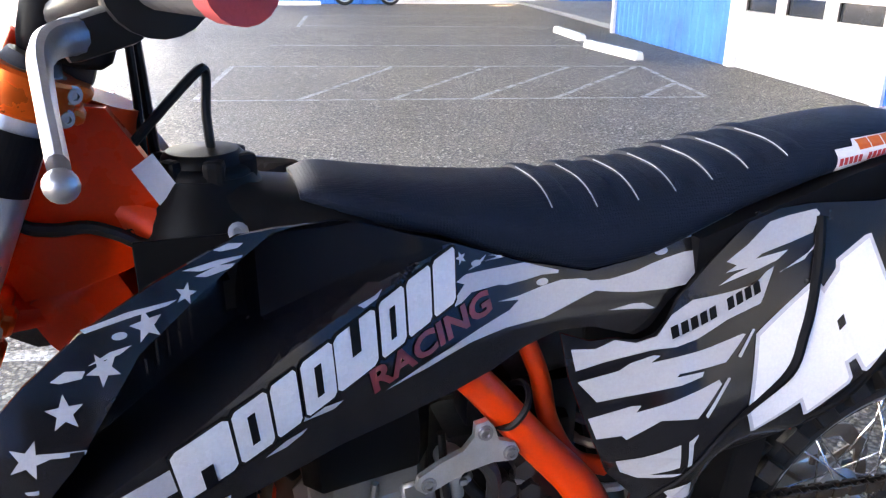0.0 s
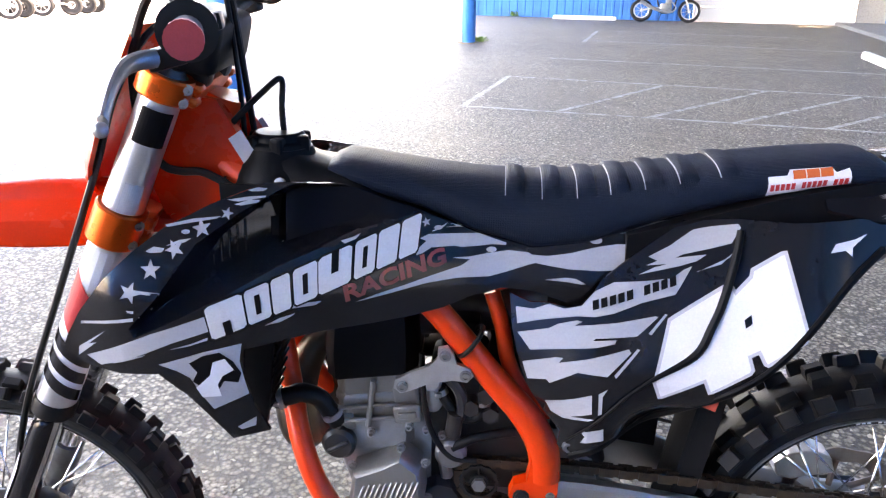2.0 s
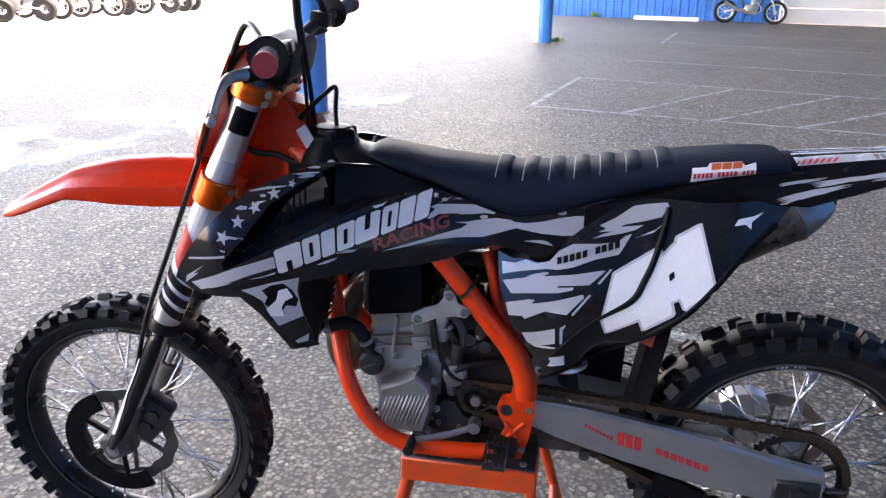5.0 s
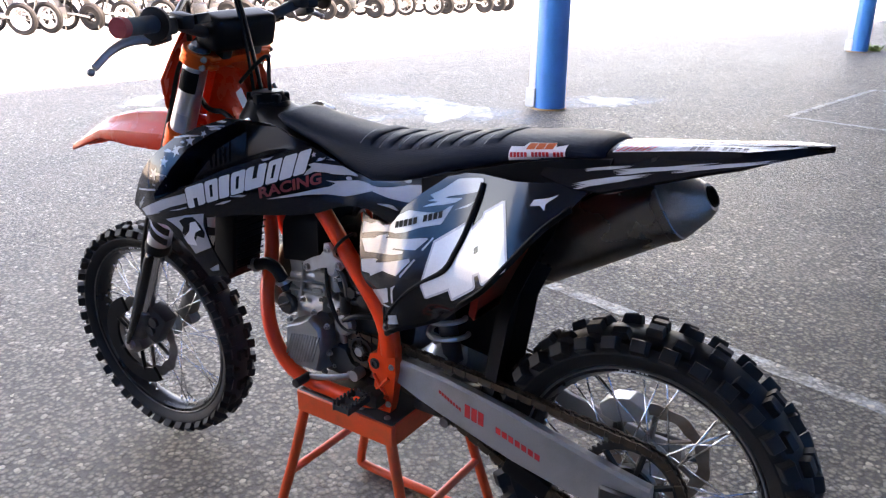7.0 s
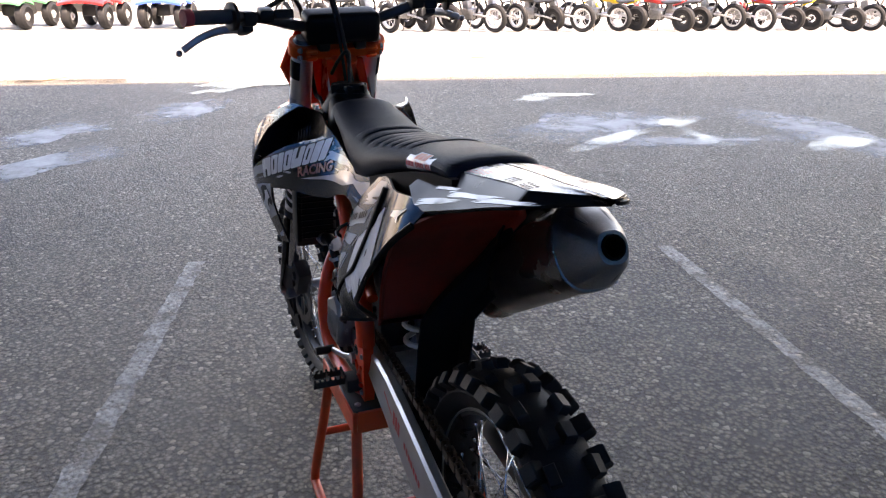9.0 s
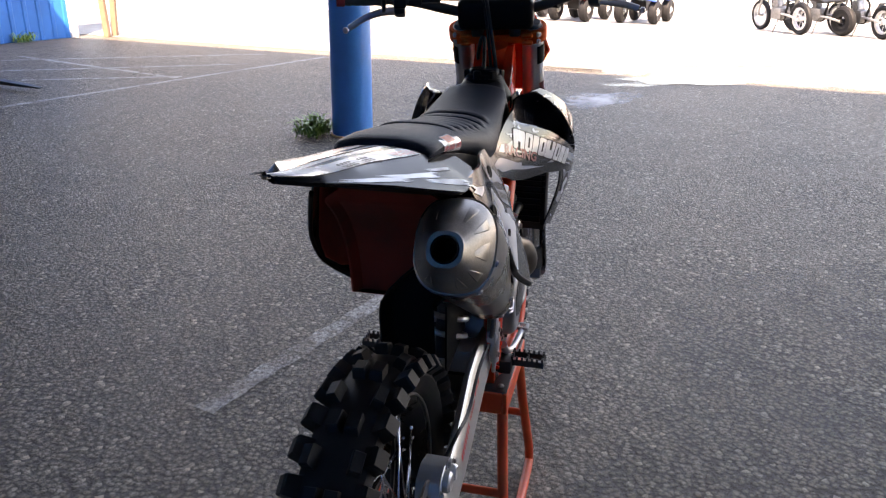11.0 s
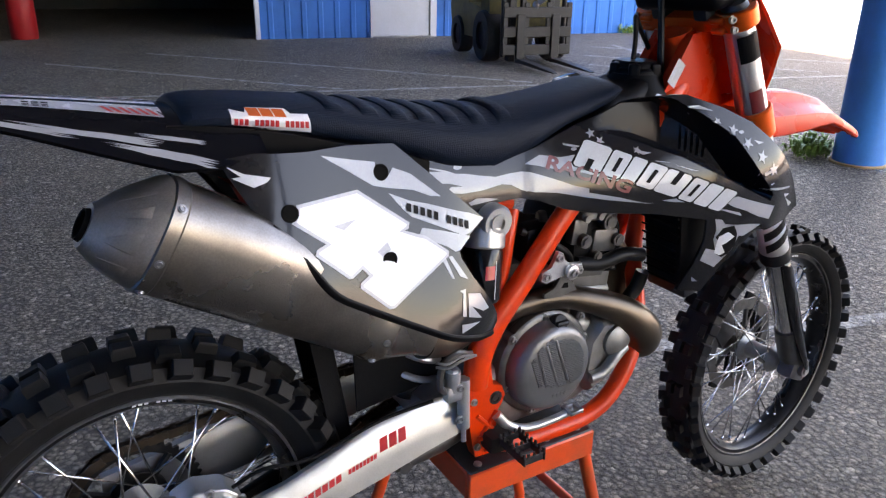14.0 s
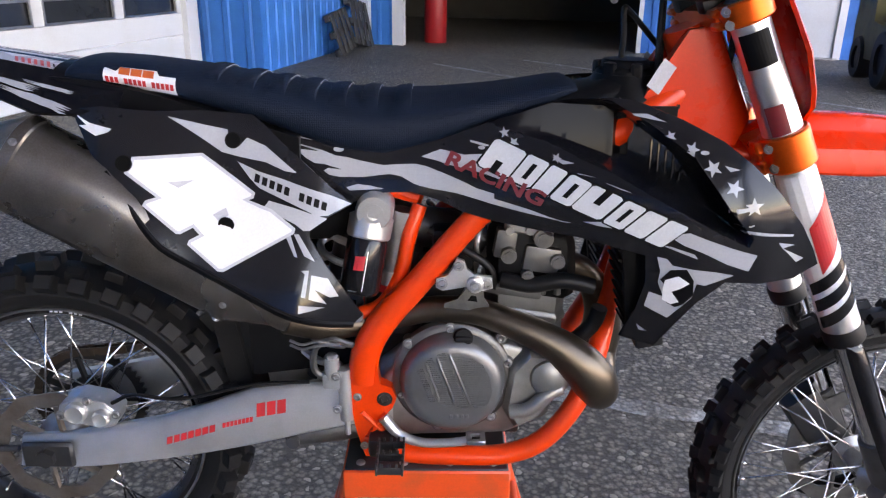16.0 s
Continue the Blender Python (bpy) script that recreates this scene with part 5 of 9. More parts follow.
film("star", star((1.093, 0.974), 0.0132, 1.2), y_shroud, -1, 0.0010, M["grey film"], shrouds[-1])
film("star", star((1.122, 0.949), 0.0138, 0.4), y_shroud, -1, 0.0010, M["grey film"], shrouds[-1])
film("star", star((1.063, 1.000), 0.0127, 0.8), y_shroud, -1, 0.0010, M["grey film"], shrouds[-1])
film("star", star((1.035, 1.024), 0.0108, 1.2), y_shroud, -1, 0.0010, M["grey film"], shrouds[-1])
film("star", star((1.116, 0.910), 0.0027, 0.3), y_shroud, -1, 0.0010, M["grey film"], shrouds[-1])
film("star", star((1.006, 1.040), 0.0083, 0.7), y_shroud, -1, 0.0010, M["grey film"], shrouds[-1])
film("flag_stripe", [(1.087, 0.944), (1.120, 0.949), (1.123, 0.945), (1.091, 0.937)], y_shroud, -1, 0.0009, M["grey film"], shrouds[-1])
film("flag_stripe", [(1.115, 0.915), (1.188, 0.907), (1.187, 0.904), (1.119, 0.909)], y_shroud, -1, 0.0009, M["grey film"], shrouds[-1])
film("flag_stripe", [(1.105, 0.919), (1.125, 0.924), (1.124, 0.922), (1.108, 0.914)], y_shroud, -1, 0.0009, M["grey film"], shrouds[-1])
film("flag_stripe", [(1.165, 0.896), (1.193, 0.891), (1.173, 0.887), (1.211, 0.869), (1.200, 0.863), (1.185, 0.877)], y_shroud, -1, 0.0009, M["grey film"], shrouds[-1])
film("flag_stripe", [(0.954, 1.067), (0.975, 1.068), (1.001, 1.058), (0.957, 1.064)], y_shroud, -1, 0.0009, M["grey film"], shrouds[-1])
film("flag_stripe", [(0.972, 1.052), (0.982, 1.055), (0.995, 1.049), (0.981, 1.046)], y_shroud, -1, 0.0009, M["grey film"], shrouds[-1])
film("flag_stripe", [(1.079, 1.004), (1.101, 0.999), (1.087, 0.996)], y_shroud, -1, 0.0009, M["grey film"], shrouds[-1])
film("spot", spot((1.052, 1.020), 0.0059), y_shroud, -1, 0.0010, M["grey film"], shrouds[-1])
for shroud in shrouds.values():
    shroud.matrix_basis = Matrix.Translation((0, 0.012, 0))

# -- fuel tank and cap --
bm = B()
rings = []
for x, z0, z1, w in ((0.70, 0.93, 1.02, 0.080), (0.80, 0.92, 1.050, 0.092), (0.83, 0.92, 1.080, 0.092), (0.86, 0.92, 1.092, 0.088), (0.895, 0.92, 1.090, 0.080), (0.92, 0.93, 1.094, 0.074), (0.94, 0.95, 1.104, 0.066), (0.965, 0.97, 1.108, 0.062), (1.00, 0.99, 1.104, 0.058), (1.024, 1.01, 1.085, 0.05), (1.05, 1.03, 1.05, 0.035)):
    rings.append([(x, w * math.copysign(abs(math.cos(a)) ** 0.55, math.cos(a)), (z0 + z1) / 2 + (z1 - z0) / 2 * math.copysign(abs(math.sin(a)) ** 0.6, math.sin(a))) for a in (2 * math.pi * k / 24 for k in range(24))])
skin(bm, rings)
tank = part("fuel_tank", bm, M["black matt"], bike, "matt black plastic fuel tank")
bm = B()
neck = Matrix.Translation((0.976, 0, 1.05)) @ tilt(90)
lathe(bm, [(0.078, -0.01), (0.070, 0.02), (0.056, 0.042), (0.050, 0.056), (0.0, 0.056)], 32, neck)
part("filler_neck", bm, M["black matt"], tank)
bm = B()
top = Matrix.Translation((0.976, 0, 1.099)) @ tilt(90)
lathe(bm, [(0.0, -0.012), (0.046, -0.012), (0.048, -0.004), (0.048, 0.010), (0.045, 0.015), (0.041, 0.017), (0.040, 0.024), (0.035, 0.029), (0.0, 0.031)], 36, top)
cap = part("fuel_cap", bm, M["black matt"], bike, "ribbed black fuel cap")
for k in range(6):
    a = 2 * math.pi * k / 6 + 0.3
    bm = B()
    box(bm, top @ Vector((0.040 * math.cos(a), 0.013, 0.040 * math.sin(a))), (0.022, 0.020, 0.026), tilt(0, 0, math.degrees(a)), 0.006, 2)
    part("cap_rib", bm, M["black matt"], cap, "", False)
bm = B()
tube(bm, smooth_line([(0.967, 0.0, 1.112), (0.969, 0.0, 1.160), (0.966, 0.0, 1.196), (0.968, 0.004, 1.206), (0.976, 0.010, 1.202), (1.001, 0.020, 1.179), (1.030, 0.028, 1.150), (1.046, 0.030, 1.133)], 6), 0.0048, 8)
part("breather_hose", bm, M["hose"], tank)
tank.matrix_basis = Matrix.Translation((0, 0.012, 0))
cap.matrix_basis = Matrix.Translation((0, 0.012, 0))
for s in (-1, 1):
    bm = bolt(B(), (0.952, s * 0.090, 1.069), (0.1, s, 0.4), 0.007)
    part("bolt", bm, M["steel"], tank)

# -- seat --
SEAT = [(0.890, 1.094, 1.080, 0.058), (0.872, 1.102, 1.072, 0.070), (0.855, 1.101, 1.064, 0.077), (0.80, 1.092, 1.045, 0.084), (0.75, 1.085, 1.032, 0.088), (0.67, 1.078, 0.996, 0.096), (0.59, 1.075, 0.972, 0.102), (0.51, 1.079, 0.985, 0.104),
        (0.40, 1.094, 1.030, 0.099), (0.30, 1.111, 1.056, 0.091), (0.20, 1.122, 1.080, 0.087), (0.145, 1.125, 1.086, 0.086), (0.128, 1.125, 1.086, 0.085), (0.115, 1.123, 1.086, 0.083), (0.106, 1.117, 1.087, 0.079), (0.101, 1.106, 1.089, 0.070)]


def seat_at(x):
    t = [q[0] for q in SEAT][::-1]
    return [float(np.interp(x, t, [q[k] for q in SEAT][::-1])) for k in (1, 2, 3)]


def seat_point(x, a, lift=0.0):
    z1, z0, w = seat_at(x)
    h = (z1 - z0) / 2
    return Vector((x, (w + lift) * math.copysign(abs(math.cos(a)) ** 0.62, math.cos(a)) * (1 - 0.32 * max(0, math.sin(a))), z0 + h + (h + lift) * math.copysign(abs(math.sin(a)) ** 0.62, math.sin(a))))


xs = [0.890, 0.883, 0.872] + [0.855 - 0.0175 * k for k in range(42)] + [0.128, 0.121, 0.115, 0.110, 0.106, 0.103, 0.101]
bm = skin(B(), [[seat_point(x, 2 * math.pi * k / 40) for k in range(40)] for x in xs])
seat = part("seat", bm, M["seat"], bike, "dark navy gripper seat with raised ribs")
for x in (0.618, 0.566, 0.517, 0.471, 0.424, 0.377, 0.322):
    bm = B()
    rings = []
    for k in range(25):
        a = math.pi * (0.15 + 0.70 * k / 24)
        up = min(1, 8 * min(k, 24 - k) / 24)
        rings.append([seat_point(x + dx, a, l * up + 0.0005) for dx, l in ((0.0135, -0.002), (0.0127, 0.0030), (0.010, 0.0044), (-0.004, 0.0038), (-0.012, 0.0018), (-0.015, -0.002))])
    skin(bm, rings)
    part("rib", bm, M["seat"], seat)
    bm = B()
    tube(bm, [seat_point(x + 0.0135, math.pi * (0.15 + 0.40 * k / 20), 0.0028) for k in range(21)], 0.0007, 5)
    part("stitching", bm, M["stitch"], seat, "pale stitched seam")


bm = B()
skin(bm, [[(x, y, z) for y, z in ((-w, z0), (-w, z1), (w, z1), (w, z0))] for x, w, z0, z1 in ((0.085, 0.084, 1.05, 1.10), (0.15, 0.092, 1.025, 1.095), (0.25, 0.100, 1.00, 1.075), (0.36, 0.104, 0.99, 1.045), (0.46, 0.104, 0.96, 1.015))])
part("seat_base", bm, M["black matt"], seat, "black plastic seat base")


def y_seat(x, z):
    z1, z0, w = seat_at(x)
    h = (z1 - z0) / 2
    s = max(-0.98, min(0.98, (z - z0 - h) / h))
    a = math.asin(math.copysign(abs(s) ** (1 / 0.62), s))
    return w * abs(math.cos(a)) ** 0.62 * (1 - 0.32 * max(0, math.sin(a)))


for sign in (1, -1):
    logo = [(0.277, 1.074), (0.275, 1.099), (0.250, 1.102), (0.244, 1.108), (0.19, 1.114), (0.186, 1.109), (0.167, 1.114), (0.167, 1.095), (0.208, 1.086), (0.212, 1.079), (0.233, 1.075), (0.238, 1.080)]
    bm = flakes([logo], y_seat, sign, 0.0015, 0.006)
    part("seat_label", bm, M["white film"], seat, "white maker's label with plain bars", False)
    d = Vector((-1, 0.125)).normalized()
    bars = []
    for k in range(15):
        if k in (5, 11):
            continue
        q = Vector((0.273, 1.081)) + d * 0.007 * k
        bars.append([tuple(q), tuple(q + d * 0.0052), tuple(q + d * 0.0052 + Vector((0, 0.009))), tuple(q + Vector((0, 0.009)))])
    pieces("label_bar", bars, y_seat, sign, 0.0022, M["bright red film"], seat, "small red bar", 0.006)
    bars = []
    for k in range(3):
        q = Vector((0.243, 1.0985)) + d * 0.018 * k
        bars.append([tuple(q), tuple(q + d * 0.0165), tuple(q + d * 0.0165 + Vector((-0.002, 0.009))), tuple(q + Vector((-0.002, 0.009)))])
    pieces("label_bar", bars, y_seat, sign, 0.0022, M["orange film"], seat, "small orange bar", 0.006)

# -- number panels --
PANEL = [(0.6188, 0.9170), (0.5894, 0.9093), (0.5630, 0.9129), (0.5372, 0.9106), (0.5194, 0.9171), (0.5047, 0.9320), (0.4920, 0.9543), (0.4523, 0.9886), (0.3854, 1.0382), (0.3202, 1.0463), (0.2453, 1.0474), (0.1653, 1.0570), (0.1044, 1.0513), (0.1293, 1.0181), (0.1730, 0.9767),
         (0.2246, 0.9079), (0.2690, 0.8523), (0.3152, 0.8124), (0.3698, 0.7643), (0.4190, 0.7248), (0.4819, 0.7074), (0.5207, 0.6802), (0.5394, 0.6910), (0.5365, 0.7157), (0.5632, 0.7417), (0.5915, 0.7974), (0.6051, 0.8371), (0.6139, 0.8693)]
PANEL_R = [(0.5419, 0.9192), (0.5027, 0.9528), (0.3947, 1.0507), (0.3148, 1.0573), (0.2553, 1.0577), (0.1793, 1.0644), (0.1319, 1.0595), (0.1620, 1.0010), (0.1845, 0.9732), (0.2094, 0.9407), (0.2367, 0.9003), (0.2631, 0.8668), (0.3039, 0.8394), (0.3551, 0.8094), (0.4001, 0.7847),
           (0.4459, 0.7613), (0.4948, 0.7456), (0.5411, 0.7317), (0.5566, 0.7449), (0.5468, 0.7692), (0.5269, 0.8023), (0.5006, 0.8389), (0.4808, 0.8737), (0.4804, 0.8852), (0.5063, 0.9028)]


def y_panel_left(x, z):
    return 0.193 - 0.36 * soft(z - 0.80) + 0.28 * soft(0.36 - x, 0.04) * ease(z, 0.7, 0.9) - (0.35 + 0.5 * ease(0.80 - z, 0, 0.08)) * soft(x - 0.485, 0.02) - 0.5 * soft(0.2 - x, 0.02) - 1.4 * soft(0.79 - z, 0.015) * ease(0.5 - x, 0, 0.12)


def y_panel_right(x, z):
    return 0.2095 - 0.36 * soft(z - 0.742) + 0.28 * soft(0.34 - x, 0.04) * ease(z, 0.7, 0.9) - (0.35 + 0.4 * ease(0.80 - z, 0, 0.08)) * soft(x - 0.485, 0.02) - 0.5 * soft(0.2 - x, 0.02)


side_l = part("side_panel", sheet(PANEL, y_panel_left, 1, 0.004, 0.02), M["black gloss"], bike, "glossy black number panel with grey torn stripes and a large white 4")
film("flag_stripe", [(0.4308, 0.9897), (0.4028, 1.0056), (0.3725, 1.0286), (0.3510, 1.0339), (0.3153, 1.0404), (0.3116, 1.0357), (0.3224, 1.0148), (0.3490, 1.0055), (0.3857, 0.9950), (0.3941, 0.9901), (0.3533, 0.9976), (0.3668, 0.9876), (0.3894, 0.9796), (0.4428, 0.9655), (0.4220, 0.9762), (0.4056, 0.9813), (0.4332, 0.9781), (0.4187, 0.9849)], y_panel_left, 1, 0.0009, M["grey film"], side_l)
film("flag_stripe", [(0.6098, 0.9005), (0.5844, 0.9015), (0.5630, 0.9116), (0.5418, 0.9088), (0.5184, 0.9162), (0.5005, 0.9386), (0.4757, 0.9530), (0.4297, 0.9579), (0.3981, 0.9631), (0.3824, 0.9758), (0.3721, 0.9808), (0.3875, 0.9509), (0.3929, 0.9423), (0.4369, 0.9287), (0.4739, 0.9119), (0.4985, 0.9044), (0.5238, 0.9016), (0.5532, 0.8942), (0.5755, 0.8880), (0.6068, 0.8773)], y_panel_left, 1, 0.0009, M["grey film"], side_l)
film("flag_stripe", [(0.6059, 0.8657), (0.5616, 0.8790), (0.5494, 0.8871), (0.5239, 0.8961), (0.5169, 0.8953), (0.5271, 0.8881), (0.4683, 0.9001), (0.4185, 0.9123), (0.4145, 0.9115), (0.4304, 0.8951), (0.4420, 0.8842), (0.4974, 0.8757), (0.5006, 0.8722), (0.4693, 0.8769), (0.4715, 0.8716), (0.4958, 0.8634), (0.5511, 0.8525), (0.5871, 0.8446)], y_panel_left, 1, 0.0009, M["grey film"], side_l)
film("flag_stripe", [(0.4052, 0.9162), (0.4022, 0.9153), (0.4228, 0.8871), (0.4267, 0.8889)], y_panel_left, 1, 0.0009, M["grey film"], side_l)
film("flag_stripe", [(0.5972, 0.8260), (0.5513, 0.8411), (0.5403, 0.8420), (0.5464, 0.8341), (0.5083, 0.8457), (0.4518, 0.8665), (0.4490, 0.8612), (0.4793, 0.8258), (0.5198, 0.8253), (0.5578, 0.8029), (0.5627, 0.8074), (0.5895, 0.8028)], y_panel_left, 1, 0.0009, M["grey film"], side_l)
film("flag_stripe", [(0.4407, 0.8675), (0.4368, 0.8666), (0.4675, 0.8250), (0.4703, 0.8286)], y_panel_left, 1, 0.0009, M["grey film"], side_l)
film("flag_stripe", [(0.5623, 0.7685), (0.4988, 0.7969), (0.4968, 0.7663), (0.5245, 0.7511), (0.4928, 0.7573), (0.5014, 0.7519), (0.5349, 0.7425), (0.5516, 0.7473)], y_panel_left, 1, 0.0009, M["grey film"], side_l)
film("flag_stripe", [(0.4898, 0.7998), (0.4779, 0.8081), (0.4841, 0.7963), (0.4832, 0.7684), (0.4880, 0.7660)], y_panel_left, 1, 0.0009, M["grey film"], side_l)
film("flag_stripe", [(0.5096, 0.7297), (0.4782, 0.7422), (0.4760, 0.7210), (0.5087, 0.7110), (0.5030, 0.7231)], y_panel_left, 1, 0.0009, M["grey film"], side_l)
film("flag_stripe", [(0.3347, 0.9864), (0.3210, 1.0022), (0.3231, 0.9973), (0.3643, 0.9742), (0.3663, 0.9742)], y_panel_left, 1, 0.0009, M["grey film"], side_l)
FOUR_L = [(0.3215, 0.9656), (0.3150, 0.9562), (0.2991, 0.9756), (0.2977, 0.9853), (0.2613, 1.0111), (0.2541, 1.0131), (0.2219, 0.9097), (0.2250, 0.8990), (0.2698, 0.8611), (0.2755, 0.8628), (0.2831, 0.8767), (0.2914, 0.8713), (0.2860, 0.8546), (0.2894, 0.8475), (0.3356, 0.8128), (0.3415, 0.8109), (0.3492, 0.8284), (0.4016, 0.7974), (0.4075, 0.7973), (0.4173, 0.8221), (0.4015, 0.9108), (0.3328, 0.9596)]
part("number_outline", flakes([FOUR_L], y_panel_left, 1, 0.0012, 0.02), M["outline"], side_l, "pale grey outline", False)
part("number", flakes([shrink(FOUR_L, 0.0045)], y_panel_left, 1, 0.0018, 0.02), M["white film"], side_l, "large white 4", False)
part("number_eye", flakes([[(0.3034, 0.9193), (0.2950, 0.9269), (0.2928, 0.9159), (0.3012, 0.9084)]], y_panel_left, 1, 0.0026, 0.02), M["black gloss"], side_l, "", False)
bm = B()
tube(bm, [(q.x, y_panel_left(q.x, q.y) + 0.002, q.y) for q in smooth_line([(0.5268, 0.7074, 0), (0.4627, 0.7866, 0), (0.4211, 0.8246, 0), (0.3645, 0.8642, 0), (0.3441, 0.9038, 0), (0.3298, 0.9418, 0), (0.3160, 0.9994, 0), (0.3116, 1.0327, 0)], 5)], [0.0018, 0.0022, 0.003, 0.006, 0.006, 0.006, 0.006, 0.005], 8)
part("moulded_rib", bm, M["black matt"], side_l)
for k in range(10):
    if k != 5:
        q = Vector((0.5032, 0.9131)).lerp(Vector((0.4005, 0.9517)), k / 9)
        film("name_bar", [(q.x, q.y), (q.x + 0.001, q.y + 0.0125), (q.x - 0.0075, q.y + 0.0160), (q.x - 0.0085, q.y + 0.0035)], y_panel_left, 1, 0.0022, M["black matt"], side_l, "plain black bar")
part("sticker", flakes([[(0.1953, 1.0259), (0.1691, 1.0325), (0.1531, 1.0394), (0.1728, 1.0219), (0.1726, 1.0103), (0.1824, 1.0180), (0.2011, 1.0143)]], y_panel_left, 1, 0.002, 0.02), M["white film"], side_l, "small white emblem", False)

side_r = part("side_panel", sheet(PANEL_R, y_panel_right, -1, 0.004, 0.02), M["black gloss"], bike, "glossy black number panel with grey torn stripes and a large white 4")
film("flag_stripe", [(0.2722, 1.0503), (0.3229, 1.0375), (0.3580, 1.0299), (0.3592, 1.0143), (0.3744, 1.0058), (0.3862, 1.0183), (0.4136, 1.0067), (0.4608, 0.9677), (0.4425, 0.9708), (0.4140, 0.9835), (0.3766, 0.9911), (0.3493, 0.9985), (0.3140, 1.0229)], y_panel_right, -1, 0.0009, M["grey film"], side_r)
film("flag_stripe", [(0.3726, 0.9847), (0.4041, 0.9700), (0.4366, 0.9605), (0.4886, 0.9416), (0.5110, 0.9343), (0.5414, 0.9202), (0.5065, 0.9057), (0.4922, 0.9049), (0.4498, 0.9258), (0.4042, 0.9472), (0.3901, 0.9617)], y_panel_right, -1, 0.0009, M["grey film"], side_r)
film("flag_stripe", [(0.4194, 0.9289), (0.4549, 0.9189), (0.5063, 0.9009), (0.4804, 0.8852), (0.4713, 0.8853), (0.4574, 0.8957), (0.4214, 0.9131), (0.4123, 0.9200)], y_panel_right, -1, 0.0009, M["grey film"], side_r)
film("flag_stripe", [(0.4447, 0.8780), (0.4518, 0.8798), (0.4626, 0.8472), (0.4576, 0.8490)], y_panel_right, -1, 0.0009, M["grey film"], side_r)
film("flag_stripe", [(0.4569, 0.8807), (0.4640, 0.8807), (0.4882, 0.8407), (0.4727, 0.8489)], y_panel_right, -1, 0.0009, M["grey film"], side_r)
film("flag_stripe", [(0.4677, 0.8284), (0.4796, 0.8284), (0.4741, 0.7880), (0.4672, 0.7899), (0.4734, 0.8231)], y_panel_right, -1, 0.0009, M["grey film"], side_r)
film("flag_stripe", [(0.4832, 0.8212), (0.5077, 0.8149), (0.5234, 0.7874), (0.5106, 0.7866), (0.4872, 0.8007), (0.5057, 0.7769), (0.4789, 0.7861), (0.4815, 0.8060)], y_panel_right, -1, 0.0009, M["grey film"], side_r)
film("flag_stripe", [(0.4639, 0.7779), (0.5027, 0.7720), (0.4628, 0.7647)], y_panel_right, -1, 0.0009, M["grey film"], side_r)
FOUR_R = [(0.2238, 0.9953), (0.3221, 0.9977), (0.3992, 0.9400), (0.3962, 0.9320), (0.3891, 0.9301), (0.4073, 0.9230), (0.4235, 0.9170), (0.4593, 0.8891), (0.4570, 0.8817), (0.3525, 0.8282), (0.3435, 0.8292), (0.3010, 0.8691), (0.3030, 0.8754), (0.3181, 0.8826), (0.3091, 0.8930), (0.2910, 0.8848), (0.2850, 0.8858), (0.2386, 0.9274), (0.2426, 0.9343), (0.2577, 0.9383), (0.2126, 0.9735), (0.2207, 0.9828)]
part("number_outline", flakes([FOUR_R], y_panel_right, -1, 0.0012, 0.02), M["outline"], side_r, "pale grey outline", False)
part("number", flakes([shrink(FOUR_R, 0.0045)], y_panel_right, -1, 0.0018, 0.02), M["white film"], side_r, "large white 4", False)
part("number_eye", flakes([[(0.2738, 0.9585), (0.3112, 0.9602), (0.2889, 0.9501)]], y_panel_right, -1, 0.0026, 0.02), M["outline"], side_r, "", False)
for x, z in ((0.2127, 0.9860), (0.3652, 1.0142), (0.3565, 0.8953)):
    bm = B()
    c = Vector((x, -y_panel_right(x, z), z))
    nrm = Vector((0, -1, 0.3 if z > 0.93 else 0.0))
    lathe(bm, [(0.0, -0.001), (0.0115, -0.001), (0.0125, 0.001), (0.0115, 0.003), (0.009, 0.003), (0.0085, 0.0024), (0.0, 0.0022)], 20, Matrix.Translation(c) @ nrm.to_track_quat("Y", "Z").to_matrix().to_4x4())
    part("screw_hole", bm, M["soot and hole shade"], side_r, "dark countersunk screw hole")
film("number_eye", [(0.3374, 0.9107), (0.3567, 0.9203), (0.3606, 0.9095), (0.3464, 0.9010)], y_panel_right, -1, 0.0026, M["outline"], side_r)
for k in range(10):
    if k != 5:
        q = Vector((0.3972, 0.9565)).lerp(Vector((0.4965, 0.9155)), k / 9)
        film("name_bar", [(q.x, q.y), (q.x + 0.002, q.y + 0.0115), (q.x + 0.0095, q.y + 0.0085), (q.x + 0.0075, q.y - 0.003)], y_panel_right, -1, 0.0022, M["black matt"], side_r, "plain black bar")
film("sticker", [(0.1376, 1.0543), (0.1619, 1.0417), (0.1954, 1.0342), (0.1895, 1.0291), (0.1714, 1.0240), (0.1451, 1.0377), (0.1569, 1.0386)], y_panel_right, -1, 0.002, M["white film"], side_r, "small white emblem")
for edge, f, s, root in ((PANEL[13:22], y_panel_left, 1, side_l), (PANEL_R[8:18], y_panel_right, -1, side_r)):
    line = smooth_line([(x, s * (f(x, z) - 0.001), z) for x, z in edge], 3)
    part("panel_lip", tube(B(), line, 0.0062, 8, 0.7), M["black matt"], root, "rolled black lower edge")
for s, c in ((1, (0.522, 0.152, 0.693)), (-1, (0.547, -0.146, 0.740))):
    part("bolt", bolt(B(), c, (0, s, 0), 0.008, 0.007), M["steel"], side_l if s > 0 else side_r)

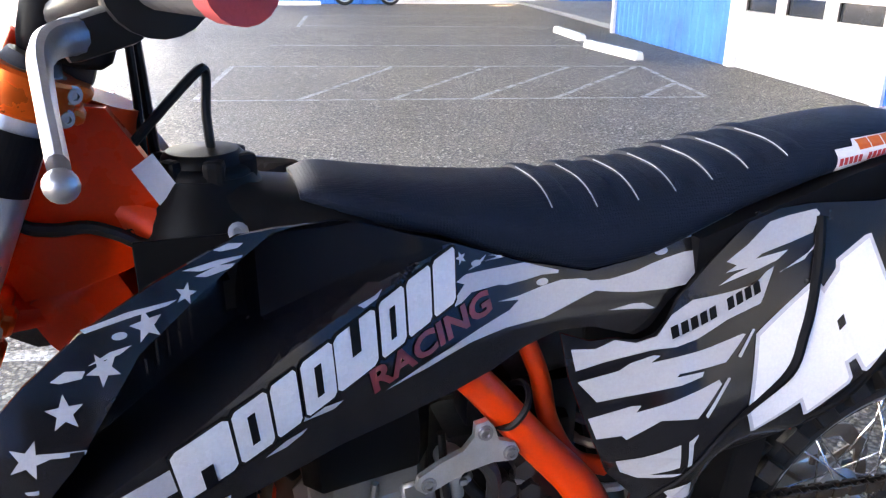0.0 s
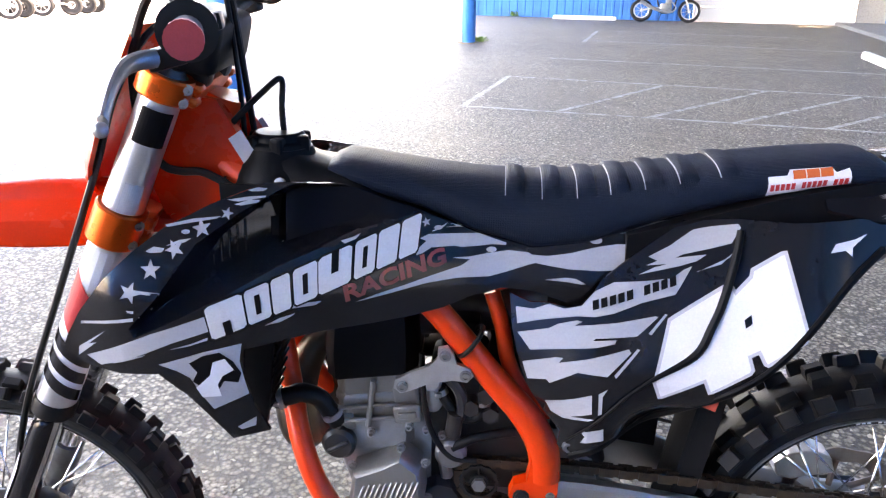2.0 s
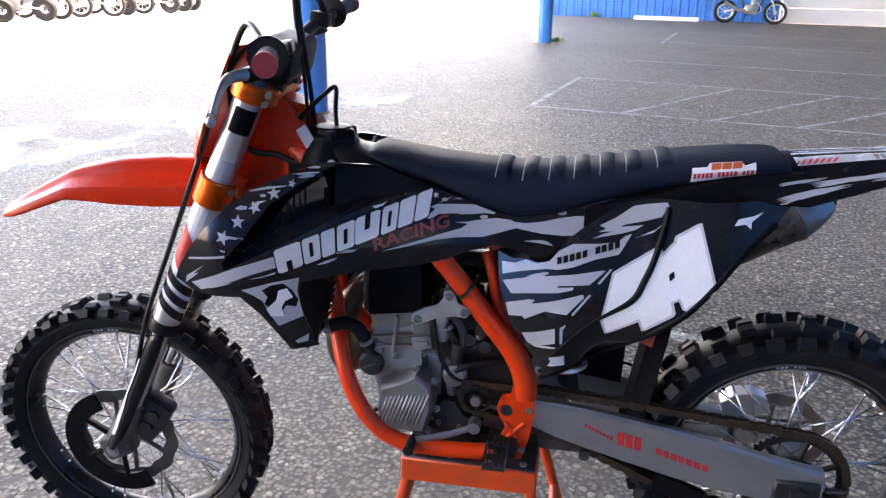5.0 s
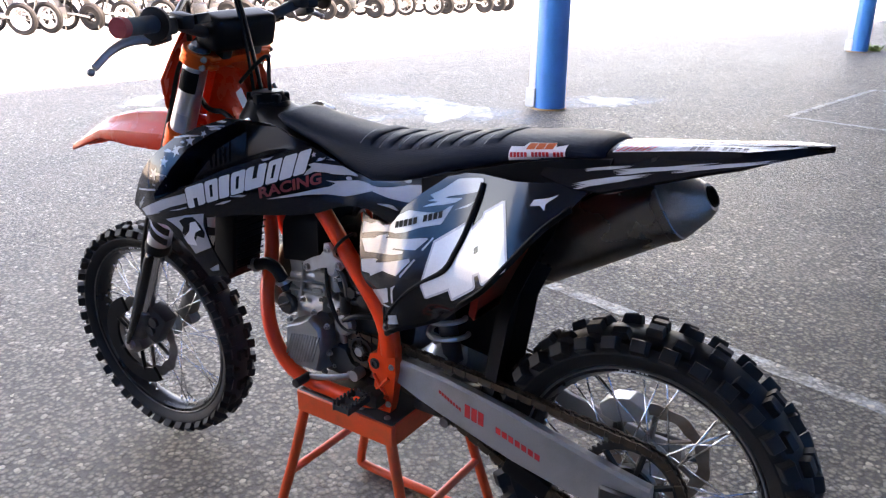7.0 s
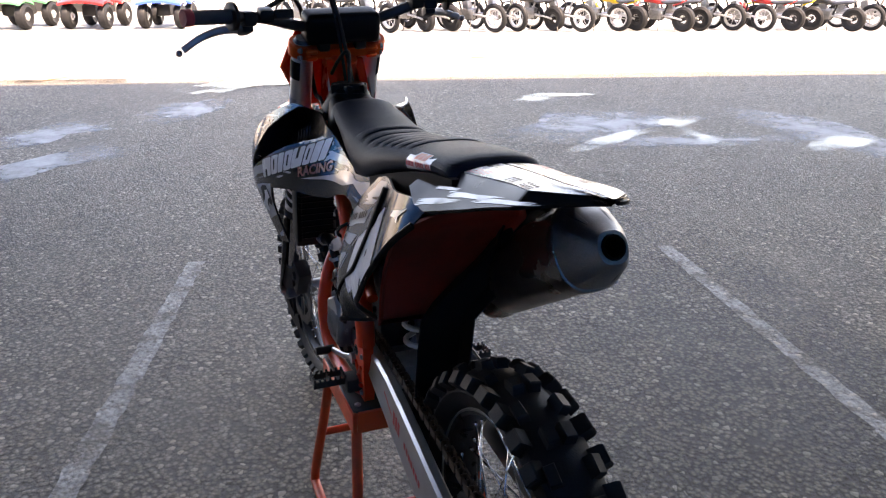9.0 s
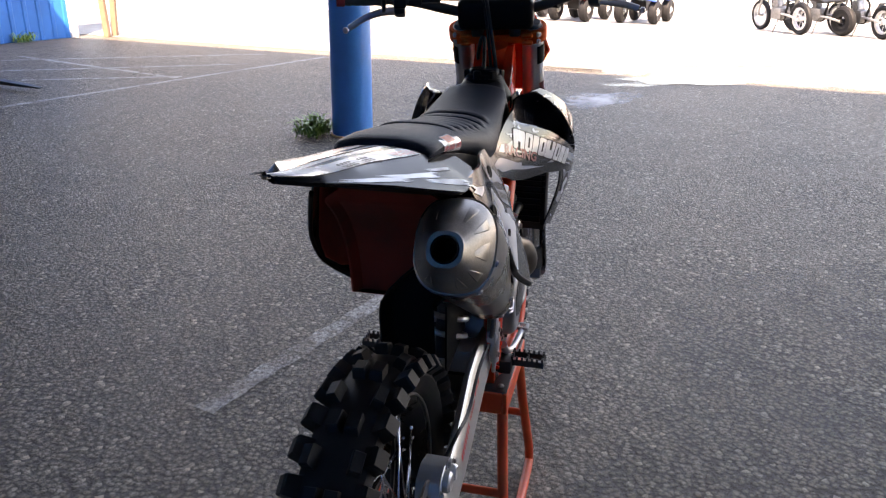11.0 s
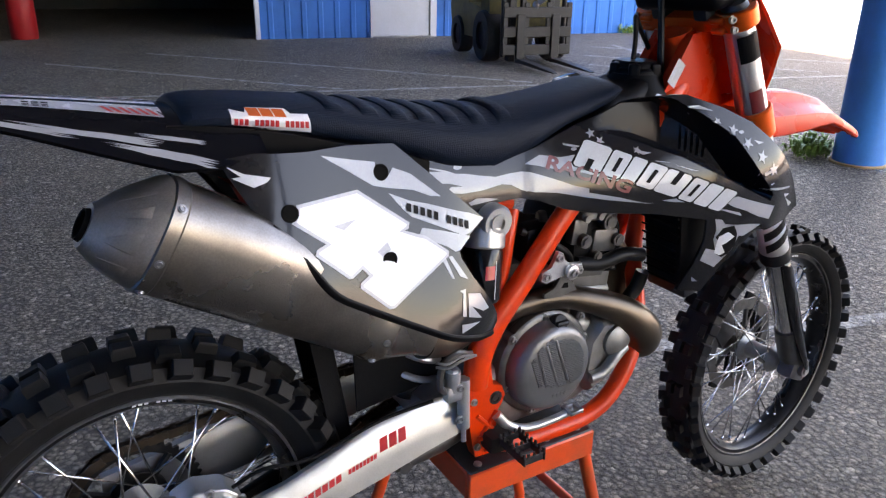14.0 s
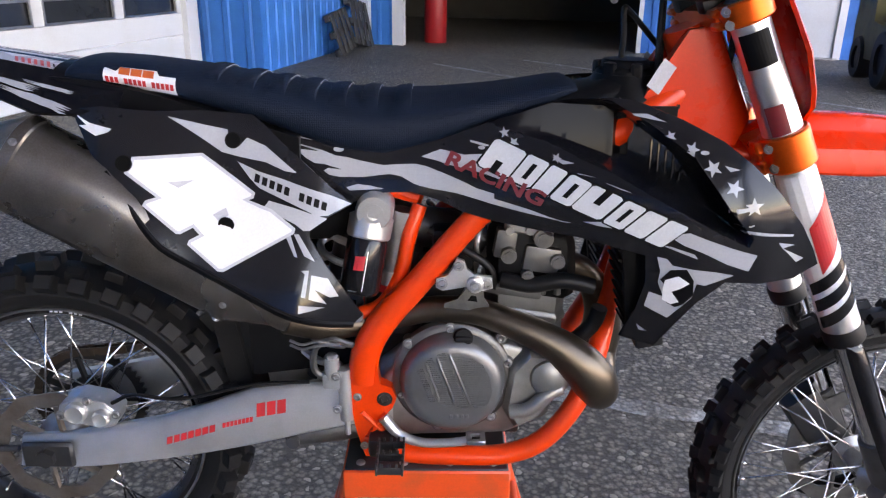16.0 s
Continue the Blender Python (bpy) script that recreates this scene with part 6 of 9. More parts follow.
# -- rear fender --
TAIL = [(0.20, 1.098, 0.098, 0.034), (0.14, 1.106, 0.102, 0.052), (0.08, 1.116, 0.100, 0.060), (0.0, 1.126, 0.086, 0.046), (-0.08, 1.135, 0.070, 0.030), (-0.16, 1.143, 0.057, 0.016), (-0.200, 1.147, 0.052, 0.010), (-0.222, 1.149, 0.043, 0.007), (-0.235, 1.151, 0.030, 0.005), (-0.241, 1.152, 0.016, 0.004)]


def skew(x):
    """How far the fender's middle has been bent towards the chain side."""
    return 0.10 * soft(0.10 - x, 0.02)


def tail_at(x):
    t = [q[0] for q in TAIL][::-1]
    return [float(np.interp(x, t, [q[k] for q in TAIL][::-1])) for k in (1, 2, 3)]


def flat_top(x):
    """The share of the fender's width that its flat top takes up; it grows towards the end."""
    return 0.66 + 0.30 * ease(-x, 0.04, 0.20)


def tail_ring(x, lift=0.0):
    z, w, s = tail_at(x)
    f = s * 0.62
    m = w * flat_top(x)
    out = [(-w - f, z - s), (-w, z - 0.60 * s), (-m, z - 0.12 * s), (-0.72 * m, z - 0.002), (-0.3 * m, z + 0.002), (0.3 * m, z + 0.002), (0.72 * m, z - 0.002), (m, z - 0.12 * s), (w, z - 0.60 * s), (w + f, z - s)]
    inner = [(y * 0.96, zz - 0.005) for y, zz in out[::-1]]
    cut = min(1.0, 1.0 + 1.5 * (x + 0.13) / 0.11)   # the end is cut off aslant on the chain side
    return [(x, y * (cut if y > 0 else 1.0) + skew(x), zz + lift) for y, zz in out + inner]


bm = skin(B(), [tail_ring(0.20 - 0.441 * k / 64) for k in range(65)])
tail = part("rear_fender", bm, M["black satin"], bike, "long black rear fender with white and grey film")
tail.location.y, seat.location.y = 0.003, 0.010   # both sit a little towards the chain side


def tail_film(x0, x1, k0, k1, lift, sign, slant=0.0):
    """A strip of film on the fender between two stations of its cross-section (3 is the top's edge, 2 the shoulder)."""
    bm = B()
    rows = []
    for i in range(13):
        x = x0 + (x1 - x0) * i / 12

        def at(k):
            r = [Vector(q) for q in tail_ring(x + slant * (k1 - k))[:10]]
            if sign < 0:
                r = r[::-1]
            j = min(8, int(k))
            return r[j].lerp(r[j + 1], k - j)

        rows.append([bm.verts.new(at(k) + Vector((0, (1 if at(k).y > skew(x) else -1) * lift * 0.7, lift))) for k in (k0, (k0 + k1) / 2, k1)])
    for a, b in zip(rows, rows[1:]):
        for i in range(2):
            bm.faces.new((a[i], a[i + 1], b[i + 1], b[i]))
    return bm


def y_tail(x, z):
    top, w, s = tail_at(x)
    return float(np.interp(-z, [0.12 * s - top, 0.60 * s - top, s - top], [w * flat_top(x), w, w + 0.62 * s]))


for sign in (1, -1):
    off = 0.0 if sign > 0 else -0.006
    part("film", tail_film(0.092 + off, -0.2405, 2.05, 4.45, 0.0009, -sign), M["outline"], tail, "pale silver film", False)
    for k in range(6):
        part("flag_bar", tail_film(0.078 + off - 0.0105 * k, 0.0725 + off - 0.0105 * k, 2.2, 3.15, 0.0016, -sign, 0.010), M["bright red film"], tail, "small slanted red stripe", False)
    part("film_bar", tail_film(0.088 + off, 0.085 + off, 2.3, 2.9, 0.0016, -sign, 0.01), M["black matt"], tail, "small dark bar", False)
    for x0, n in ((-0.036 + off, 3), (-0.086 + off, 4)):
        for k in range(n):
            for k0 in (2.25, 2.62, 3.05):
                part("film_bar", tail_film(x0 - 0.0105 * k, x0 - 0.0105 * k - 0.0075, k0, k0 + 0.24, 0.0016, -sign), M["black matt"], tail, "small dark bar", False)
    rows = [((0.120, 1.060), (0.03, 1.084), 0.009, 0.004), ((0.06, 1.085), (-0.065, 1.112), 0.006, 0.004), ((-0.04, 1.103), (-0.16, 1.130), 0.005, 0.003), ((0.12, 1.080), (0.06, 1.092), 0.004, 0.003)]
    pieces("flag_stripe", [torn(*s, 130 + i, 12) for i, s in enumerate(rows)], lambda x, z: y_tail(x, z) + sign * skew(x), sign, 0.0012, M["grey film"], tail, "torn grey stripe", 0.012)

# -- inner rear bodywork --
LINER = [(0.42, 0.78), (0.42, 0.98), (0.36, 1.015), (0.21, 1.030), (0.172, 1.022), (0.210, 0.968), (0.247, 0.898), (0.284, 0.842), (0.34, 0.805)]
part("panel_liner", sheet(LINER, lambda x, z: y_panel_left(x, z) - 0.006, 1, 0.004, 0.03), M["red inner"], bike, "blotched dark orange inside of the airbox cover")
bm = B()
path = smooth_line([(0.105, 0, 1.060), (0.15, 0, 1.035), (0.20, 0, 0.995), (0.27, 0, 0.93), (0.315, 0, 0.85), (0.335, 0, 0.76)], 5)
skin(bm, [[q + Vector((dx, y * (1 - 0.45 * ease(q.z, 0.98, 1.05)), 0)) for y, dx in ((-0.095, -0.02), (-0.08, 0.0), (0.13, 0.0), (0.146, -0.02), (0.142, -0.02), (0.126, 0.005), (-0.08, 0.005), (-0.091, -0.02))] for q in path])
part("inner_fender", bm, M["red inner"], bike, "blotched dark orange inner fender")
bm = B()
rings = []
for k in range(15):   # its upper edge climbs from the chain side to the muffler side
    z = 0.50 + 0.46 * k / 14
    y0, y1 = -0.036 - 0.056 * ease(z, 0.76, 0.83), 0.078 - 0.150 * ease(z, 0.74, 0.96)
    x = 0.345 - 0.16 * (z - 0.50) if z < 0.80 else 0.297 - 0.20 * (z - 0.80)
    rings.append([(x + dx, y, z) for y, dx in ((y0, -0.035), (y0 + 0.012, 0.0), (y1 - 0.012, 0.0), (y1, -0.030), (y1 - 0.004, -0.030), (y1 - 0.014, 0.006), (y0 + 0.014, 0.006), (y0 + 0.004, -0.035))])
skin(bm, rings)
part("mud_flap", bm, M["mudflap"], bike, "black rubbery mud flap ahead of the rear tyre")
bm = B()
skin(bm, [[(x, y, z) for x, z in ((0.350, 0.575), (0.345, 0.735), (0.42, 0.745), (0.535, 0.72), (0.535, 0.60))] for y in (-0.044, -0.040)])
part("shock_guard", bm, M["mudflap"], bike, "dull black guard round the shock", False)
bm = B()
rings = []
for x, z0, z1, w in ((0.345, 0.90, 1.045, 0.07), (0.36, 0.86, 1.05, 0.085), (0.42, 0.83, 1.045, 0.085), (0.50, 0.83, 1.01, 0.07), (0.56, 0.85, 0.985, 0.055)):
    rings.append([(x, w * math.copysign(abs(math.cos(a)) ** 0.5, math.cos(a)), (z0 + z1) / 2 + (z1 - z0) / 2 * math.copysign(abs(math.sin(a)) ** 0.5, math.sin(a))) for a in (2 * math.pi * k / 20 for k in range(20))])
skin(bm, rings)
part("airbox", bm, M["mudflap"], bike, "black airbox under the seat")
for s in (1, -1):
    bm = B()
    tube(bm, smooth_line([(0.645, s * 0.062, 0.90), (0.628, s * 0.075, 0.85), (0.615, s * 0.08, 0.79), (0.585, s * 0.085, 0.735), (0.54, s * 0.09, 0.715)], 5), 0.0125, 10)
    tube(bm, [(0.642, s * 0.06, 0.91), (0.40, s * 0.07, 0.985), (0.18, s * 0.06, 1.055)], 0.010, 8)
    part("subframe_tube", bm, M["orange paint"], bike, "thin orange subframe tube")

# -- frame --
for s in (1, -1):
    bm = B()
    tube(bm, smooth_line([(1.07, s * 0.028, 1.09), (0.97, s * 0.055, 1.03), (0.86, s * 0.082, 0.985), (0.785, s * 0.094, 0.940), (0.718, s * 0.100, 0.873), (0.645, s * 0.103, 0.782), (0.586, s * 0.104, 0.712), (0.557, s * 0.105, 0.656), (0.550, s * 0.105, 0.600)], 6), [0.024, 0.025, 0.0245, 0.0215, 0.0205, 0.0220, 0.0245, 0.0255, 0.0250], 16, 0.85, (0, 0, 1))
    part("frame_spar", bm, M["orange paint"], bike, "orange perimeter frame spar with scuffed paint")
    bm = B()
    plate = [(0.574, 0.655), (0.540, 0.655), (0.529, 0.618), (0.530, 0.560), (0.536, 0.515), (0.545, 0.475), (0.552, 0.452), (0.606, 0.450), (0.612, 0.472), (0.592, 0.510), (0.588, 0.540), (0.600, 0.553), (0.607, 0.572), (0.600, 0.592), (0.580, 0.600), (0.576, 0.625)]
    join(bm, sheet(plate, lambda x, z: 0.112 + 0.006 * ease(z, 0.45, 0.55), s, 0.024, 0.03))
    bmesh.ops.recalc_face_normals(bm, faces=bm.faces)
    cast = part("pivot_casting", bm, M["orange paint"], bike, "orange cast swingarm pivot plate")
    for a, b in (((0.548, 0.545), (0.590, 0.500)), ((0.590, 0.545), (0.560, 0.500)), ((0.552, 0.495), (0.596, 0.488))):
        bm = B()
        rod(bm, (a[0], s * 0.1185, a[1]), (b[0], s * 0.1175, b[1]), 0.0045, 8)
        part("casting_rib", bm, M["orange paint"], cast)
    for x, z in ((0.587, 0.571), (0.541, 0.575), (0.541, 0.605), (0.551, 0.478)):
        big = (x, z) == (0.587, 0.571)
        part("bolt", bolt(B(), (x, s * 0.117, z), (0, s, 0), 0.010 if big else 0.0055, 0.005), M["dark cast"] if big else M["steel"], cast)
    bm = B()
    tube(bm, smooth_line([(0.575, s * 0.104, 0.472), (0.63, s * 0.120, 0.466), (0.72, s * 0.124, 0.464), (0.800, s * 0.124, 0.468), (0.862, s * 0.123, 0.498), (0.914, s * 0.115, 0.566), (0.948, s * 0.088, 0.645), (0.975, s * 0.036, 0.740), (0.998, s * 0.018, 0.83), (1.05, s * 0.012, 1.00)], 6), 0.0178, 12)
    part("cradle_tube", bm, M["orange paint"], bike, "orange lower cradle tube")
bm = B()
rod(bm, (1.058, 0, 1.180), (1.125, 0, 1.015), 0.034, 24)
part("head_tube", bm, M["orange paint"], bike)
for s in (1, -1):
    bm = sheet([(1.100, 1.185), (1.055, 1.178), (0.992, 1.072), (0.975, 1.045), (1.045, 1.028), (1.105, 1.008), (1.150, 1.000), (1.168, 1.045), (1.125, 1.13)], lambda x, z: 0.052 - 0.10 * max(0, x - 1.09) - 0.04 * max(0, z - 1.12), s, 0.022, 0.03)
    gus = part("head_gusset", bm, M["orange plastic"], bike, "glossy red-orange headstock guard with scuffs")
    part("bolt", bolt(B(), (1.047, s * 0.053, 1.062), (0, s, 0), 0.004, 0.002), M["hose"], gus)
    part("sticker", flakes([[(1.040, 1.122), (1.020, 1.136), (0.996, 1.094), (1.016, 1.080)]], lambda x, z: 0.052, s, 0.0015), M["outline"], gus, "pale warning label with plain print", False)
bm = B()
box(bm, (1.10, 0, 0.985), (0.10, 0.10, 0.07), tilt(0, 25), 0.02)
part("head_shell", bm, M["orange plastic"], bike)

# -- front end --
D = Vector((0.424, 0, -0.906)).normalized()
TOP = Vector((1.090, 0, 1.258))
STEER = Matrix.Translation((1.072, 0.003, 1.258)) @ Matrix.Rotation(radians(4.2), 4, -D) @ Matrix.Translation((-1.072, 0, -1.258))   # the bars stand a little to the left


def leg(d, s, out=0.0, fwd=0.0):
    return TOP + D * d + Vector((0, s * (0.095 + out), 0)) + Vector((-D.z, 0, D.x)) * fwd


for s in (1, -1):
    bm = B()
    tube(bm, [leg(k, s) for k in (0.036, 0.045, 0.10, 0.26, 0.40, 0.52, 0.60, 0.612)], [0.027, 0.029, 0.029, 0.0305, 0.030, 0.0295, 0.0315, 0.0315], 28)
    fork = part("fork_tube", bm, M["fork silver"], bike, "silver anodised upper fork tube with printed labels")
    bm = B()
    tube(bm, [leg(k, s) for k in (0.612, 0.618, 0.640, 0.646)], [0.033, 0.0345, 0.0335, 0.028], 24)
    part("dust_seal", bm, M["hose"], fork)
    bm = B()
    tube(bm, [leg(k, s) for k in (0.026, 0.037)], [0.020, 0.025], 20)
    part("fork_cap", bm, M["dark cast"], fork)

    def on_fork(a, d, r):
        return leg(d, s) + r * (math.sin(a) * Vector((0, s, 0)) - math.cos(a) * Vector((-D.z, 0, D.x)) * -1)

    def wrap(d0, d1, a0, a1, r, skew=0.0):
        bm = B()
        rows = [[bm.verts.new(on_fork(a0 + (a1 - a0) * k / 10, d + skew * k / 10, r)) for k in range(11)] for d in np.linspace(d0, d1, 5).tolist()]
        for p, q in zip(rows, rows[1:]):
            for k in range(10):
                bm.faces.new((p[k], p[k + 1], q[k + 1], q[k]))
        return bm

    part("fork_label", wrap(0.085, 0.139, 1.2, 2.7, 0.0312), M["black matt"], fork, "black printed label", False)
    part("fork_label", wrap(0.200, 0.248, 1.6, 2.5, 0.0316), M["outline"] if s > 0 else M["red film"], fork, "small printed label", False)
    part("fork_film", wrap(0.318, 0.575, -0.2, 3.3, 0.0318), M["white film"], fork, "white wrap film", False)
    part("fork_film", wrap(0.36, 0.445, 0.6, 2.1, 0.0324, 0.05), M["bright red film"], fork, "red emblem shape", False)
    for d0 in (0.470, 0.503, 0.536):
        part("fork_film", wrap(d0, d0 + 0.022, 0.3, 3.0, 0.0324, 0.045), M["black gloss"], fork, "black slanted band", False)
    # lower leg
    bm = B()
    tube(bm, [leg(k, s) for k in (0.63, 0.84, 0.93)], 0.024, 20)
    part("fork_slider", bm, M["chrome"], bike, "polished inner fork tube")
    bm = B()
    tube(bm, [leg(0.86, s), leg(0.95, s), leg(0.985, s, 0, 0.015)], [0.029, 0.030, 0.024], 16)
    box(bm, (FA.x, s * 0.095, FA.z), (0.075, 0.044, 0.062), tilt(0, 25), 0.014)
    part("axle_lug", bm, M["engine dark"], bike, "cast alloy axle lug")
    bm = B()
    rod(bm, (FA.x, s * 0.113, FA.z), (FA.x, s * 0.128, FA.z), 0.016, 20)
    rod(bm, (FA.x, s * 0.126, FA.z), (FA.x, s * 0.132, FA.z), 0.010, 6)
    part("axle_nut", bm, M["steel"], bike)
    # fork guard: an open shell round the outer front of the lower leg
    bm = B()
    rings = []
    for d, r, a0, a1 in ((0.640, 0.034, 0.1, 1.6), (0.655, 0.038, -0.3, 2.3), (0.72, 0.038, -0.6, 2.35), (0.82, 0.038, -0.6, 2.3), (0.90, 0.040, -0.6, 2.2), (0.955, 0.042, -0.5, 2.0), (0.985, 0.038, -0.1, 1.6)):
        arc = []
        for k in range(13):
            a = a0 + (a1 - a0) * k / 12
            arc.append(leg(d, s) + r * (math.sin(a) * Vector((0, s, 0)) + math.cos(a) * Vector((-D.z, 0, -D.x)) * 1.0 + 0.012 * math.cos(a) * D))
        rings.append(arc + [q + (leg(d, s) - q).normalized() * 0.004 for q in arc[::-1]])
    skin(bm, rings)
    guard = part("fork_guard", bm, M["black gloss"], bike, "black fork guard with white film")
    bm = B()
    rows = []
    for d, a0, a1 in ((0.70, 0.35, 0.8), (0.74, 0.3, 1.0), (0.80, 0.3, 0.9), (0.86, 0.25, 1.15), (0.93, 0.3, 1.2)):
        rows.append([bm.verts.new(leg(d, s) + 0.0412 * (math.sin(a) * Vector((0, s, 0)) + math.cos(a) * Vector((-D.z, 0, -D.x)))) for a in np.linspace(a0, a1, 7).tolist()])
    for p, q in zip(rows, rows[1:]):
        for k in range(6):
            bm.faces.new((p[k], p[k + 1], q[k + 1], q[k]))
    part("guard_film", bm, M["white film"], guard, "torn white film", False)

# triple clamps
for name, d, h, fw in (("upper_triple_clamp", 0.054, 0.036, 0.0), ("lower_triple_clamp", 0.280, 0.060, 0.0)):
    bm = B()
    m = D.to_track_quat("-Z", "Y").to_matrix().to_4x4()
    c = TOP + D * d
    pts = []
    for s in (1, -1):
        tube(bm, [leg(d - h / 2, s), leg(d - h / 2 + 0.003, s), leg(d + h / 2 - 0.003, s), leg(d + h / 2, s)], [0.036, 0.0385, 0.0385, 0.036], 28)
        for e in (-0.28, 0.28):
            box(bm, leg(d + e * h, s, -0.012, 0) + Vector((-D.z, 0, D.x)) * -0.035, (0.030, 0.028, h * 0.36), m @ tilt(0, 0, 0), 0.004, 1)
    box(bm, c - Vector((-D.z, 0, D.x)) * 0.018, (0.052, 0.17, h * 0.8), Matrix.Rotation(math.atan2(D.x, -D.z), 4, "Y").inverted(), 0.008)
    clamp = part(name, bm, M["gold"], bike, "orange anodised triple clamp")
    for s in (1, -1):
        for e in (-0.28, 0.28):
            part("bolt", bolt(B(), leg(d + e * h, s, 0.016, 0) + Vector((-D.z, 0, D.x)) * -0.034, (-0.5, s, -0.1), 0.006, 0.006), M["steel"], clamp)

# bar mount, handlebar, pad
for s in (1, -1):
    bm = B()
    box(bm, (1.078, s * 0.05, 1.228), (0.045, 0.032, 0.05), tilt(0, -20), 0.008)
    part("bar_mount", bm, M["dark cast"], bike)


def bar_at(x, y, z):
    """The bar sits a little askew in its clamps: its right end stands further forward and higher."""
    k = max(0.0, -y) / 0.4
    return Vector((x + 0.010 * max(0.0, y) / 0.4 + 0.059 * k, y, z + 0.046 * k + 0.016 * max(0.0, y) / 0.4))


BAR = [(0.968, 0.402, 1.288), (1.000, 0.30, 1.289), (1.030, 0.215, 1.284), (1.060, 0.14, 1.268), (1.075, 0.09, 1.260), (1.075, 0, 1.260)]
bm = B()
tube(bm, smooth_line([bar_at(*q) for q in BAR + [(x, -y, z) for x, y, z in BAR[-2::-1]]], 6), 0.0135, 14)
bar = part("handlebar", bm, M["dark cast"], bike, "black handlebar")
bm = B()
box(bm, (1.072, 0, 1.262), (0.075, 0.200, 0.080), tilt(0, -15), 0.02, 3)
pad = part("bar_pad", bm, M["black matt"], bar, "black bar pad with small print")
for s in (1, -1):
    bm = B()
    p0, p1 = bar_at(0.966, s * 0.404, 1.288), bar_at(1.003, s * 0.288, 1.289)
    tube(bm, [p0.lerp(p1, k / 12) for k in range(13)], [0.0165 + 0.0012 * (k % 2) for k in range(13)], 18)
    g = part("grip", bm, M["grey grip"], bar, "grey ribbed grip with a red end")
    bm = B()
    tube(bm, [p0.lerp(p1, -0.02), p0.lerp(p1, 0.14), p0.lerp(p1, 0.16)], [0.0195, 0.0195, 0.017], 18)
    part("grip_end", bm, M["grip"], bar, "red grip end")
    bm = B()
    tube(bm, [p0.lerp(p1, 0.93), p0.lerp(p1, 0.95), p0.lerp(p1, 1.02), p0.lerp(p1, 1.04)], [0.019, 0.034, 0.034, 0.02], 22)
    part("grip_flange", bm, M["hose"], bar)
    bm = B()
    box(bm, bar_at(1.018, s * 0.250, 1.283), (0.036, 0.034, 0.036), tilt(0, 0, s * 18), 0.008)
    box(bm, bar_at(1.040, s * 0.255, 1.258), (0.050, 0.030, 0.026), tilt(0, 15, s * 10), 0.008)
    box(bm, bar_at(1.022, s * 0.205, 1.292), (0.045, 0.035, 0.032), tilt(0, -10), 0.008)
    part("lever_perch", bm, M["hose"], bar)
    bm = B()
    tube(bm, smooth_line([bar_at(*q) for q in (((1.041, s * 0.255, 1.256), (1.060, s * 0.285, 1.256), (1.066, s * 0.32, 1.250), (1.062, s * 0.362, 1.234), (1.056, s * 0.404, 1.208)) if s > 0 else ((1.040, s * 0.255, 1.262), (1.056, s * 0.280, 1.254), (1.066, s * 0.312, 1.244), (1.070, s * 0.342, 1.234), (1.068, s * 0.370, 1.222)))], 5), [0.0115, 0.011, 0.0105, 0.0095, 0.0085, 0.0085], 10, 0.65)
    bmesh.ops.create_uvsphere(bm, u_segments=12, v_segments=8, radius=0.0085, matrix=Matrix.Translation(bar_at(1.055, s * 0.414, 1.201) if s > 0 else bar_at(1.066, s * 0.380, 1.216)))
    part("lever", bm, M["steel"], bar, "grey forged lever with a ball end")
bm = B()
box(bm, (1.020, 0.165, 1.300), (0.030, 0.050, 0.022), tilt(0, 10, 12), 0.005)
part("switch_block", bm, M["hose"], bar)
# number plate ahead of the forks
bm = B()
rings = []
for z, x, w, b in ((1.278, 1.180, 0.066, 0.018), (1.266, 1.188, 0.090, 0.028), (1.21, 1.220, 0.118, 0.042), (1.152, 1.250, 0.140, 0.052), (1.09, 1.274, 0.106, 0.040), (1.065, 1.280, 0.092, 0.036), (1.035, 1.272, 0.066, 0.028)):
    front = [(x - b * abs(k) ** 1.8, w * k, z) for k in np.linspace(-1, 1, 13).tolist()]
    rings.append(front + [(px - 0.005, py * 0.96, pz) for px, py, pz in front[::-1]])
skin(bm, rings)
part("front_plate", bm, M["orange plastic"], bike, "glossy red-orange front number plate")
# front fender
FEND = [(1.10, 1.000, 0.045, 0.02), (1.20, 1.028, 0.060, 0.05), (1.284, 1.043, 0.068, 0.085), (1.36, 1.042, 0.070, 0.087), (1.452, 1.034, 0.071, 0.078), (1.50, 1.024, 0.071, 0.064), (1.56, 1.008, 0.071, 0.046), (1.60, 0.988, 0.070, 0.040), (1.66, 0.958, 0.069, 0.033), (1.70, 0.936, 0.062, 0.024), (1.728, 0.920, 0.044, 0.014), (1.742, 0.911, 0.022, 0.007)]
bm = B()
rings = []
for x in np.linspace(1.10, 1.742, 40).tolist():
    z, w, sk = (float(np.interp(x, [q[0] for q in FEND], [q[k] for q in FEND])) for k in (1, 2, 3))
    half = [(w, -sk), (w * 0.99, -0.76 * sk), (w * 0.94, -0.55 * sk), (w * 0.70, -0.40 * sk), (w * 0.50, -0.30 * sk), (w * 0.45, -0.24 * sk), (w * 0.40, -0.02 * sk), (w * 0.34, 0.002)]
    out = [(-y, dz) for y, dz in half] + [(0, 0.004)] + half[::-1]
    rings.append([(x, y, z + dz) for y, dz in out] + [(x, y * 0.95, z + dz - 0.004) for y, dz in out[::-1]])
skin(bm, rings)
part("front_fender", bm, M["orange plastic"], bike, "glossy red-orange pointed front fender with a raised spine")
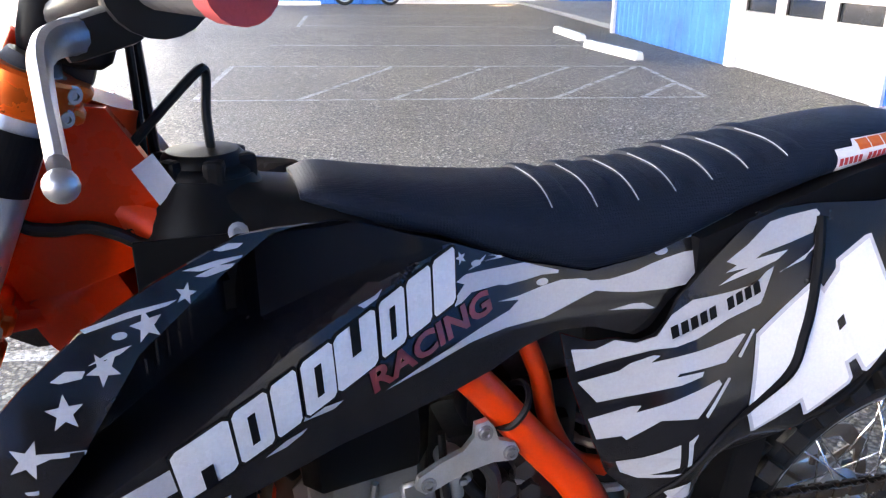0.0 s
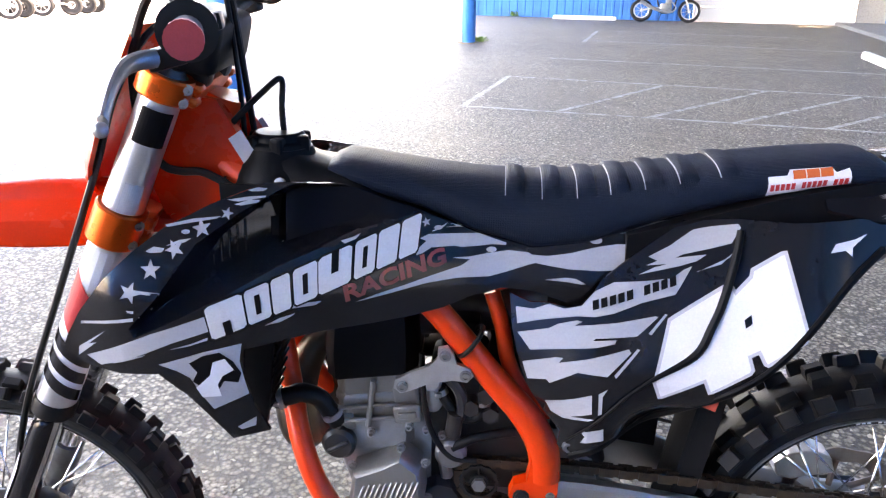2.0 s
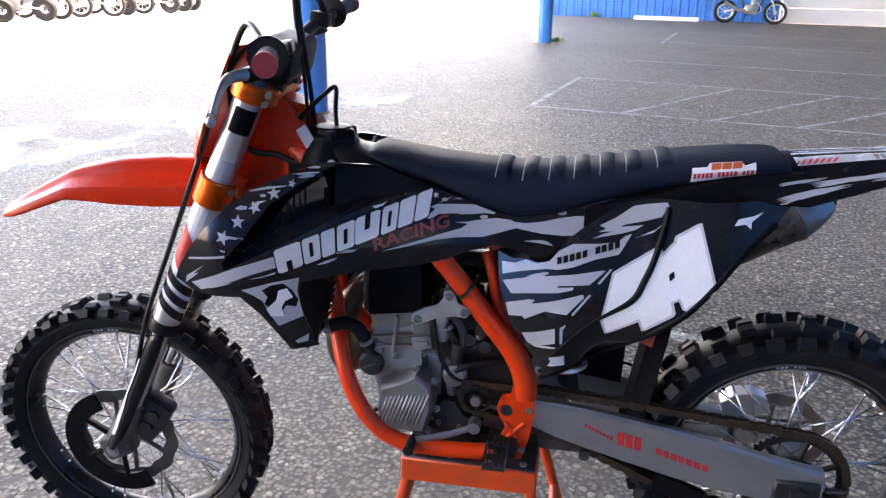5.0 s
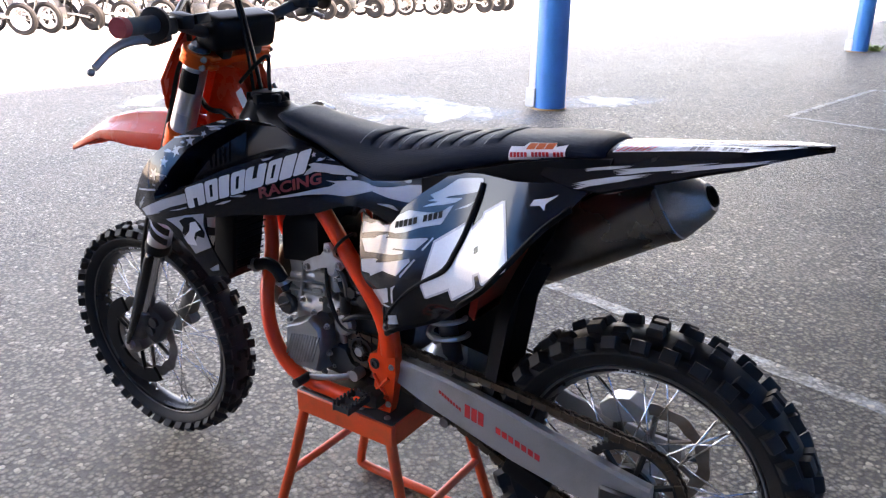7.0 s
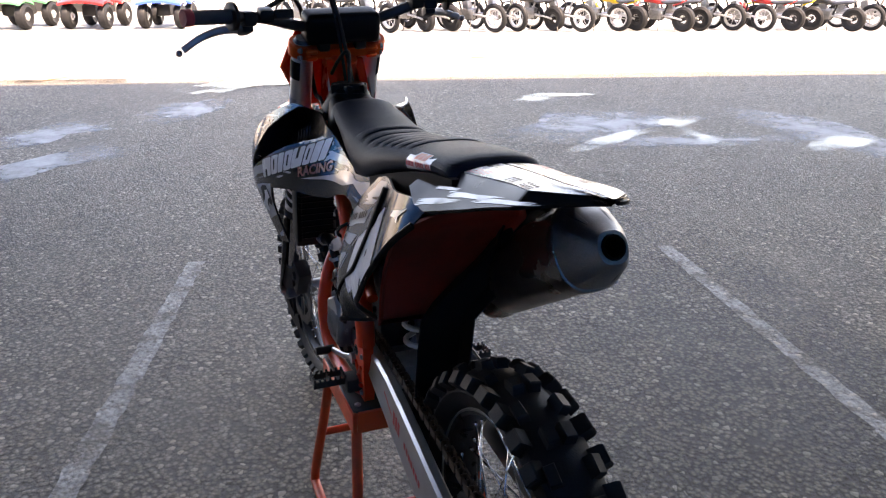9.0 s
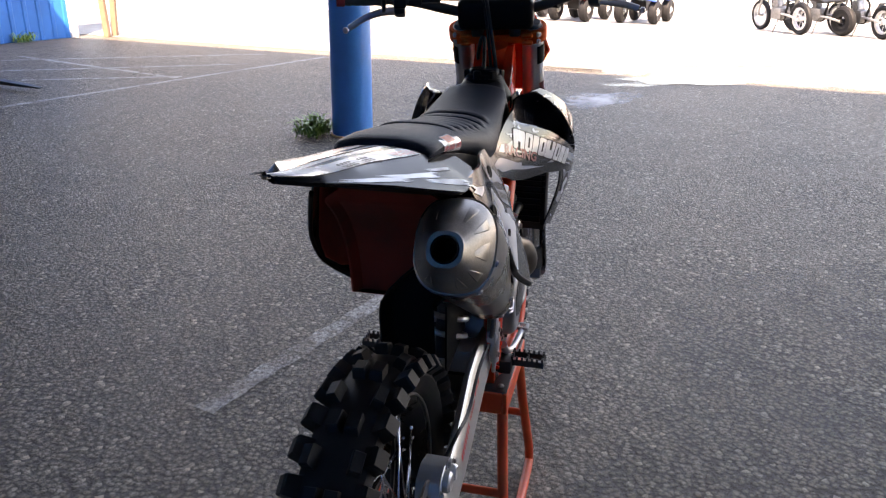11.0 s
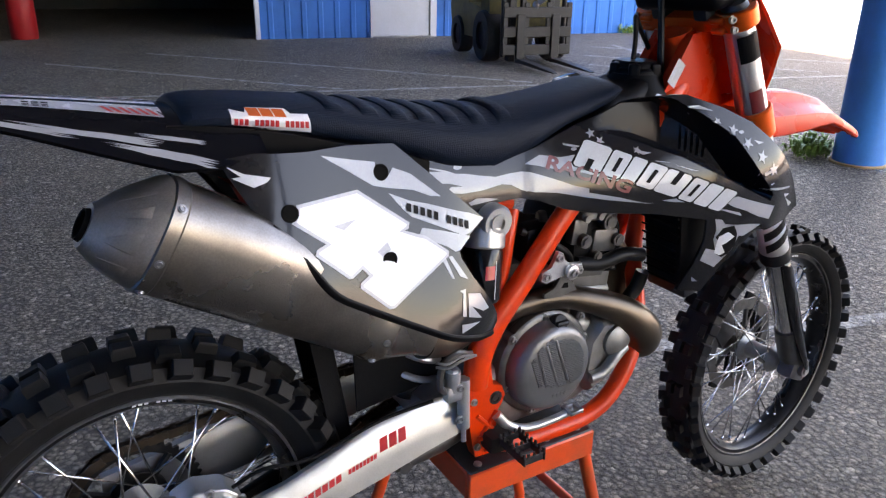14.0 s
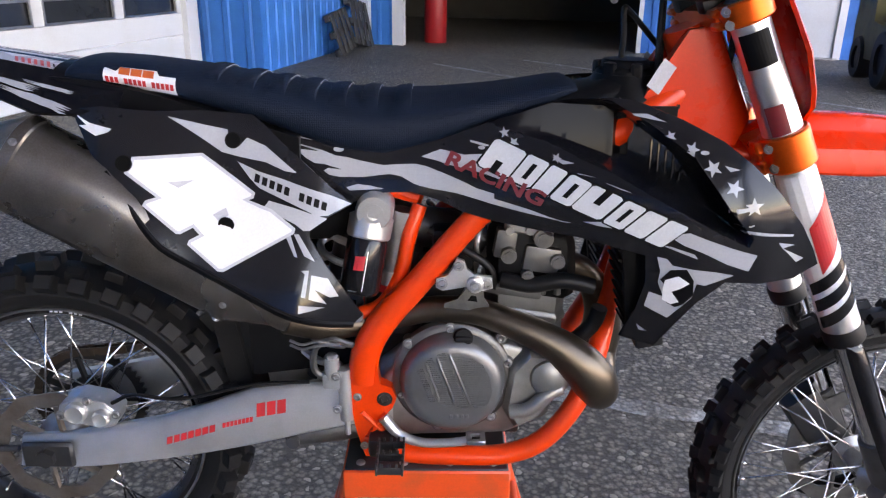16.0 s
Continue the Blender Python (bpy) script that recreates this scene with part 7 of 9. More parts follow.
# cables
for pts, r, label in (([(1.08, -0.16, 1.28), (1.16, -0.04, 1.28), (1.185, 0.075, 1.20), (1.225, 0.098, 1.08), (1.30, 0.108, 0.90), (1.375, 0.118, 0.72), (1.425, 0.11, 0.58), (1.45, 0.10, 0.50)], 0.0055, "brake hose down the fork"),
                      ([(1.058, -0.225, 1.322), (1.050, -0.15, 1.372), (1.036, -0.04, 1.420), (1.030, 0.024, 1.408), (1.029, 0.034, 1.350), (1.0265, 0.020, 1.285), (1.0235, 0.003, 1.198), (1.020, -0.013, 1.105), (1.012, -0.018, 1.03)], 0.0050, "throttle cable"),
                      ([(1.064, -0.22, 1.330), (1.058, -0.14, 1.384), (1.044, -0.03, 1.428), (1.037, 0.030, 1.412), (1.0345, 0.040, 1.350), (1.0315, 0.028, 1.285), (1.030, 0.014, 1.198), (1.031, 0.004, 1.105), (1.03, 0.0, 1.03)], 0.0040, "throttle cable"),
                      ([(1.02, 0.22, 1.30), (1.10, 0.12, 1.33), (1.16, 0.075, 1.24), (1.165, 0.066, 1.13), (1.140, 0.064, 1.084), (1.113, 0.064, 1.074), (1.083, 0.064, 1.074), (1.059, 0.064, 1.065), (1.041, 0.064, 1.054), (1.010, 0.064, 1.040)], 0.0065, "clutch hose")):
    part("cable", tube(B(), smooth_line(pts, 6), r, 8), M["hose"], bike, "black " + label)


# -- wheels --
def tyre(hub, c, R, rim, w, rows):
    bm = B()
    m = Matrix.Translation(c)
    h = R - rim
    prof = [(rim, -w * 0.30), (rim + h * 0.12, -w * 0.42), (rim + h * 0.40, -w * 0.50), (rim + h * 0.66, -w * 0.44), (rim + h * 0.80, -w * 0.26), (rim + h * 0.84, 0), (rim + h * 0.80, w * 0.26), (rim + h * 0.66, w * 0.44), (rim + h * 0.40, w * 0.50), (rim + h * 0.12, w * 0.42), (rim, w * 0.30)]
    lathe(bm, prof, 72, m, True)
    part("tyre", bm, M["rubber"], hub, "dusty black knobbly tyre")
    blocks = {}

    def knob(ang, lean, y0, size):
        """A tapered block standing on the carcass; lean is its tilt towards the shoulder. Alike blocks share a mesh."""
        if lean in blocks:
            ob = new("tread_block", blocks[lean])
            ob.parent = hub
            ob.matrix_basis = m @ Matrix.Rotation(ang, 4, "Y")
            return
        bm = B()
        n = Vector((0, math.sin(lean), math.cos(lean)))
        side = Vector((0, math.cos(lean), -math.sin(lean)))
        base = Vector((0, y0, rim + h * (0.80 - 0.22 * abs(lean))))
        lx, ly, lz = size
        rings = []
        for k, sh in ((-0.3, 1.12), (0.85, 1.0), (1.0, 0.88)):
            rings.append([(base + n * (k * lz) + Vector((1, 0, 0)) * (x * lx * sh) + side * (y * ly * sh)) for x, y in ((-0.5, -0.5), (0.5, -0.5), (0.5, 0.5), (-0.5, 0.5))])
        skin(bm, rings)
        ob = part("tread_block", bm, M["rubber"], hub, "", False)
        ob.matrix_basis = m @ Matrix.Rotation(ang, 4, "Y")
        blocks[lean] = ob.data

    step = 2 * math.pi / rows
    for i in range(rows):
        a = i * step
        pitch = step * R
        if i % 2 == 0:
            for s in (-1, 1):
                knob(a, s * 0.12, s * w * 0.115, (pitch * 0.50, w * 0.185, h * 0.27))
        else:
            for s in (-1, 1):
                knob(a, s * 0.42, s * w * 0.27, (pitch * 0.54, w * 0.165, h * 0.28))
        for s in (-1, 1):
            knob(a + 0.25 * step, s * 0.95, s * w * 0.425, (pitch * 0.50, w * 0.23, h * 0.32))


def wheel(name, c, R, rim_r, w, rows, hub_w, flange, label):
    m = Matrix.Translation(c)
    bm = B()
    lathe(bm, [(0.0, -hub_w), (0.018, -hub_w), (0.022, -hub_w * 0.95), (flange, -hub_w * 0.72), (flange + 0.004, -hub_w * 0.62), (0.024, -hub_w * 0.45), (0.021, 0), (0.024, hub_w * 0.45), (flange + 0.004, hub_w * 0.62), (flange, hub_w * 0.72), (0.022, hub_w * 0.95), (0.018, hub_w), (0.0, hub_w)], 32, m)
    hub = part(name, bm, M["hub"], bike, label)
    tyre(hub, c, R, rim_r + 0.004, w, rows)
    bm = B()
    rw = w * 0.30
    lathe(bm, [(rim_r + 0.008, -rw), (rim_r + 0.010, -rw + 0.004), (rim_r - 0.004, -rw + 0.006), (rim_r - 0.012, -rw * 0.4), (rim_r - 0.013, 0), (rim_r - 0.012, rw * 0.4), (rim_r - 0.004, rw - 0.006), (rim_r + 0.010, rw - 0.004), (rim_r + 0.008, rw), (rim_r - 0.008, rw), (rim_r - 0.020, rw * 0.5), (rim_r - 0.021, 0), (rim_r - 0.020, -rw * 0.5), (rim_r - 0.008, -rw)], 72, m, True)
    part("rim", bm, M["rim black"], hub, "black rim with a polished lip")
    for s in (-1, 1):
        bm = B()
        lathe(bm, [(rim_r + 0.0045, s * (rw + 0.002)), (rim_r + 0.0020, s * (rw + 0.0055)), (rim_r - 0.0010, s * (rw + 0.004)), (rim_r + 0.0010, s * (rw + 0.001))], 72, m, True)
        part("rim_lip", bm, M["steel" if name == "rear_wheel" else "engine dark"], hub, "bright rim edge")
        for k in range(7):
            if k == 3:
                continue
            bm = B()
            a = 1.35 + 0.035 * k
            q = [(rim_r - 0.0015 + dr, a + da) for dr, da in ((-0.0045, -0.012), (-0.0045, 0.012), (0.0045, 0.012), (0.0045, -0.012))]
            bm.faces.new([bm.verts.new(m @ Vector((r * math.cos(t), s * (rw + 0.001), r * math.sin(t)))) for r, t in q])
            part("rim_bar", bm, M["white film"], hub, "small white bar", False)
    meshes = []
    for s in (-1, 1):
        for dirn in (-1, 1):
            bm = B()
            a = dirn * 0.95
            p0 = Vector((flange * math.sin(a), s * hub_w * 0.66, flange * math.cos(a)))
            p1 = Vector(((rim_r - 0.018) * math.sin(dirn * 0.10), s * rw * 0.25, (rim_r - 0.018) * math.cos(dirn * 0.10)))
            rod(bm, p0, p1, 0.0019, 6)
            rod(bm, p1.lerp(p0, 0.055), p1, 0.0032, 6)
            bmesh.ops.recalc_face_normals(bm, faces=bm.faces)
            me = bpy.data.meshes.new("spoke")
            bm.to_mesh(me)
            bm.free()
            me.materials.append(M["chrome"])
            me.shade_smooth()
            meshes.append(me)
    for k in range(36):
        ob = new("spoke", meshes[(k % 2) * 2 + (k // 2) % 2])
        ob.parent = hub
        ob.matrix_basis = m @ Matrix.Rotation(2 * math.pi * k / 36, 4, "Y")
    return hub


fw = wheel("front_wheel", FA, 0.3384, 0.272, 0.088, 40, 0.062, 0.036, "front wheel with a dull alloy hub")
rw_ = wheel("rear_wheel", RA, 0.329, 0.245, 0.112, 34, 0.072, 0.044, "rear wheel with a dull alloy hub")


def disc(parent, c, r, y, n, material, label):
    """A wave-edged brake disc with slots."""
    bm = B()
    outer, inner = [], []
    N = 96
    for k in range(N):
        a = 2 * math.pi * k / N
        outer.append((r * (1 + 0.022 * math.sin(n * a)), a))
        inner.append((r * 0.76 * (1 + 0.03 * math.sin(n * a + 1)), a))
    rings = [[Vector((c.x + q * math.cos(a), yy, c.z + q * math.sin(a))) for q, a in ring] for yy, ring in ((y - 0.002, inner), (y - 0.002, outer), (y + 0.002, outer), (y + 0.002, inner))]
    skin(bm, rings + [rings[0]], True, False)
    bmesh.ops.remove_doubles(bm, verts=bm.verts, dist=1e-5)
    ob = part("brake_disc", bm, material, parent, label, False)
    for k in range(6):
        a = 2 * math.pi * k / 6 + 0.3
        bm = B()
        tube(bm, [Vector((c.x + q * math.cos(a + t), y, c.z + q * math.sin(a + t))) for q, t in ((0.035, -0.25), (r * 0.78, 0.1))], 0.006, 6)
        part("disc_arm", bm, material, parent)
    return ob


disc(fw, FA, 0.128, 0.062, 12, M["engine dark"], "wave-edged steel brake disc")
disc(rw_, RA, 0.110, -0.088, 10, M["rust disc"], "worn wave-edged brake disc")
# front disc guard and caliper
bm = B()
arc = [(0.138, -2.1 + 3.3 * k / 24) for k in range(25)] + [(0.092, 1.2 - 3.3 * k / 24) for k in range(25)]
skin(bm, [[(FA.x + r * math.cos(a), y, FA.z + r * math.sin(a)) for r, a in arc] for y in (0.084, 0.092)])
for a in (-1.6, -0.5, 0.6):
    tube(bm, [Vector((FA.x + r * math.cos(a), 0.088, FA.z + r * math.sin(a))) for r in (0.030, 0.100)], 0.006, 8)
part("disc_guard", bm, M["black matt"], bike, "black plastic front disc guard", False)
bm = B()
box(bm, (1.430, 0.076, 0.431), (0.075, 0.05, 0.11), tilt(0, -35), 0.014)
rod(bm, (1.415, 0.088, 0.446), (1.415, 0.110, 0.446), 0.016)
rod(bm, (1.435, 0.088, 0.416), (1.435, 0.110, 0.416), 0.016)
part("front_caliper", bm, M["dark cast"], bike)
bm = B()
skin(bm, [[(x, y, z) for x, z in ((0.020, 0.520), (0.030, 0.552), (0.062, 0.566), (0.104, 0.556), (0.128, 0.534), (0.120, 0.508), (0.090, 0.502), (0.070, 0.514))] for y in (-0.110, -0.106, -0.070, -0.066)])
bmesh.ops.bevel(bm, geom=list(bm.edges), offset=0.003, segments=1, affect="EDGES")
caliper = part("rear_caliper", bm, M["alloy"], bike, "silver rear brake caliper")
for x, z, r in ((0.058, 0.538, 0.019), (0.100, 0.528, 0.015)):
    bm = B()
    lathe(bm, [(0.0, 0.0), (r, 0.0), (r, 0.010), (r * 0.8, 0.014), (r * 0.45, 0.012), (0.0, 0.012)], 20, Matrix.Translation((x, -0.110, z)) @ tilt(180))
    part("piston_cap", bm, M["alloy"], caliper)
for x, z in ((0.028, 0.530), (0.124, 0.532), (0.078, 0.558)):
    part("bolt", bolt(B(), (x, -0.110, z), (0, -1, 0), 0.006, 0.006), M["steel"], caliper)
part("brake_line", tube(B(), smooth_line([(0.115, -0.10, 0.548), (0.16, -0.112, 0.572), (0.24, -0.114, 0.566), (0.36, -0.110, 0.592), (0.46, -0.112, 0.600)], 5), 0.0035, 6), M["hose"], caliper, "black brake line")

FRONT_END = ("fork_tube", "fork_slider", "axle_lug", "axle_nut", "fork_guard", "upper_triple_clamp", "lower_triple_clamp", "bar_mount", "handlebar", "front_plate", "front_fender", "front_wheel", "disc_guard", "front_caliper")
for ob in bike.children:
    if ob.name.split(".")[0] in FRONT_END:
        ob.matrix_basis = STEER @ ob.matrix_basis

# -- swingarm, chain, sprockets --
ARM_LEFT = [(0.60, 0.590, 0.535), (0.545, 0.588, 0.533), (0.48, 0.584, 0.508), (0.42, 0.579, 0.491), (0.33, 0.568, 0.469), (0.24, 0.556, 0.449), (0.16, 0.541, 0.437), (0.09, 0.526, 0.427), (0.0, 0.508, 0.424), (-0.05, 0.500, 0.428)]
ARM_RIGHT = [(0.60, 0.590, 0.515), (0.53, 0.588, 0.510), (0.45, 0.584, 0.492), (0.36, 0.574, 0.470), (0.28, 0.545, 0.455), (0.20, 0.520, 0.443), (0.10, 0.500, 0.430), (0.03, 0.486, 0.425), (-0.05, 0.482, 0.428)]
for s in (1, -1):
    bm = B()
    rings = []
    lean = 0.004 if s > 0 else 0.0105   # how far the outer face leans in towards its top
    ARM = ARM_LEFT if s > 0 else ARM_RIGHT
    for x, z1, z0 in ARM:
        y = s * (0.088 + 0.012 * ease(0.5 - x, 0, 0.4))
        rings.append([(x, y + s * dy, z) for dy, z in ((-0.014, z0 + 0.006), (-0.010, z0), (0.012, z0), (0.0165 + lean * 0.32, z0 + 0.006), (0.0150, z0 + 0.30 * (z1 - z0)), (0.0150 - lean, z1 - 0.006), (0.009 - lean, z1), (-0.010, z1), (-0.014, z1 - 0.006))])
    skin(bm, rings)
    arm = part("swingarm", bm, M["swingarm"], bike, "scratched silver swingarm with red print")

    def arm_y(x, z):
        z1, z0 = (float(np.interp(x, [q[0] for q in ARM][::-1], [q[k] for q in ARM][::-1])) for k in (1, 2))
        return s * (0.0888 + 0.012 * ease(0.5 - x, 0, 0.4) + float(np.interp(z, [z0 + 0.006, z0 + 0.30 * (z1 - z0), z1 - 0.006], [0.0165 + lean * 0.32, 0.0150, 0.0150 - lean])))

    def bars(rows, h):
        for x0, x1, z0, z1 in rows:
            bm = B()
            bm.faces.new([bm.verts.new((x, arm_y(x, z), z)) for x, z in ((x0, z0), (x1, z1), (x1 + 0.001, z1 + h), (x0 + 0.001, z0 + h))])
            part("print_bar", bm, M["bright red film"], arm, "red printed bar", False)

    if s > 0:
        bars([(0.424 - 0.0075 * k, 0.418 - 0.0075 * k, 0.543 - 0.0032 * k, 0.541 - 0.0032 * k) for k in range(8)], 0.008)
        bars([(0.356 - 0.017 * k, 0.342 - 0.017 * k, 0.511 - 0.0028 * k, 0.509 - 0.0028 * k) for k in range(3)], 0.030)
        bars([(0.278 - 0.0155 * k, 0.266 - 0.0155 * k, 0.502 - 0.0040 * k, 0.499 - 0.0040 * k) for k in range(7)], 0.014)
    else:
        bars([(0.303 + 0.0068 * k, 0.3085 + 0.0068 * k, 0.504 + 0.0016 * k, 0.505 + 0.0016 * k) for k in range(8)], 0.009)
        bars([(0.363 + 0.018 * k, 0.378 + 0.018 * k, 0.524 + 0.003 * k, 0.527 + 0.003 * k) for k in range(3)], 0.025)
        bars([(0.205 + 0.0125 * k, 0.215 + 0.0125 * k, 0.473 + 0.0036 * k, 0.476 + 0.0036 * k) for k in range(7)], 0.013)
    bm = B()
    box(bm, (0.0, s * 0.118, 0.455), (0.09, 0.012, 0.05), None, 0.005, 1)
    rod(bm, (0, s * 0.118, 0.455), (0, s * 0.136, 0.455), 0.017, 6)
    rod(bm, (-0.06, s * 0.10, 0.455), (-0.095, s * 0.10, 0.455), 0.006, 8)
    part("chain_adjuster", bm, M["dark cast"], bike)
bm = B()
box(bm, (0.50, 0, 0.548), (0.08, 0.16, 0.06), None, 0.015)
part("swingarm_bridge", bm, M["alloy"], bike)


def sprocket(name, c, r, teeth, y, material, label, holes=7):
    bm = B()
    outer = []
    N = teeth * 4
    for k in range(N):
        a = 2 * math.pi * k / N
        outer.append((r * (1 + (0.035 if k % 4 in (1, 2) else -0.02) * min(1, 0.1 / r)), a))
    inner = [(r * 0.84, a) for _, a in outer]
    rings = [[Vector((c[0] + q * math.cos(a), yy, c[1] + q * math.sin(a))) for q, a in ring] for yy, ring in ((y - 0.0025, inner), (y - 0.0025, outer), (y + 0.0025, outer), (y + 0.0025, inner))]
    skin(bm, rings + [rings[0]], True, False)
    bmesh.ops.remove_doubles(bm, verts=bm.verts, dist=1e-5)
    ring_ = part(name, bm, material, bike, label, False)
    bm = B()
    lathe(bm, [(0.0, -0.004), (r * 0.48, -0.004), (r * 0.48, 0.004), (0.0, 0.004)], 28, Matrix.Translation((c[0], y, c[1])))
    part("sprocket_centre", bm, material, ring_, "", False)
    for k in range(holes):
        a = 2 * math.pi * k / holes
        bm = B()
        tube(bm, [Vector((c[0] + q * math.cos(a), y, c[1] + q * math.sin(a))) for q in (r * 0.42, r * 0.88)], r * 0.065, 6)
        part("sprocket_spoke", bm, material, ring_)
    return ring_


sprocket("rear_sprocket", (0.0, 0.455), 0.104, 48, 0.070, M["grime"], "dark spoked rear sprocket")
sprocket("front_sprocket", (0.655, 0.568), 0.032, 13, 0.082, M["grime"], "small countershaft sprocket", 4)
# chain: links along the loop
loop = []
C0, R0, C1, R1 = Vector((0.655, 0.568)), 0.034, Vector((0.0, 0.455)), 0.105
top_line = [C0 + Vector((0.0, R0)), Vector((0.50, 0.600)), Vector((0.30, 0.587)), C1 + Vector((0.0, R1))]
for p, q in zip(top_line, top_line[1:]):
    loop += [p.lerp(q, k / 20) for k in range(20)]
loop += [C1 + R1 * Vector((math.sin(-a), math.cos(a))) for a in np.linspace(0, math.pi, 24).tolist()][:-1]
bot_line = [C1 + Vector((0.0, -R1)), Vector((0.25, 0.395)), Vector((0.45, 0.485)), C0 + Vector((0.0, -R0))]
for p, q in zip(bot_line, bot_line[1:]):
    loop += [p.lerp(q, k / 20) for k in range(20)]
loop += [C0 + R0 * Vector((math.sin(a), -math.cos(a))) for a in np.linspace(0, math.pi, 10).tolist()]
total, places, run = sum((b - a).length for a, b in zip(loop, loop[1:])), [], 0.0
n_links = int(total / 0.0158)
want = [total * k / n_links for k in range(n_links)]
for a, b in zip(loop, loop[1:]):
    l = (b - a).length
    while len(places) < len(want) and want[len(places)] <= run + l and l > 0:
        places.append((a.lerp(b, (want[len(places)] - run) / l), math.atan2(b.y - a.y, b.x - a.x)))
    run += l
bm = B()
for k, (q, a) in enumerate(places):
    m = tilt(0, -math.degrees(a))
    for s in (-1, 1):
        box(bm, (q.x, 0.070 + s * (0.0085 if k % 2 else 0.0055), q.y), (0.0235, 0.0026, 0.0160 if k % 2 else 0.0145), m)
    rod(bm, (q.x, 0.0625, q.y), (q.x, 0.0775, q.y), 0.0042, 6)
part("chain", bm, M["chain"], bike, "rusty drive chain", False)
bm = B()
box(bm, (0.22, 0.072, 0.395), (0.11, 0.022, 0.045), tilt(0, -20), 0.008)
part("chain_guide", bm, M["black matt"], bike)

# -- engine --
bm = B()
prof = [(0.560, 0.520), (0.590, 0.478), (0.70, 0.482), (0.80, 0.486), (0.872, 0.520), (0.892, 0.580), (0.875, 0.650), (0.80, 0.675), (0.70, 0.665), (0.62, 0.640), (0.575, 0.600)]
skin(bm, [[(0.725 + (x - 0.725) * k, y, 0.58 + (z - 0.58) * k) for x, z in prof] for y, k in ((-0.098, 0.86), (-0.090, 0.97), (-0.06, 1.0), (0.045, 1.0), (0.060, 0.94))])
bmesh.ops.bevel(bm, geom=[e for e in bm.edges], offset=0.004, segments=1, affect="EDGES")
eng = part("engine_case", bm, M["cast"], bike, "grey cast engine case with oil grime")
E3 = tilt(0, 8)
bm = B()
skin(bm, [[Vector((0.826, 0, z)) + E3 @ Vector((x * k, y * k, 0)) for x, y in ((-0.068, -0.05), (-0.05, -0.075), (0.05, -0.075), (0.068, -0.05), (0.068, 0.05), (0.05, 0.075), (-0.05, 0.075), (-0.068, 0.05))] for z, k in ((0.62, 1.02), (0.64, 1.02), (0.645, 0.97), (0.70, 0.97), (0.705, 1.02), (0.715, 1.02), (0.72, 0.97), (0.752, 1.0))])
box(bm, (0.775, 0.070, 0.712), (0.04, 0.02, 0.05), E3, 0.004, 1)
box(bm, (0.87, 0.072, 0.665), (0.02, 0.012, 0.03), E3, 0.004, 1)
part("cylinder", bm, M["cast"], bike, "grey cast cylinder")
bm = B()
skin(bm, [[Vector((0.832, 0, z)) + E3 @ Vector((x * k, y * k, 0)) for x, y in ((-0.072, -0.055), (-0.055, -0.078), (0.055, -0.078), (0.072, -0.055), (0.072, 0.055), (0.055, 0.078), (-0.055, 0.078), (-0.072, 0.055))] for z, k in ((0.750, 0.98), (0.755, 1.03), (0.80, 1.05), (0.845, 1.0), (0.875, 0.85), (0.885, 0.7))])
part("cylinder_head", bm, M["black matt"], bike, "black cylinder head and valve cover")
# added dark blocks that fill the shaded gaps behind the cylinder
bm = B()
box(bm, (0.655, 0.02, 0.66), (0.17, 0.09, 0.24), None, 0.02)
box(bm, (0.60, -0.01, 0.74), (0.10, 0.10, 0.16), None, 0.02)
part("dark_filler", bm, M["grime"], bike, "dark blocks added behind the cylinder for its shaded gaps")
# left: ignition cover with ribs
bm = B()
cov = [(0.750, 0.607), (0.780, 0.632), (0.809, 0.614), (0.857, 0.593), (0.864, 0.544), (0.858, 0.510), (0.834, 0.490), (0.761, 0.494), (0.744, 0.553)]
skin(bm, [[(0.803 + (x - 0.803) * k, y, 0.556 + (z - 0.556) * k) for x, z in cov] for y, k in ((0.070, 1.05), (0.106, 1.03), (0.116, 0.98), (0.121, 0.90))])
part("ignition_cover", bm, M["cast"], eng, "ribbed grey ignition cover")
for k in range(11):
    bm = B()
    box(bm, (0.764 + 0.0088 * k, 0.1205, 0.552 - 0.0012 * k), (0.0040, 0.005, 0.084 - 0.0012 * abs(k - 4)), tilt(0, -20), 0.0012, 1)
    part("cover_rib", bm, M["cast"], eng)
for x, z in ((0.862, 0.600), (0.782, 0.638), (0.742, 0.612), (0.738, 0.545), (0.755, 0.490), (0.870, 0.530)):
    part("bolt", bolt(B(), (x, 0.098, z), (0, 1, 0), 0.006, 0.008), M["steel"], eng)
bm = B()
lathe(bm, [(0.0, 0.0), (0.028, 0.0), (0.028, 0.012), (0.022, 0.018), (0.0, 0.018)], 24, Matrix.Translation((0.885, 0.075, 0.63)))
box(bm, (0.885, 0.095, 0.63), (0.04, 0.006, 0.008), tilt(0, 30), 0.002, 1)
part("oil_filter_cap", bm, M["dark cast"], eng)
bm = B()
lathe(bm, [(0.0, 0), (0.012, 0), (0.012, 0.008), (0.0, 0.008)], 6, Matrix.Translation((0.655, 0.086, 0.568)))
part("sprocket_nut", bm, M["steel"], eng)
bm = B()
lathe(bm, [(0.0, 0.0), (0.026, 0.0), (0.026, 0.016), (0.020, 0.022), (0.0, 0.022)], 22, Matrix.Translation((0.702, 0.072, 0.622)))
box(bm, (0.712, 0.080, 0.600), (0.020, 0.016, 0.06), tilt(0, 10), 0.005, 1)
part("slave_cylinder", bm, M["cast"], eng, "small cast clutch slave cylinder")
bm = B()
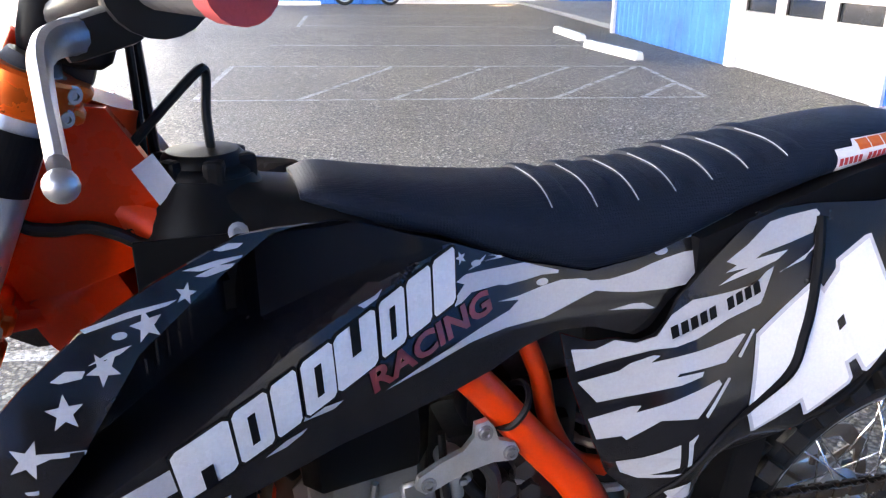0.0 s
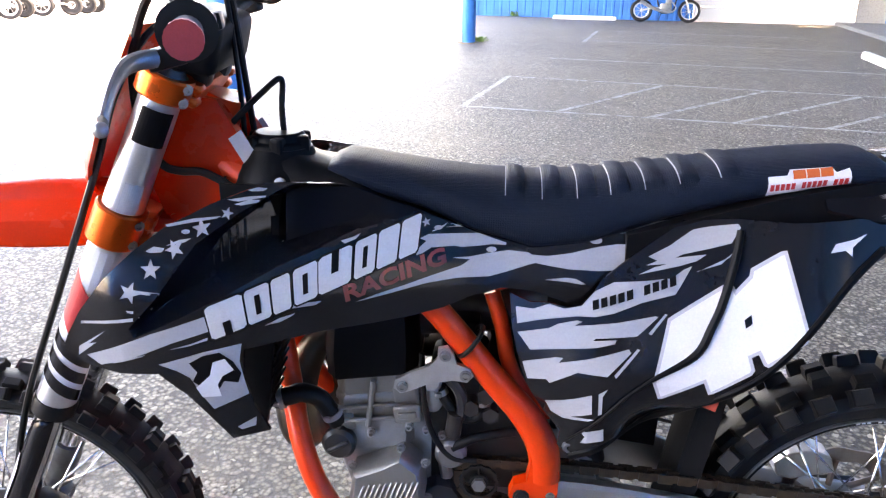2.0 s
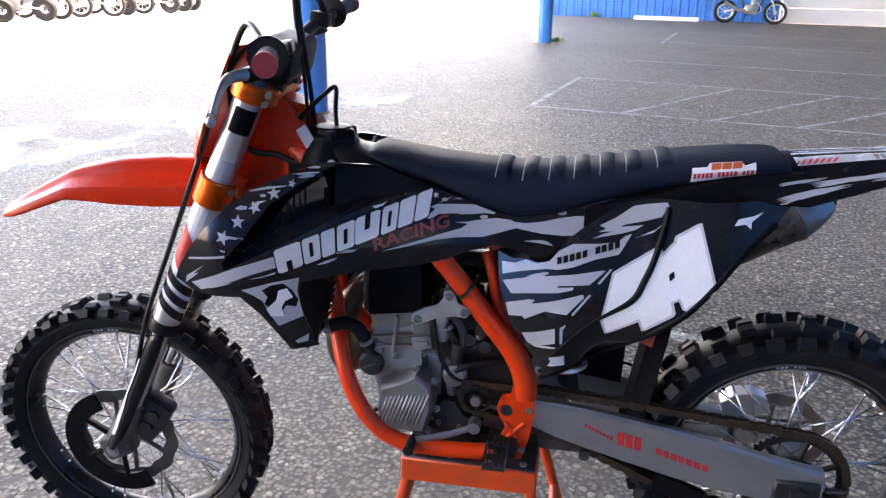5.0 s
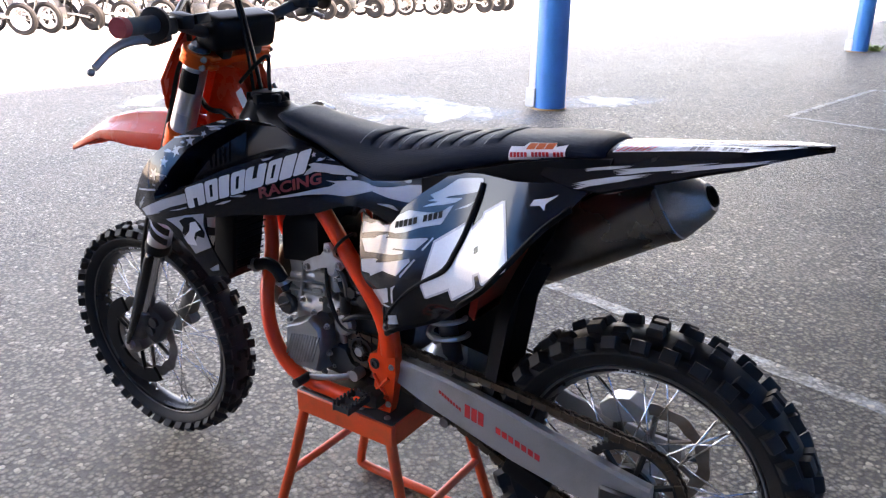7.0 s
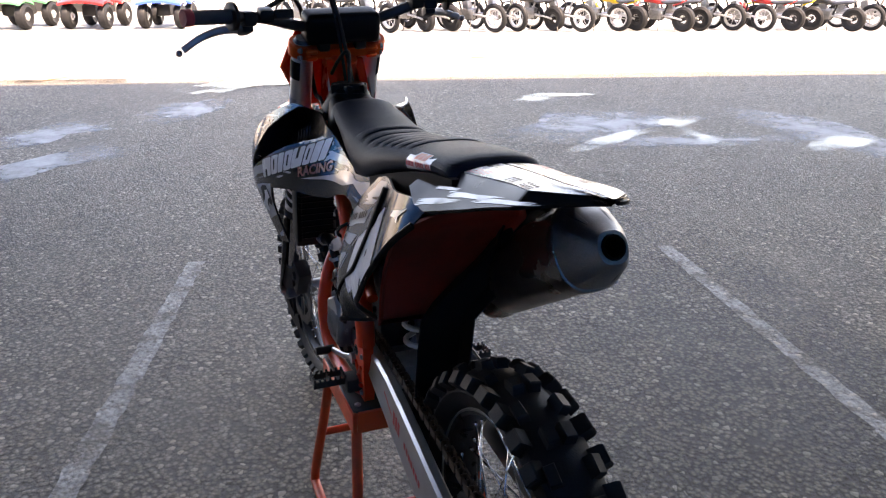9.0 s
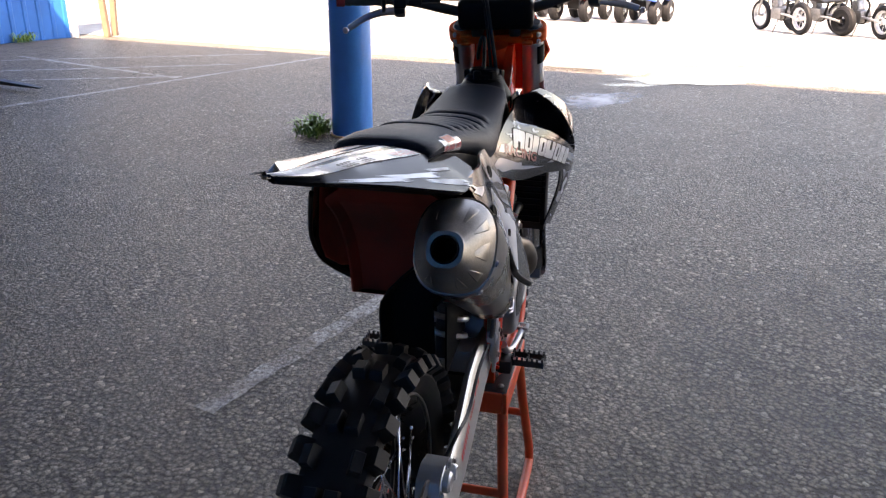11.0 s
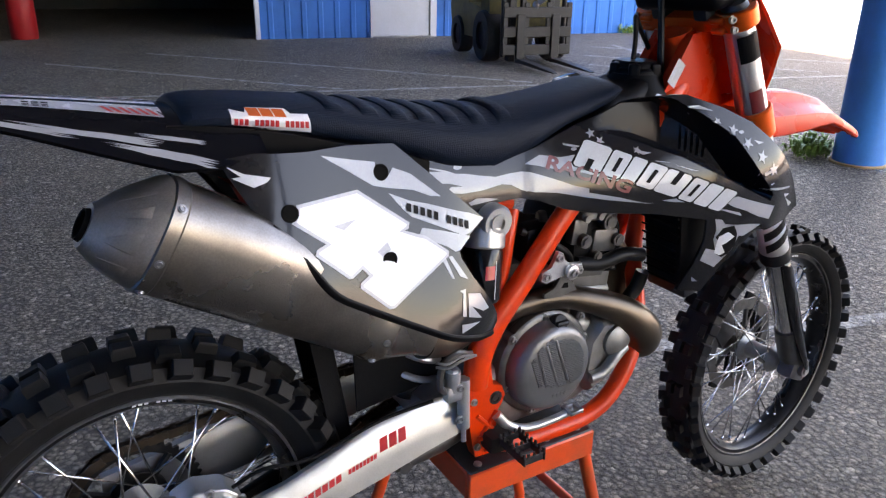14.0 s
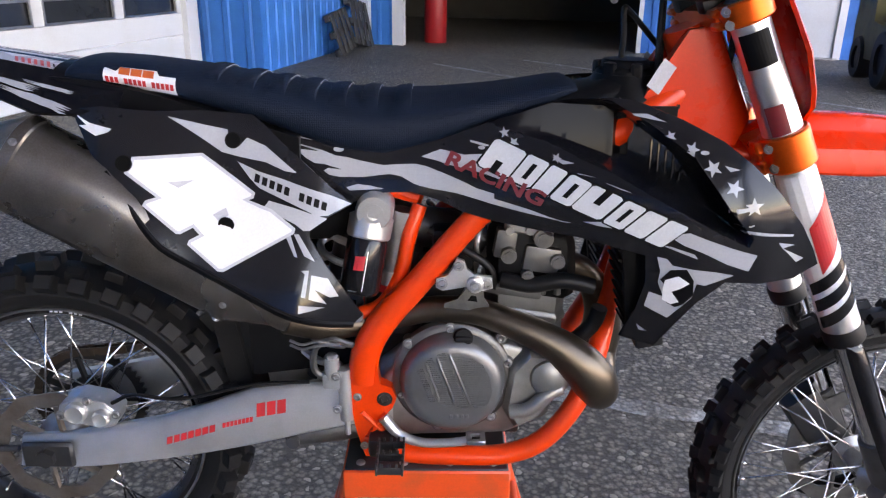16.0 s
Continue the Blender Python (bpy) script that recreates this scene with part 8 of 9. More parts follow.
case = [(0.755, 0.520), (0.735, 0.487), (0.690, 0.484), (0.650, 0.492), (0.640, 0.515), (0.680, 0.528), (0.700, 0.560), (0.725, 0.565), (0.748, 0.550)]
skin(bm, [[(0.70 + (x - 0.70) * k, y, 0.52 + (z - 0.52) * k) for x, z in case] for y, k in ((0.058, 1.0), (0.082, 1.0), (0.088, 0.92))])
part("sprocket_cover_edge", bm, M["dark cast"], eng, "oil-stained edge of the crankcase")
for x, z in ((0.716, 0.655), (0.690, 0.640), (0.742, 0.662), (0.770, 0.668), (0.832, 0.652), (0.69, 0.500), (0.735, 0.505)):
    part("bolt", bolt(B(), (x, 0.080, z), (0, 1, 0), 0.0055, 0.010), M["steel"], eng)
bm = B()
lathe(bm, [(0.0, 0.0), (0.017, 0.0), (0.017, 0.03), (0.013, 0.034), (0.0, 0.034)], 18, Matrix.Translation((0.735, 0.055, 0.752)))
part("drain_plug", bm, M["alloy"], eng, "bright alloy plug")
bm = B()
for x, z in ((0.640, 0.700), (0.672, 0.712), (0.648, 0.735)):
    rod(bm, (x, 0.05, z), (x, 0.092, z), 0.012, 14)
    rod(bm, (x, 0.088, z), (x, 0.095, z), 0.0145, 6)
part("banjo_fitting", bm, M["dark cast"], eng)
# right: clutch cover, water pump
CX, CZ = 0.702, 0.606
bm = B()
cc = Matrix.Translation((CX, -0.098, CZ)) @ tilt(180)
lathe(bm, [(0.0895, -0.012), (0.0895, 0.012), (0.088, 0.016), (0.086, 0.030), (0.081, 0.039), (0.074, 0.0435), (0.064, 0.045), (0.0, 0.0455)], 64, cc)
clutch = part("clutch_cover", bm, M["cover"], eng, "round grey cast clutch cover with fine grooved panels")

bm = B()
lathe(bm, [(0.090, -0.012), (0.102, -0.012), (0.102, 0.006), (0.098, 0.010), (0.090, 0.011)], 64, cc, True)
part("clutch_flange", bm, M["engine dark"], eng, "dark cast flange round the clutch cover")


def grooved(outline, n):
    """A panel of fine level grooves between the plain ribs of the cover."""
    z0, z1 = min(q[1] for q in outline), max(q[1] for q in outline)
    bm = B()
    for k in range(n):
        z = z0 + (z1 - z0) * (k + 0.5) / n
        cuts = sorted(x0 + (x1 - x0) * (z - a) / (b - a) for (x0, a), (x1, b) in zip(outline, outline[1:] + outline[:1]) if (a - z) * (b - z) < 0)
        if len(cuts) >= 2:
            box(bm, ((cuts[0] + cuts[-1]) / 2, -0.1440, z), (cuts[-1] - cuts[0], 0.0022, (z1 - z0) / n * 0.58), None, 0.0)
    return bm


for outline, n in (([(0.642, 0.640), (0.652, 0.644), (0.675, 0.580), (0.664, 0.580)], 16), ([(0.655, 0.655), (0.667, 0.664), (0.704, 0.572), (0.680, 0.576)], 24), ([(0.675, 0.669), (0.688, 0.674), (0.729, 0.569), (0.709, 0.571)], 27), ([(0.700, 0.667), (0.730, 0.664), (0.751, 0.650), (0.763, 0.627), (0.767, 0.600), (0.763, 0.580), (0.754, 0.573), (0.738, 0.569)], 26)):
    tagged(part("grooved_panel", grooved(outline, n), M["cover"], clutch, "fine level grooves", False), kind="stuff")
for x0, z0, x1, z1 in ((0.6585, 0.652, 0.6805, 0.584), (0.6755, 0.664, 0.7055, 0.580), (0.696, 0.670, 0.732, 0.576)):
    bm = B()
    tube(bm, [Vector((x0, -0.1420, z0)).lerp(Vector((x1, -0.1420, z1)), k) for k in (0, 0.04, 0.96, 1)], [0.001, 0.0036, 0.0036, 0.001], 8)
    part("clutch_rib", bm, M["cover"], clutch)
bm = B()
for k in range(4):
    box(bm, (0.700 + 0.009 * k, -0.1425, 0.5535), (0.0065, 0.0022, 0.008), None, 0.0008, 1)
part("cast_mark", bm, M["cover"], clutch, "small raised cast mark")
for x, z in ((0.628, 0.670), (0.697, 0.699), (0.783, 0.682), (0.795, 0.636), (0.800, 0.588), (0.770, 0.531), (0.679, 0.512), (0.616, 0.575)):
    bm = B()
    rod(bm, (x, -0.086, z), (x, -0.106, z), 0.0105, 14)
    part("bolt_boss", bm, M["cover"], eng)
    part("bolt", bolt(B(), (x, -0.106, z), (0, -1, 0), 0.0058, 0.006), M["steel"], eng)
bm = B()
lathe(bm, [(0.0, 0.0), (0.0165, 0.0), (0.0165, 0.016), (0.013, 0.020), (0.0, 0.020)], 18, Matrix.Translation((0.718, -0.112, 0.684)) @ tilt(150))
box(bm, (0.718, -0.131, 0.692), (0.030, 0.010, 0.010), tilt(-30), 0.003, 1)
part("filler_cap", bm, M["hose"], eng, "black filler cap with a grip bar")
bm = B()
pump = [(0.80, 0.63), (0.83, 0.665), (0.875, 0.66), (0.905, 0.63), (0.90, 0.595), (0.87, 0.565), (0.845, 0.53), (0.81, 0.515), (0.79, 0.55)]
skin(bm, [[(0.85 + (x - 0.85) * k, y, 0.59 + (z - 0.59) * k) for x, z in pump] for y, k in ((-0.085, 1.05), (-0.112, 1.0), (-0.122, 0.86))])
lathe(bm, [(0.0, 0), (0.034, 0), (0.032, 0.014), (0.018, 0.022), (0.0, 0.022)], 24, Matrix.Translation((0.865, -0.115, 0.618)) @ tilt(180))
tube(bm, smooth_line([(0.80, -0.128, 0.555), (0.83, -0.132, 0.562), (0.862, -0.130, 0.59), (0.885, -0.125, 0.60)], 5), 0.012, 10)
part("water_pump", bm, M["cast"], eng, "cast water pump cover")
bm = B()
box(bm, (0.725, 0.0, 0.480), (0.20, 0.13, 0.018), None, 0.006)
part("sump", bm, M["dark cast"], eng)
# throttle body, boots, sundry plumbing behind the cylinder
bm = B()
tube(bm, [(0.76, 0, 0.825), (0.72, 0, 0.830), (0.70, 0, 0.835), (0.64, 0, 0.845), (0.60, 0, 0.855), (0.55, 0, 0.87)], [0.030, 0.030, 0.036, 0.036, 0.042, 0.05], 20)
part("throttle_body", bm, M["dark cast"], bike)
bm = B()
box(bm, (0.69, 0.055, 0.825), (0.06, 0.05, 0.06), None, 0.01)
rod(bm, (0.66, 0.05, 0.77), (0.66, 0.07, 0.82), 0.014)
part("injector_block", bm, M["black matt"], bike)
bm = B()
box(bm, (0.70, -0.06, 0.83), (0.07, 0.05, 0.07), None, 0.012)
part("throttle_sensor", bm, M["black matt"], bike)
bm = B()
tube(bm, smooth_line([(0.70, 0.075, 0.68), (0.685, 0.085, 0.70), (0.69, 0.088, 0.74), (0.715, 0.085, 0.77)], 5), 0.010, 8)
rod(bm, (0.70, 0.08, 0.655), (0.695, 0.085, 0.70), 0.013, 12)
part("starter_link", bm, M["dark cast"], eng)
for c, d, r in (((0.974, 0.094, 0.714), (-1, -0.2, 0.25), 0.0175), ((0.896, 0.079, 0.682), (0.4, 0.2, 1), 0.0175), ((0.650, 0.076, 0.716), (0, 0, 1), 0.0105), ((0.719, 0.073, 0.728), (-0.4, 0.1, -1), 0.0105)):
    bm = B()
    d = Vector(d).normalized() * 0.0045
    rod(bm, Vector(c) - d, Vector(c) + d, r, 18)
    box(bm, Vector(c) + Vector((0.004, r + 0.001, 0)), (0.010, 0.006, 0.008), None, 0.0015, 1)
    part("hose_clamp", bm, M["steel"], bike, "steel hose clamp")
bm = B()
tube(bm, [(0.735, 0.070, 0.745), (0.734, 0.070, 0.735), (0.732, 0.070, 0.702), (0.731, 0.070, 0.694)], [0.010, 0.0145, 0.0145, 0.009], 18)
part("starter_plug", bm, M["alloy"], bike, "bright alloy plug under the hanger")
bm = B()
box(bm, (0.772, 0.088, 0.694), (0.044, 0.010, 0.030), E3, 0.003, 1)
box(bm, (0.772, 0.094, 0.694), (0.030, 0.006, 0.012), E3, 0.002, 1)
for z in (0.700, 0.676):
    box(bm, (0.828, 0.078, z), (0.125, 0.008, 0.006), E3, 0.002, 1)
rod(bm, (0.8275, 0.078, 0.745), (0.8375, 0.080, 0.662), 0.005, 8)
part("cylinder_flange", bm, M["cast"], eng, "cast flange and bracket on the cylinder")
for pts, r in (([(0.722, 0.072, 0.735), (0.713, 0.075, 0.715), (0.697, 0.076, 0.695), (0.676, 0.076, 0.683), (0.658, 0.076, 0.690), (0.650, 0.076, 0.712), (0.648, 0.074, 0.760)], 0.0085), ([(0.75, 0.082, 0.80), (0.745, 0.09, 0.72), (0.73, 0.092, 0.66), (0.70, 0.092, 0.62), (0.66, 0.09, 0.615)], 0.005),
               ([(0.985, 0.095, 0.712), (0.960, 0.090, 0.718), (0.941, 0.086, 0.722), (0.915, 0.083, 0.712), (0.900, 0.080, 0.689), (0.888, 0.074, 0.664)], 0.0155), ([(0.78, -0.085, 0.78), (0.83, -0.095, 0.775), (0.88, -0.10, 0.785), (0.93, -0.10, 0.775)], 0.014), ([(0.90, -0.085, 0.66), (0.935, -0.09, 0.70), (0.945, -0.095, 0.735)], 0.014),
               ([(0.66, -0.07, 0.86), (0.72, -0.085, 0.83), (0.76, -0.085, 0.80), (0.77, -0.08, 0.76)], 0.007), ([(0.60, 0.07, 0.66), (0.66, 0.085, 0.655), (0.70, 0.088, 0.635)], 0.008)):
    part("hose", tube(B(), smooth_line(pts, 6), r, 10), M["hose"], bike, "black rubber hose")
bm = B()
for c, s_ in (((0.80, -0.072, 0.760), (0.10, 0.03, 0.022)), ((0.845, -0.074, 0.815), (0.06, 0.03, 0.045)), ((0.785, -0.070, 0.84), (0.035, 0.03, 0.05))):
    box(bm, c, s_, E3, 0.007)
for x, z, r in ((0.845, 0.855, 0.016), (0.79, 0.825, 0.013), (0.870, 0.815, 0.012), (0.822, 0.790, 0.010)):
    rod(bm, (x, -0.072, z), (x, -0.098, z), r, 16)
    rod(bm, (x, -0.096, z), (x, -0.101, z), r * 0.7, 6)
for x in (0.775, 0.80, 0.825, 0.85, 0.875):
    rod(bm, (x, -0.080, 0.752), (x, -0.080, 0.772), 0.006, 10)
part("head_casting", bm, M["engine dark"], bike)
bm = B()
box(bm, (0.822, -0.082, 0.868), (0.08, 0.02, 0.018), E3, 0.004, 1)
for x in (0.79, 0.822, 0.853):
    rod(bm, (x, -0.088, 0.868), (x, -0.098, 0.868), 0.007, 8)
part("cam_cover_edge", bm, M["cast"], bike)
bm = B()
lathe(bm, [(0.030, 0.0), (0.033, 0.004), (0.033, 0.012), (0.030, 0.016)], 28, Matrix.Translation((0.735, -0.045, 0.845)) @ tilt(0, 0, 60), True)
lathe(bm, [(0.030, 0.0), (0.033, 0.004), (0.033, 0.010), (0.030, 0.014)], 28, Matrix.Translation((0.757, -0.055, 0.838)) @ tilt(0, 0, 60), True)
part("intake_clamp", bm, M["steel"], bike, "steel hose clamp")
# engine hangers
HL = [(0.722, 0.828), (0.708, 0.831), (0.699, 0.820), (0.694, 0.803), (0.674, 0.796), (0.668, 0.784), (0.677, 0.773), (0.700, 0.775), (0.735, 0.768), (0.764, 0.754), (0.779, 0.749), (0.790, 0.758), (0.787, 0.772), (0.762, 0.786), (0.735, 0.797), (0.723, 0.812)]
part("engine_hanger", sheet(HL, lambda x, z: 0.119, 1, 0.008, 0.02), M["alloy"], bike, "bare alloy engine hanger", False)
HR = [(0.706, 0.829), (0.717, 0.825), (0.722, 0.811), (0.735, 0.801), (0.762, 0.798), (0.764, 0.779), (0.748, 0.774), (0.722, 0.781), (0.683, 0.774), (0.672, 0.780), (0.673, 0.795), (0.692, 0.801), (0.699, 0.814)]
part("engine_hanger", sheet(HR, lambda x, z: 0.121, -1, 0.008, 0.02), M["alloy"], bike, "bare alloy engine hanger", False)
BRACKET = [(0.722, 0.786), (0.748, 0.784), (0.751, 0.758), (0.759, 0.746), (0.760, 0.732), (0.724, 0.737), (0.686, 0.741), (0.687, 0.749), (0.708, 0.756), (0.718, 0.770)]
HOLE = [(0.730, 0.763), (0.738, 0.762), (0.740, 0.752), (0.724, 0.754)]
brk = part("exhaust_bracket", sheet(BRACKET, lambda x, z: 0.114, -1, 0.006, 0.02), M["engine dark"], bike, "pressed steel bracket under the engine hanger", False)
# a flat black patch on the bracket stands for the shade in its opening
part("bracket_hole_patch", sheet(HOLE, lambda x, z: 0.1148, -1, 0.001, 0.03), M["soot and hole shade"], brk, "dark patch drawn as an opening", False)
bm = B()
lathe(bm, [(0.0, 0.0), (0.0125, 0.0), (0.0135, 0.002), (0.0135, 0.012), (0.0115, 0.0135), (0.0, 0.0135)], 22, Matrix.Translation((0.735, -0.118, 0.787)) @ tilt(180))
part("hanger_boss", bm, M["alloy"], bike, "round alloy boss")
for c, s in (((0.711, 0.120, 0.817), 1), ((0.680, 0.120, 0.785), 1), ((0.776, 0.120, 0.762), 1), ((0.708, -0.122, 0.818), -1), ((0.682, -0.122, 0.787), -1), ((0.754, -0.122, 0.787), -1), ((0.735, -0.131, 0.787), -1)):
    part("bolt", bolt(B(), c, (0, s, 0), 0.0068, 0.006), M["steel"], bike)
bm = B()
tube(bm, [Vector((0.674, 0.102, 0.835)) + 0.028 * (math.cos(a) * Vector((0, 1, 0)) + math.sin(a) * Vector((-0.62, 0, 0.78))) for a in (2 * math.pi * k / 24 for k in range(25))], 0.004, 6)
part("cable_tie", bm, M["hose"], bike, "black cable tie round the frame spar")

# -- exhaust --
bm = B()
tube(bm, smooth_line([(0.88, -0.02, 0.795), (0.93, -0.02, 0.77), (0.965, -0.01, 0.71), (0.975, 0.005, 0.65), (0.968, 0.0, 0.600), (0.962, -0.05, 0.575), (0.955, -0.095, 0.582), (0.938, -0.118, 0.615), (0.908, -0.122, 0.650), (0.865, -0.120, 0.683), (0.792, -0.110, 0.714), (0.735, -0.095, 0.727), (0.660, -0.080, 0.722), (0.560, -0.080, 0.700), (0.490, -0.100, 0.700), (0.430, -0.125, 0.725)], 6),
     [0.021, 0.022, 0.030, 0.036, 0.036, 0.034, 0.036, 0.039, 0.036, 0.0285, 0.0235, 0.0225, 0.022, 0.022, 0.024, 0.026], 24)
part("header_pipe", bm, M["header"], bike, "bronze-tinted exhaust header pipe")
AX0, AX1 = Vector((-0.033, -0.127, 1.003)), Vector((0.44, -0.124, 0.728))
ax = (AX1 - AX0).normalized()
length = (AX1 - AX0).length
bm = B()


UP = (Vector((0, 0, 1)) - ax * ax.z).normalized()
SIDE = ax.cross(UP)


def can(rows, n=44, sq=0.78):
    """Rings of the oval can: distance along it, half height, half width, and how far the ring is raised."""
    return [[AX0 + ax * d + UP * off + a * math.copysign(abs(math.cos(t)) ** sq, math.cos(t)) * UP + b * math.copysign(abs(math.sin(t)) ** sq, math.sin(t)) * SIDE for t in (2 * math.pi * k / n for k in range(n))] for d, a, b, off in rows]


skin(bm, can([(0.070, 0.0735, 0.061, 0.0185), (0.072, 0.0765, 0.064, 0.0185), (0.088, 0.077, 0.0645, 0.0185), (0.091, 0.0745, 0.062, 0.0185), (0.14, 0.0755, 0.063, 0.0195), (0.20, 0.0755, 0.062, 0.0195), (0.25, 0.0735, 0.0605, 0.0175), (0.30, 0.0705, 0.0570, 0.0145), (0.34, 0.067, 0.0540, 0.011), (0.38, 0.063, 0.0510, 0.007),
              (0.43, 0.0565, 0.048, 0.0005), (0.434, 0.058, 0.0495, 0.0), (0.452, 0.058, 0.0495, 0.0), (0.456, 0.055, 0.046, 0.0), (0.476, 0.048, 0.041, 0.001), (0.520, 0.031, 0.029, 0.001), (length, 0.026, 0.026, 0.0)]))
muf = part("muffler", bm, M["titanium"], bike, "brushed titanium muffler with heat tint")
CONE = [(0.005, 0.031, 0.030, 0.0), (0.020, 0.045, 0.041, 0.005), (0.062, 0.0715, 0.0595, 0.0175), (0.070, 0.0735, 0.0615, 0.0185)]
bm = B()
skin(bm, can([(0.0, 0.019, 0.019, 0.0), (0.0, 0.027, 0.027, 0.0)] + CONE + [(0.072, 0.068, 0.057, 0.0185)]), True, False)
part("end_cap", bm, M["titanium cap"], muf, "tapered end cap")
for t in (0.42, 1.05, 1.62, 2.2, 2.8, 3.6, 4.3, 5.0, 5.75):   # pressed flutes down the cone
    rings = []
    for d, w, l in ((0.012, 0.0015, -0.002), (0.020, 0.005, 0.0004), (0.036, 0.010, 0.0012), (0.052, 0.0135, 0.0006), (0.057, 0.012, -0.002)):
        a, b, off = (float(np.interp(d, [q[0] for q in CONE], [q[k] for q in CONE])) for k in (1, 2, 3))
        ring = []
        for q, h in ((-1.0, -0.003), (-0.55, l), (0.55, l), (1.0, -0.003)):
            u = t + q * w / 0.055
            ring.append(AX0 + ax * d + UP * off + (a + h) * math.copysign(abs(math.cos(u)) ** 0.78, math.cos(u)) * UP + (b + h) * math.copysign(abs(math.sin(u)) ** 0.78, math.sin(u)) * SIDE)
        rings.append(ring)
    part("pressed_flute", skin(B(), rings), M["titanium cap"], muf)
bm = B()
skin(bm, can([(0.05, 0.0165, 0.0165, 0), (-0.004, 0.0172, 0.0172, 0), (-0.006, 0.0195, 0.0195, 0), (0.0, 0.0215, 0.0215, 0), (0.004, 0.0215, 0.0215, 0)], 32, 1.0), True, False)
part("tail_pipe", bm, M["soot and hole shade"], muf, "black tail pipe ring")
# a black disc closes the bore and stands for the darkness within
bm = B()
skin(bm, can([(0.045, 0.0005, 0.0005, 0), (0.045, 0.019, 0.019, 0), (0.047, 0.019, 0.019, 0)], 24, 1.0))
part("tail_pipe_shade", bm, M["soot and hole shade"], muf)
outer = -1 if SIDE.y > 0 else 1
for d, t, a, b, off in ((0.080, 0.95, 0.0770, 0.0645, 0.0185), (0.080, 1.75, 0.0770, 0.0645, 0.0185), (0.080, 2.5, 0.0770, 0.0645, 0.0185), (0.443, 1.72, 0.058, 0.0495, 0.0), (0.443, 2.5, 0.058, 0.0495, 0.0)):
    c0 = AX0 + ax * d + UP * off
    c = c0 + UP * a * math.copysign(abs(math.cos(t)) ** 0.78, math.cos(t)) + SIDE * outer * b * abs(math.sin(t)) ** 0.78
    part("rivet", bolt(B(), c, c - c0, 0.0045, 0.003), M["steel"], muf)
bm = B()
for k in range(2):
    tube(bm, smooth_line([(0.44, -0.155, 0.70 - 0.008 * k), (0.46, -0.16, 0.695 - 0.008 * k), (0.485, -0.158, 0.70 - 0.008 * k), (0.52, -0.15, 0.69)], 4), 0.0025, 6)
part("exhaust_spring", bm, M["steel"], muf)

# -- shock --
bm = B()
rod(bm, (0.545, -0.012, 0.93), (0.46, -0.012, 0.56), 0.022, 18)
part("shock_body", bm, M["dark cast"], bike)
bm = B()
coil = [Vector((0.53, -0.012, 0.86)).lerp(Vector((0.47, -0.012, 0.60)), k / 110) + 0.045 * (math.cos(k * 0.4) * Vector((0.97, 0, -0.22)) + math.sin(k * 0.4) * Vector((0, 1, 0))) for k in range(111)]
tube(bm, coil, 0.0065, 7)
part("shock_spring", bm, M["alloy"], bike, "pale steel shock spring")
R0_, R1_ = Vector((0.572, -0.086, 0.905)), Vector((0.548, -0.116, 0.768))
bm = B()
tube(bm, [R0_.lerp(R1_, k) for k in (0.10, 0.12, 0.34, 0.36)], [0.030, 0.0355, 0.0355, 0.033], 28)
tube(bm, [R0_ + Vector((0, 0, 0.004)), R0_.lerp(R1_, 0.11)], [0.020, 0.030], 24)
lathe(bm, [(0.0, -0.036), (0.026, -0.036), (0.030, -0.030), (0.030, 0.02), (0.0, 0.02)], 24, Matrix.Translation((0.575, -0.086, 0.903)))
lathe(bm, [(0.010, 0.0), (0.010, 0.002), (0.016, 0.002), (0.016, 0.0)], 18, Matrix.Translation((0.575, -0.126, 0.903)) @ tilt(0), True)
res = part("shock_reservoir", bm, M["alloy"], bike, "machined alloy shock reservoir head")
bm = B()
tube(bm, [R0_.lerp(R1_, k) for k in (0.36, 0.40, 0.95, 1.0)], [0.031, 0.033, 0.033, 0.028], 28)
part("reservoir_body", bm, M["black gloss"], res, "black reservoir body")
bm = B()
rows = [[bm.verts.new(R0_.lerp(R1_, k) + 0.0335 * Vector((math.cos(a), math.sin(a), 0))) for a in np.linspace(-2.1, -1.4, 6).tolist()] for k in (0.45, 0.9)]
for k in range(5):
    bm.faces.new((rows[0][k], rows[0][k + 1], rows[1][k + 1], rows[1][k]))
part("label_bar", bm, M["white film"], res, "small white label", False)
bm = B()
rows = [[bm.verts.new(R0_.lerp(R1_, k) + 0.0341 * Vector((math.cos(a), math.sin(a), 0))) for a in np.linspace(-2.0, -1.5, 5).tolist()] for k in (0.5, 0.66)]
for k in range(4):
    bm.faces.new((rows[0][k], rows[0][k + 1], rows[1][k + 1], rows[1][k]))
part("label_bar", bm, M["bright red film"], res, "small red bar", False)
bm = B()
rod(bm, (0.618, -0.055, 0.89), (0.600, -0.055, 0.79), 0.021, 18)
rod(bm, (0.598, -0.06, 0.79), (0.597, -0.06, 0.765), 0.026, 18)
part("compression_adjuster", bm, M["steel"], bike)
bm = B()
rod(bm, (0.597, -0.06, 0.765), (0.595, -0.06, 0.752), 0.027, 18)
part("adjuster_ring", bm, M["red alloy"], bike)

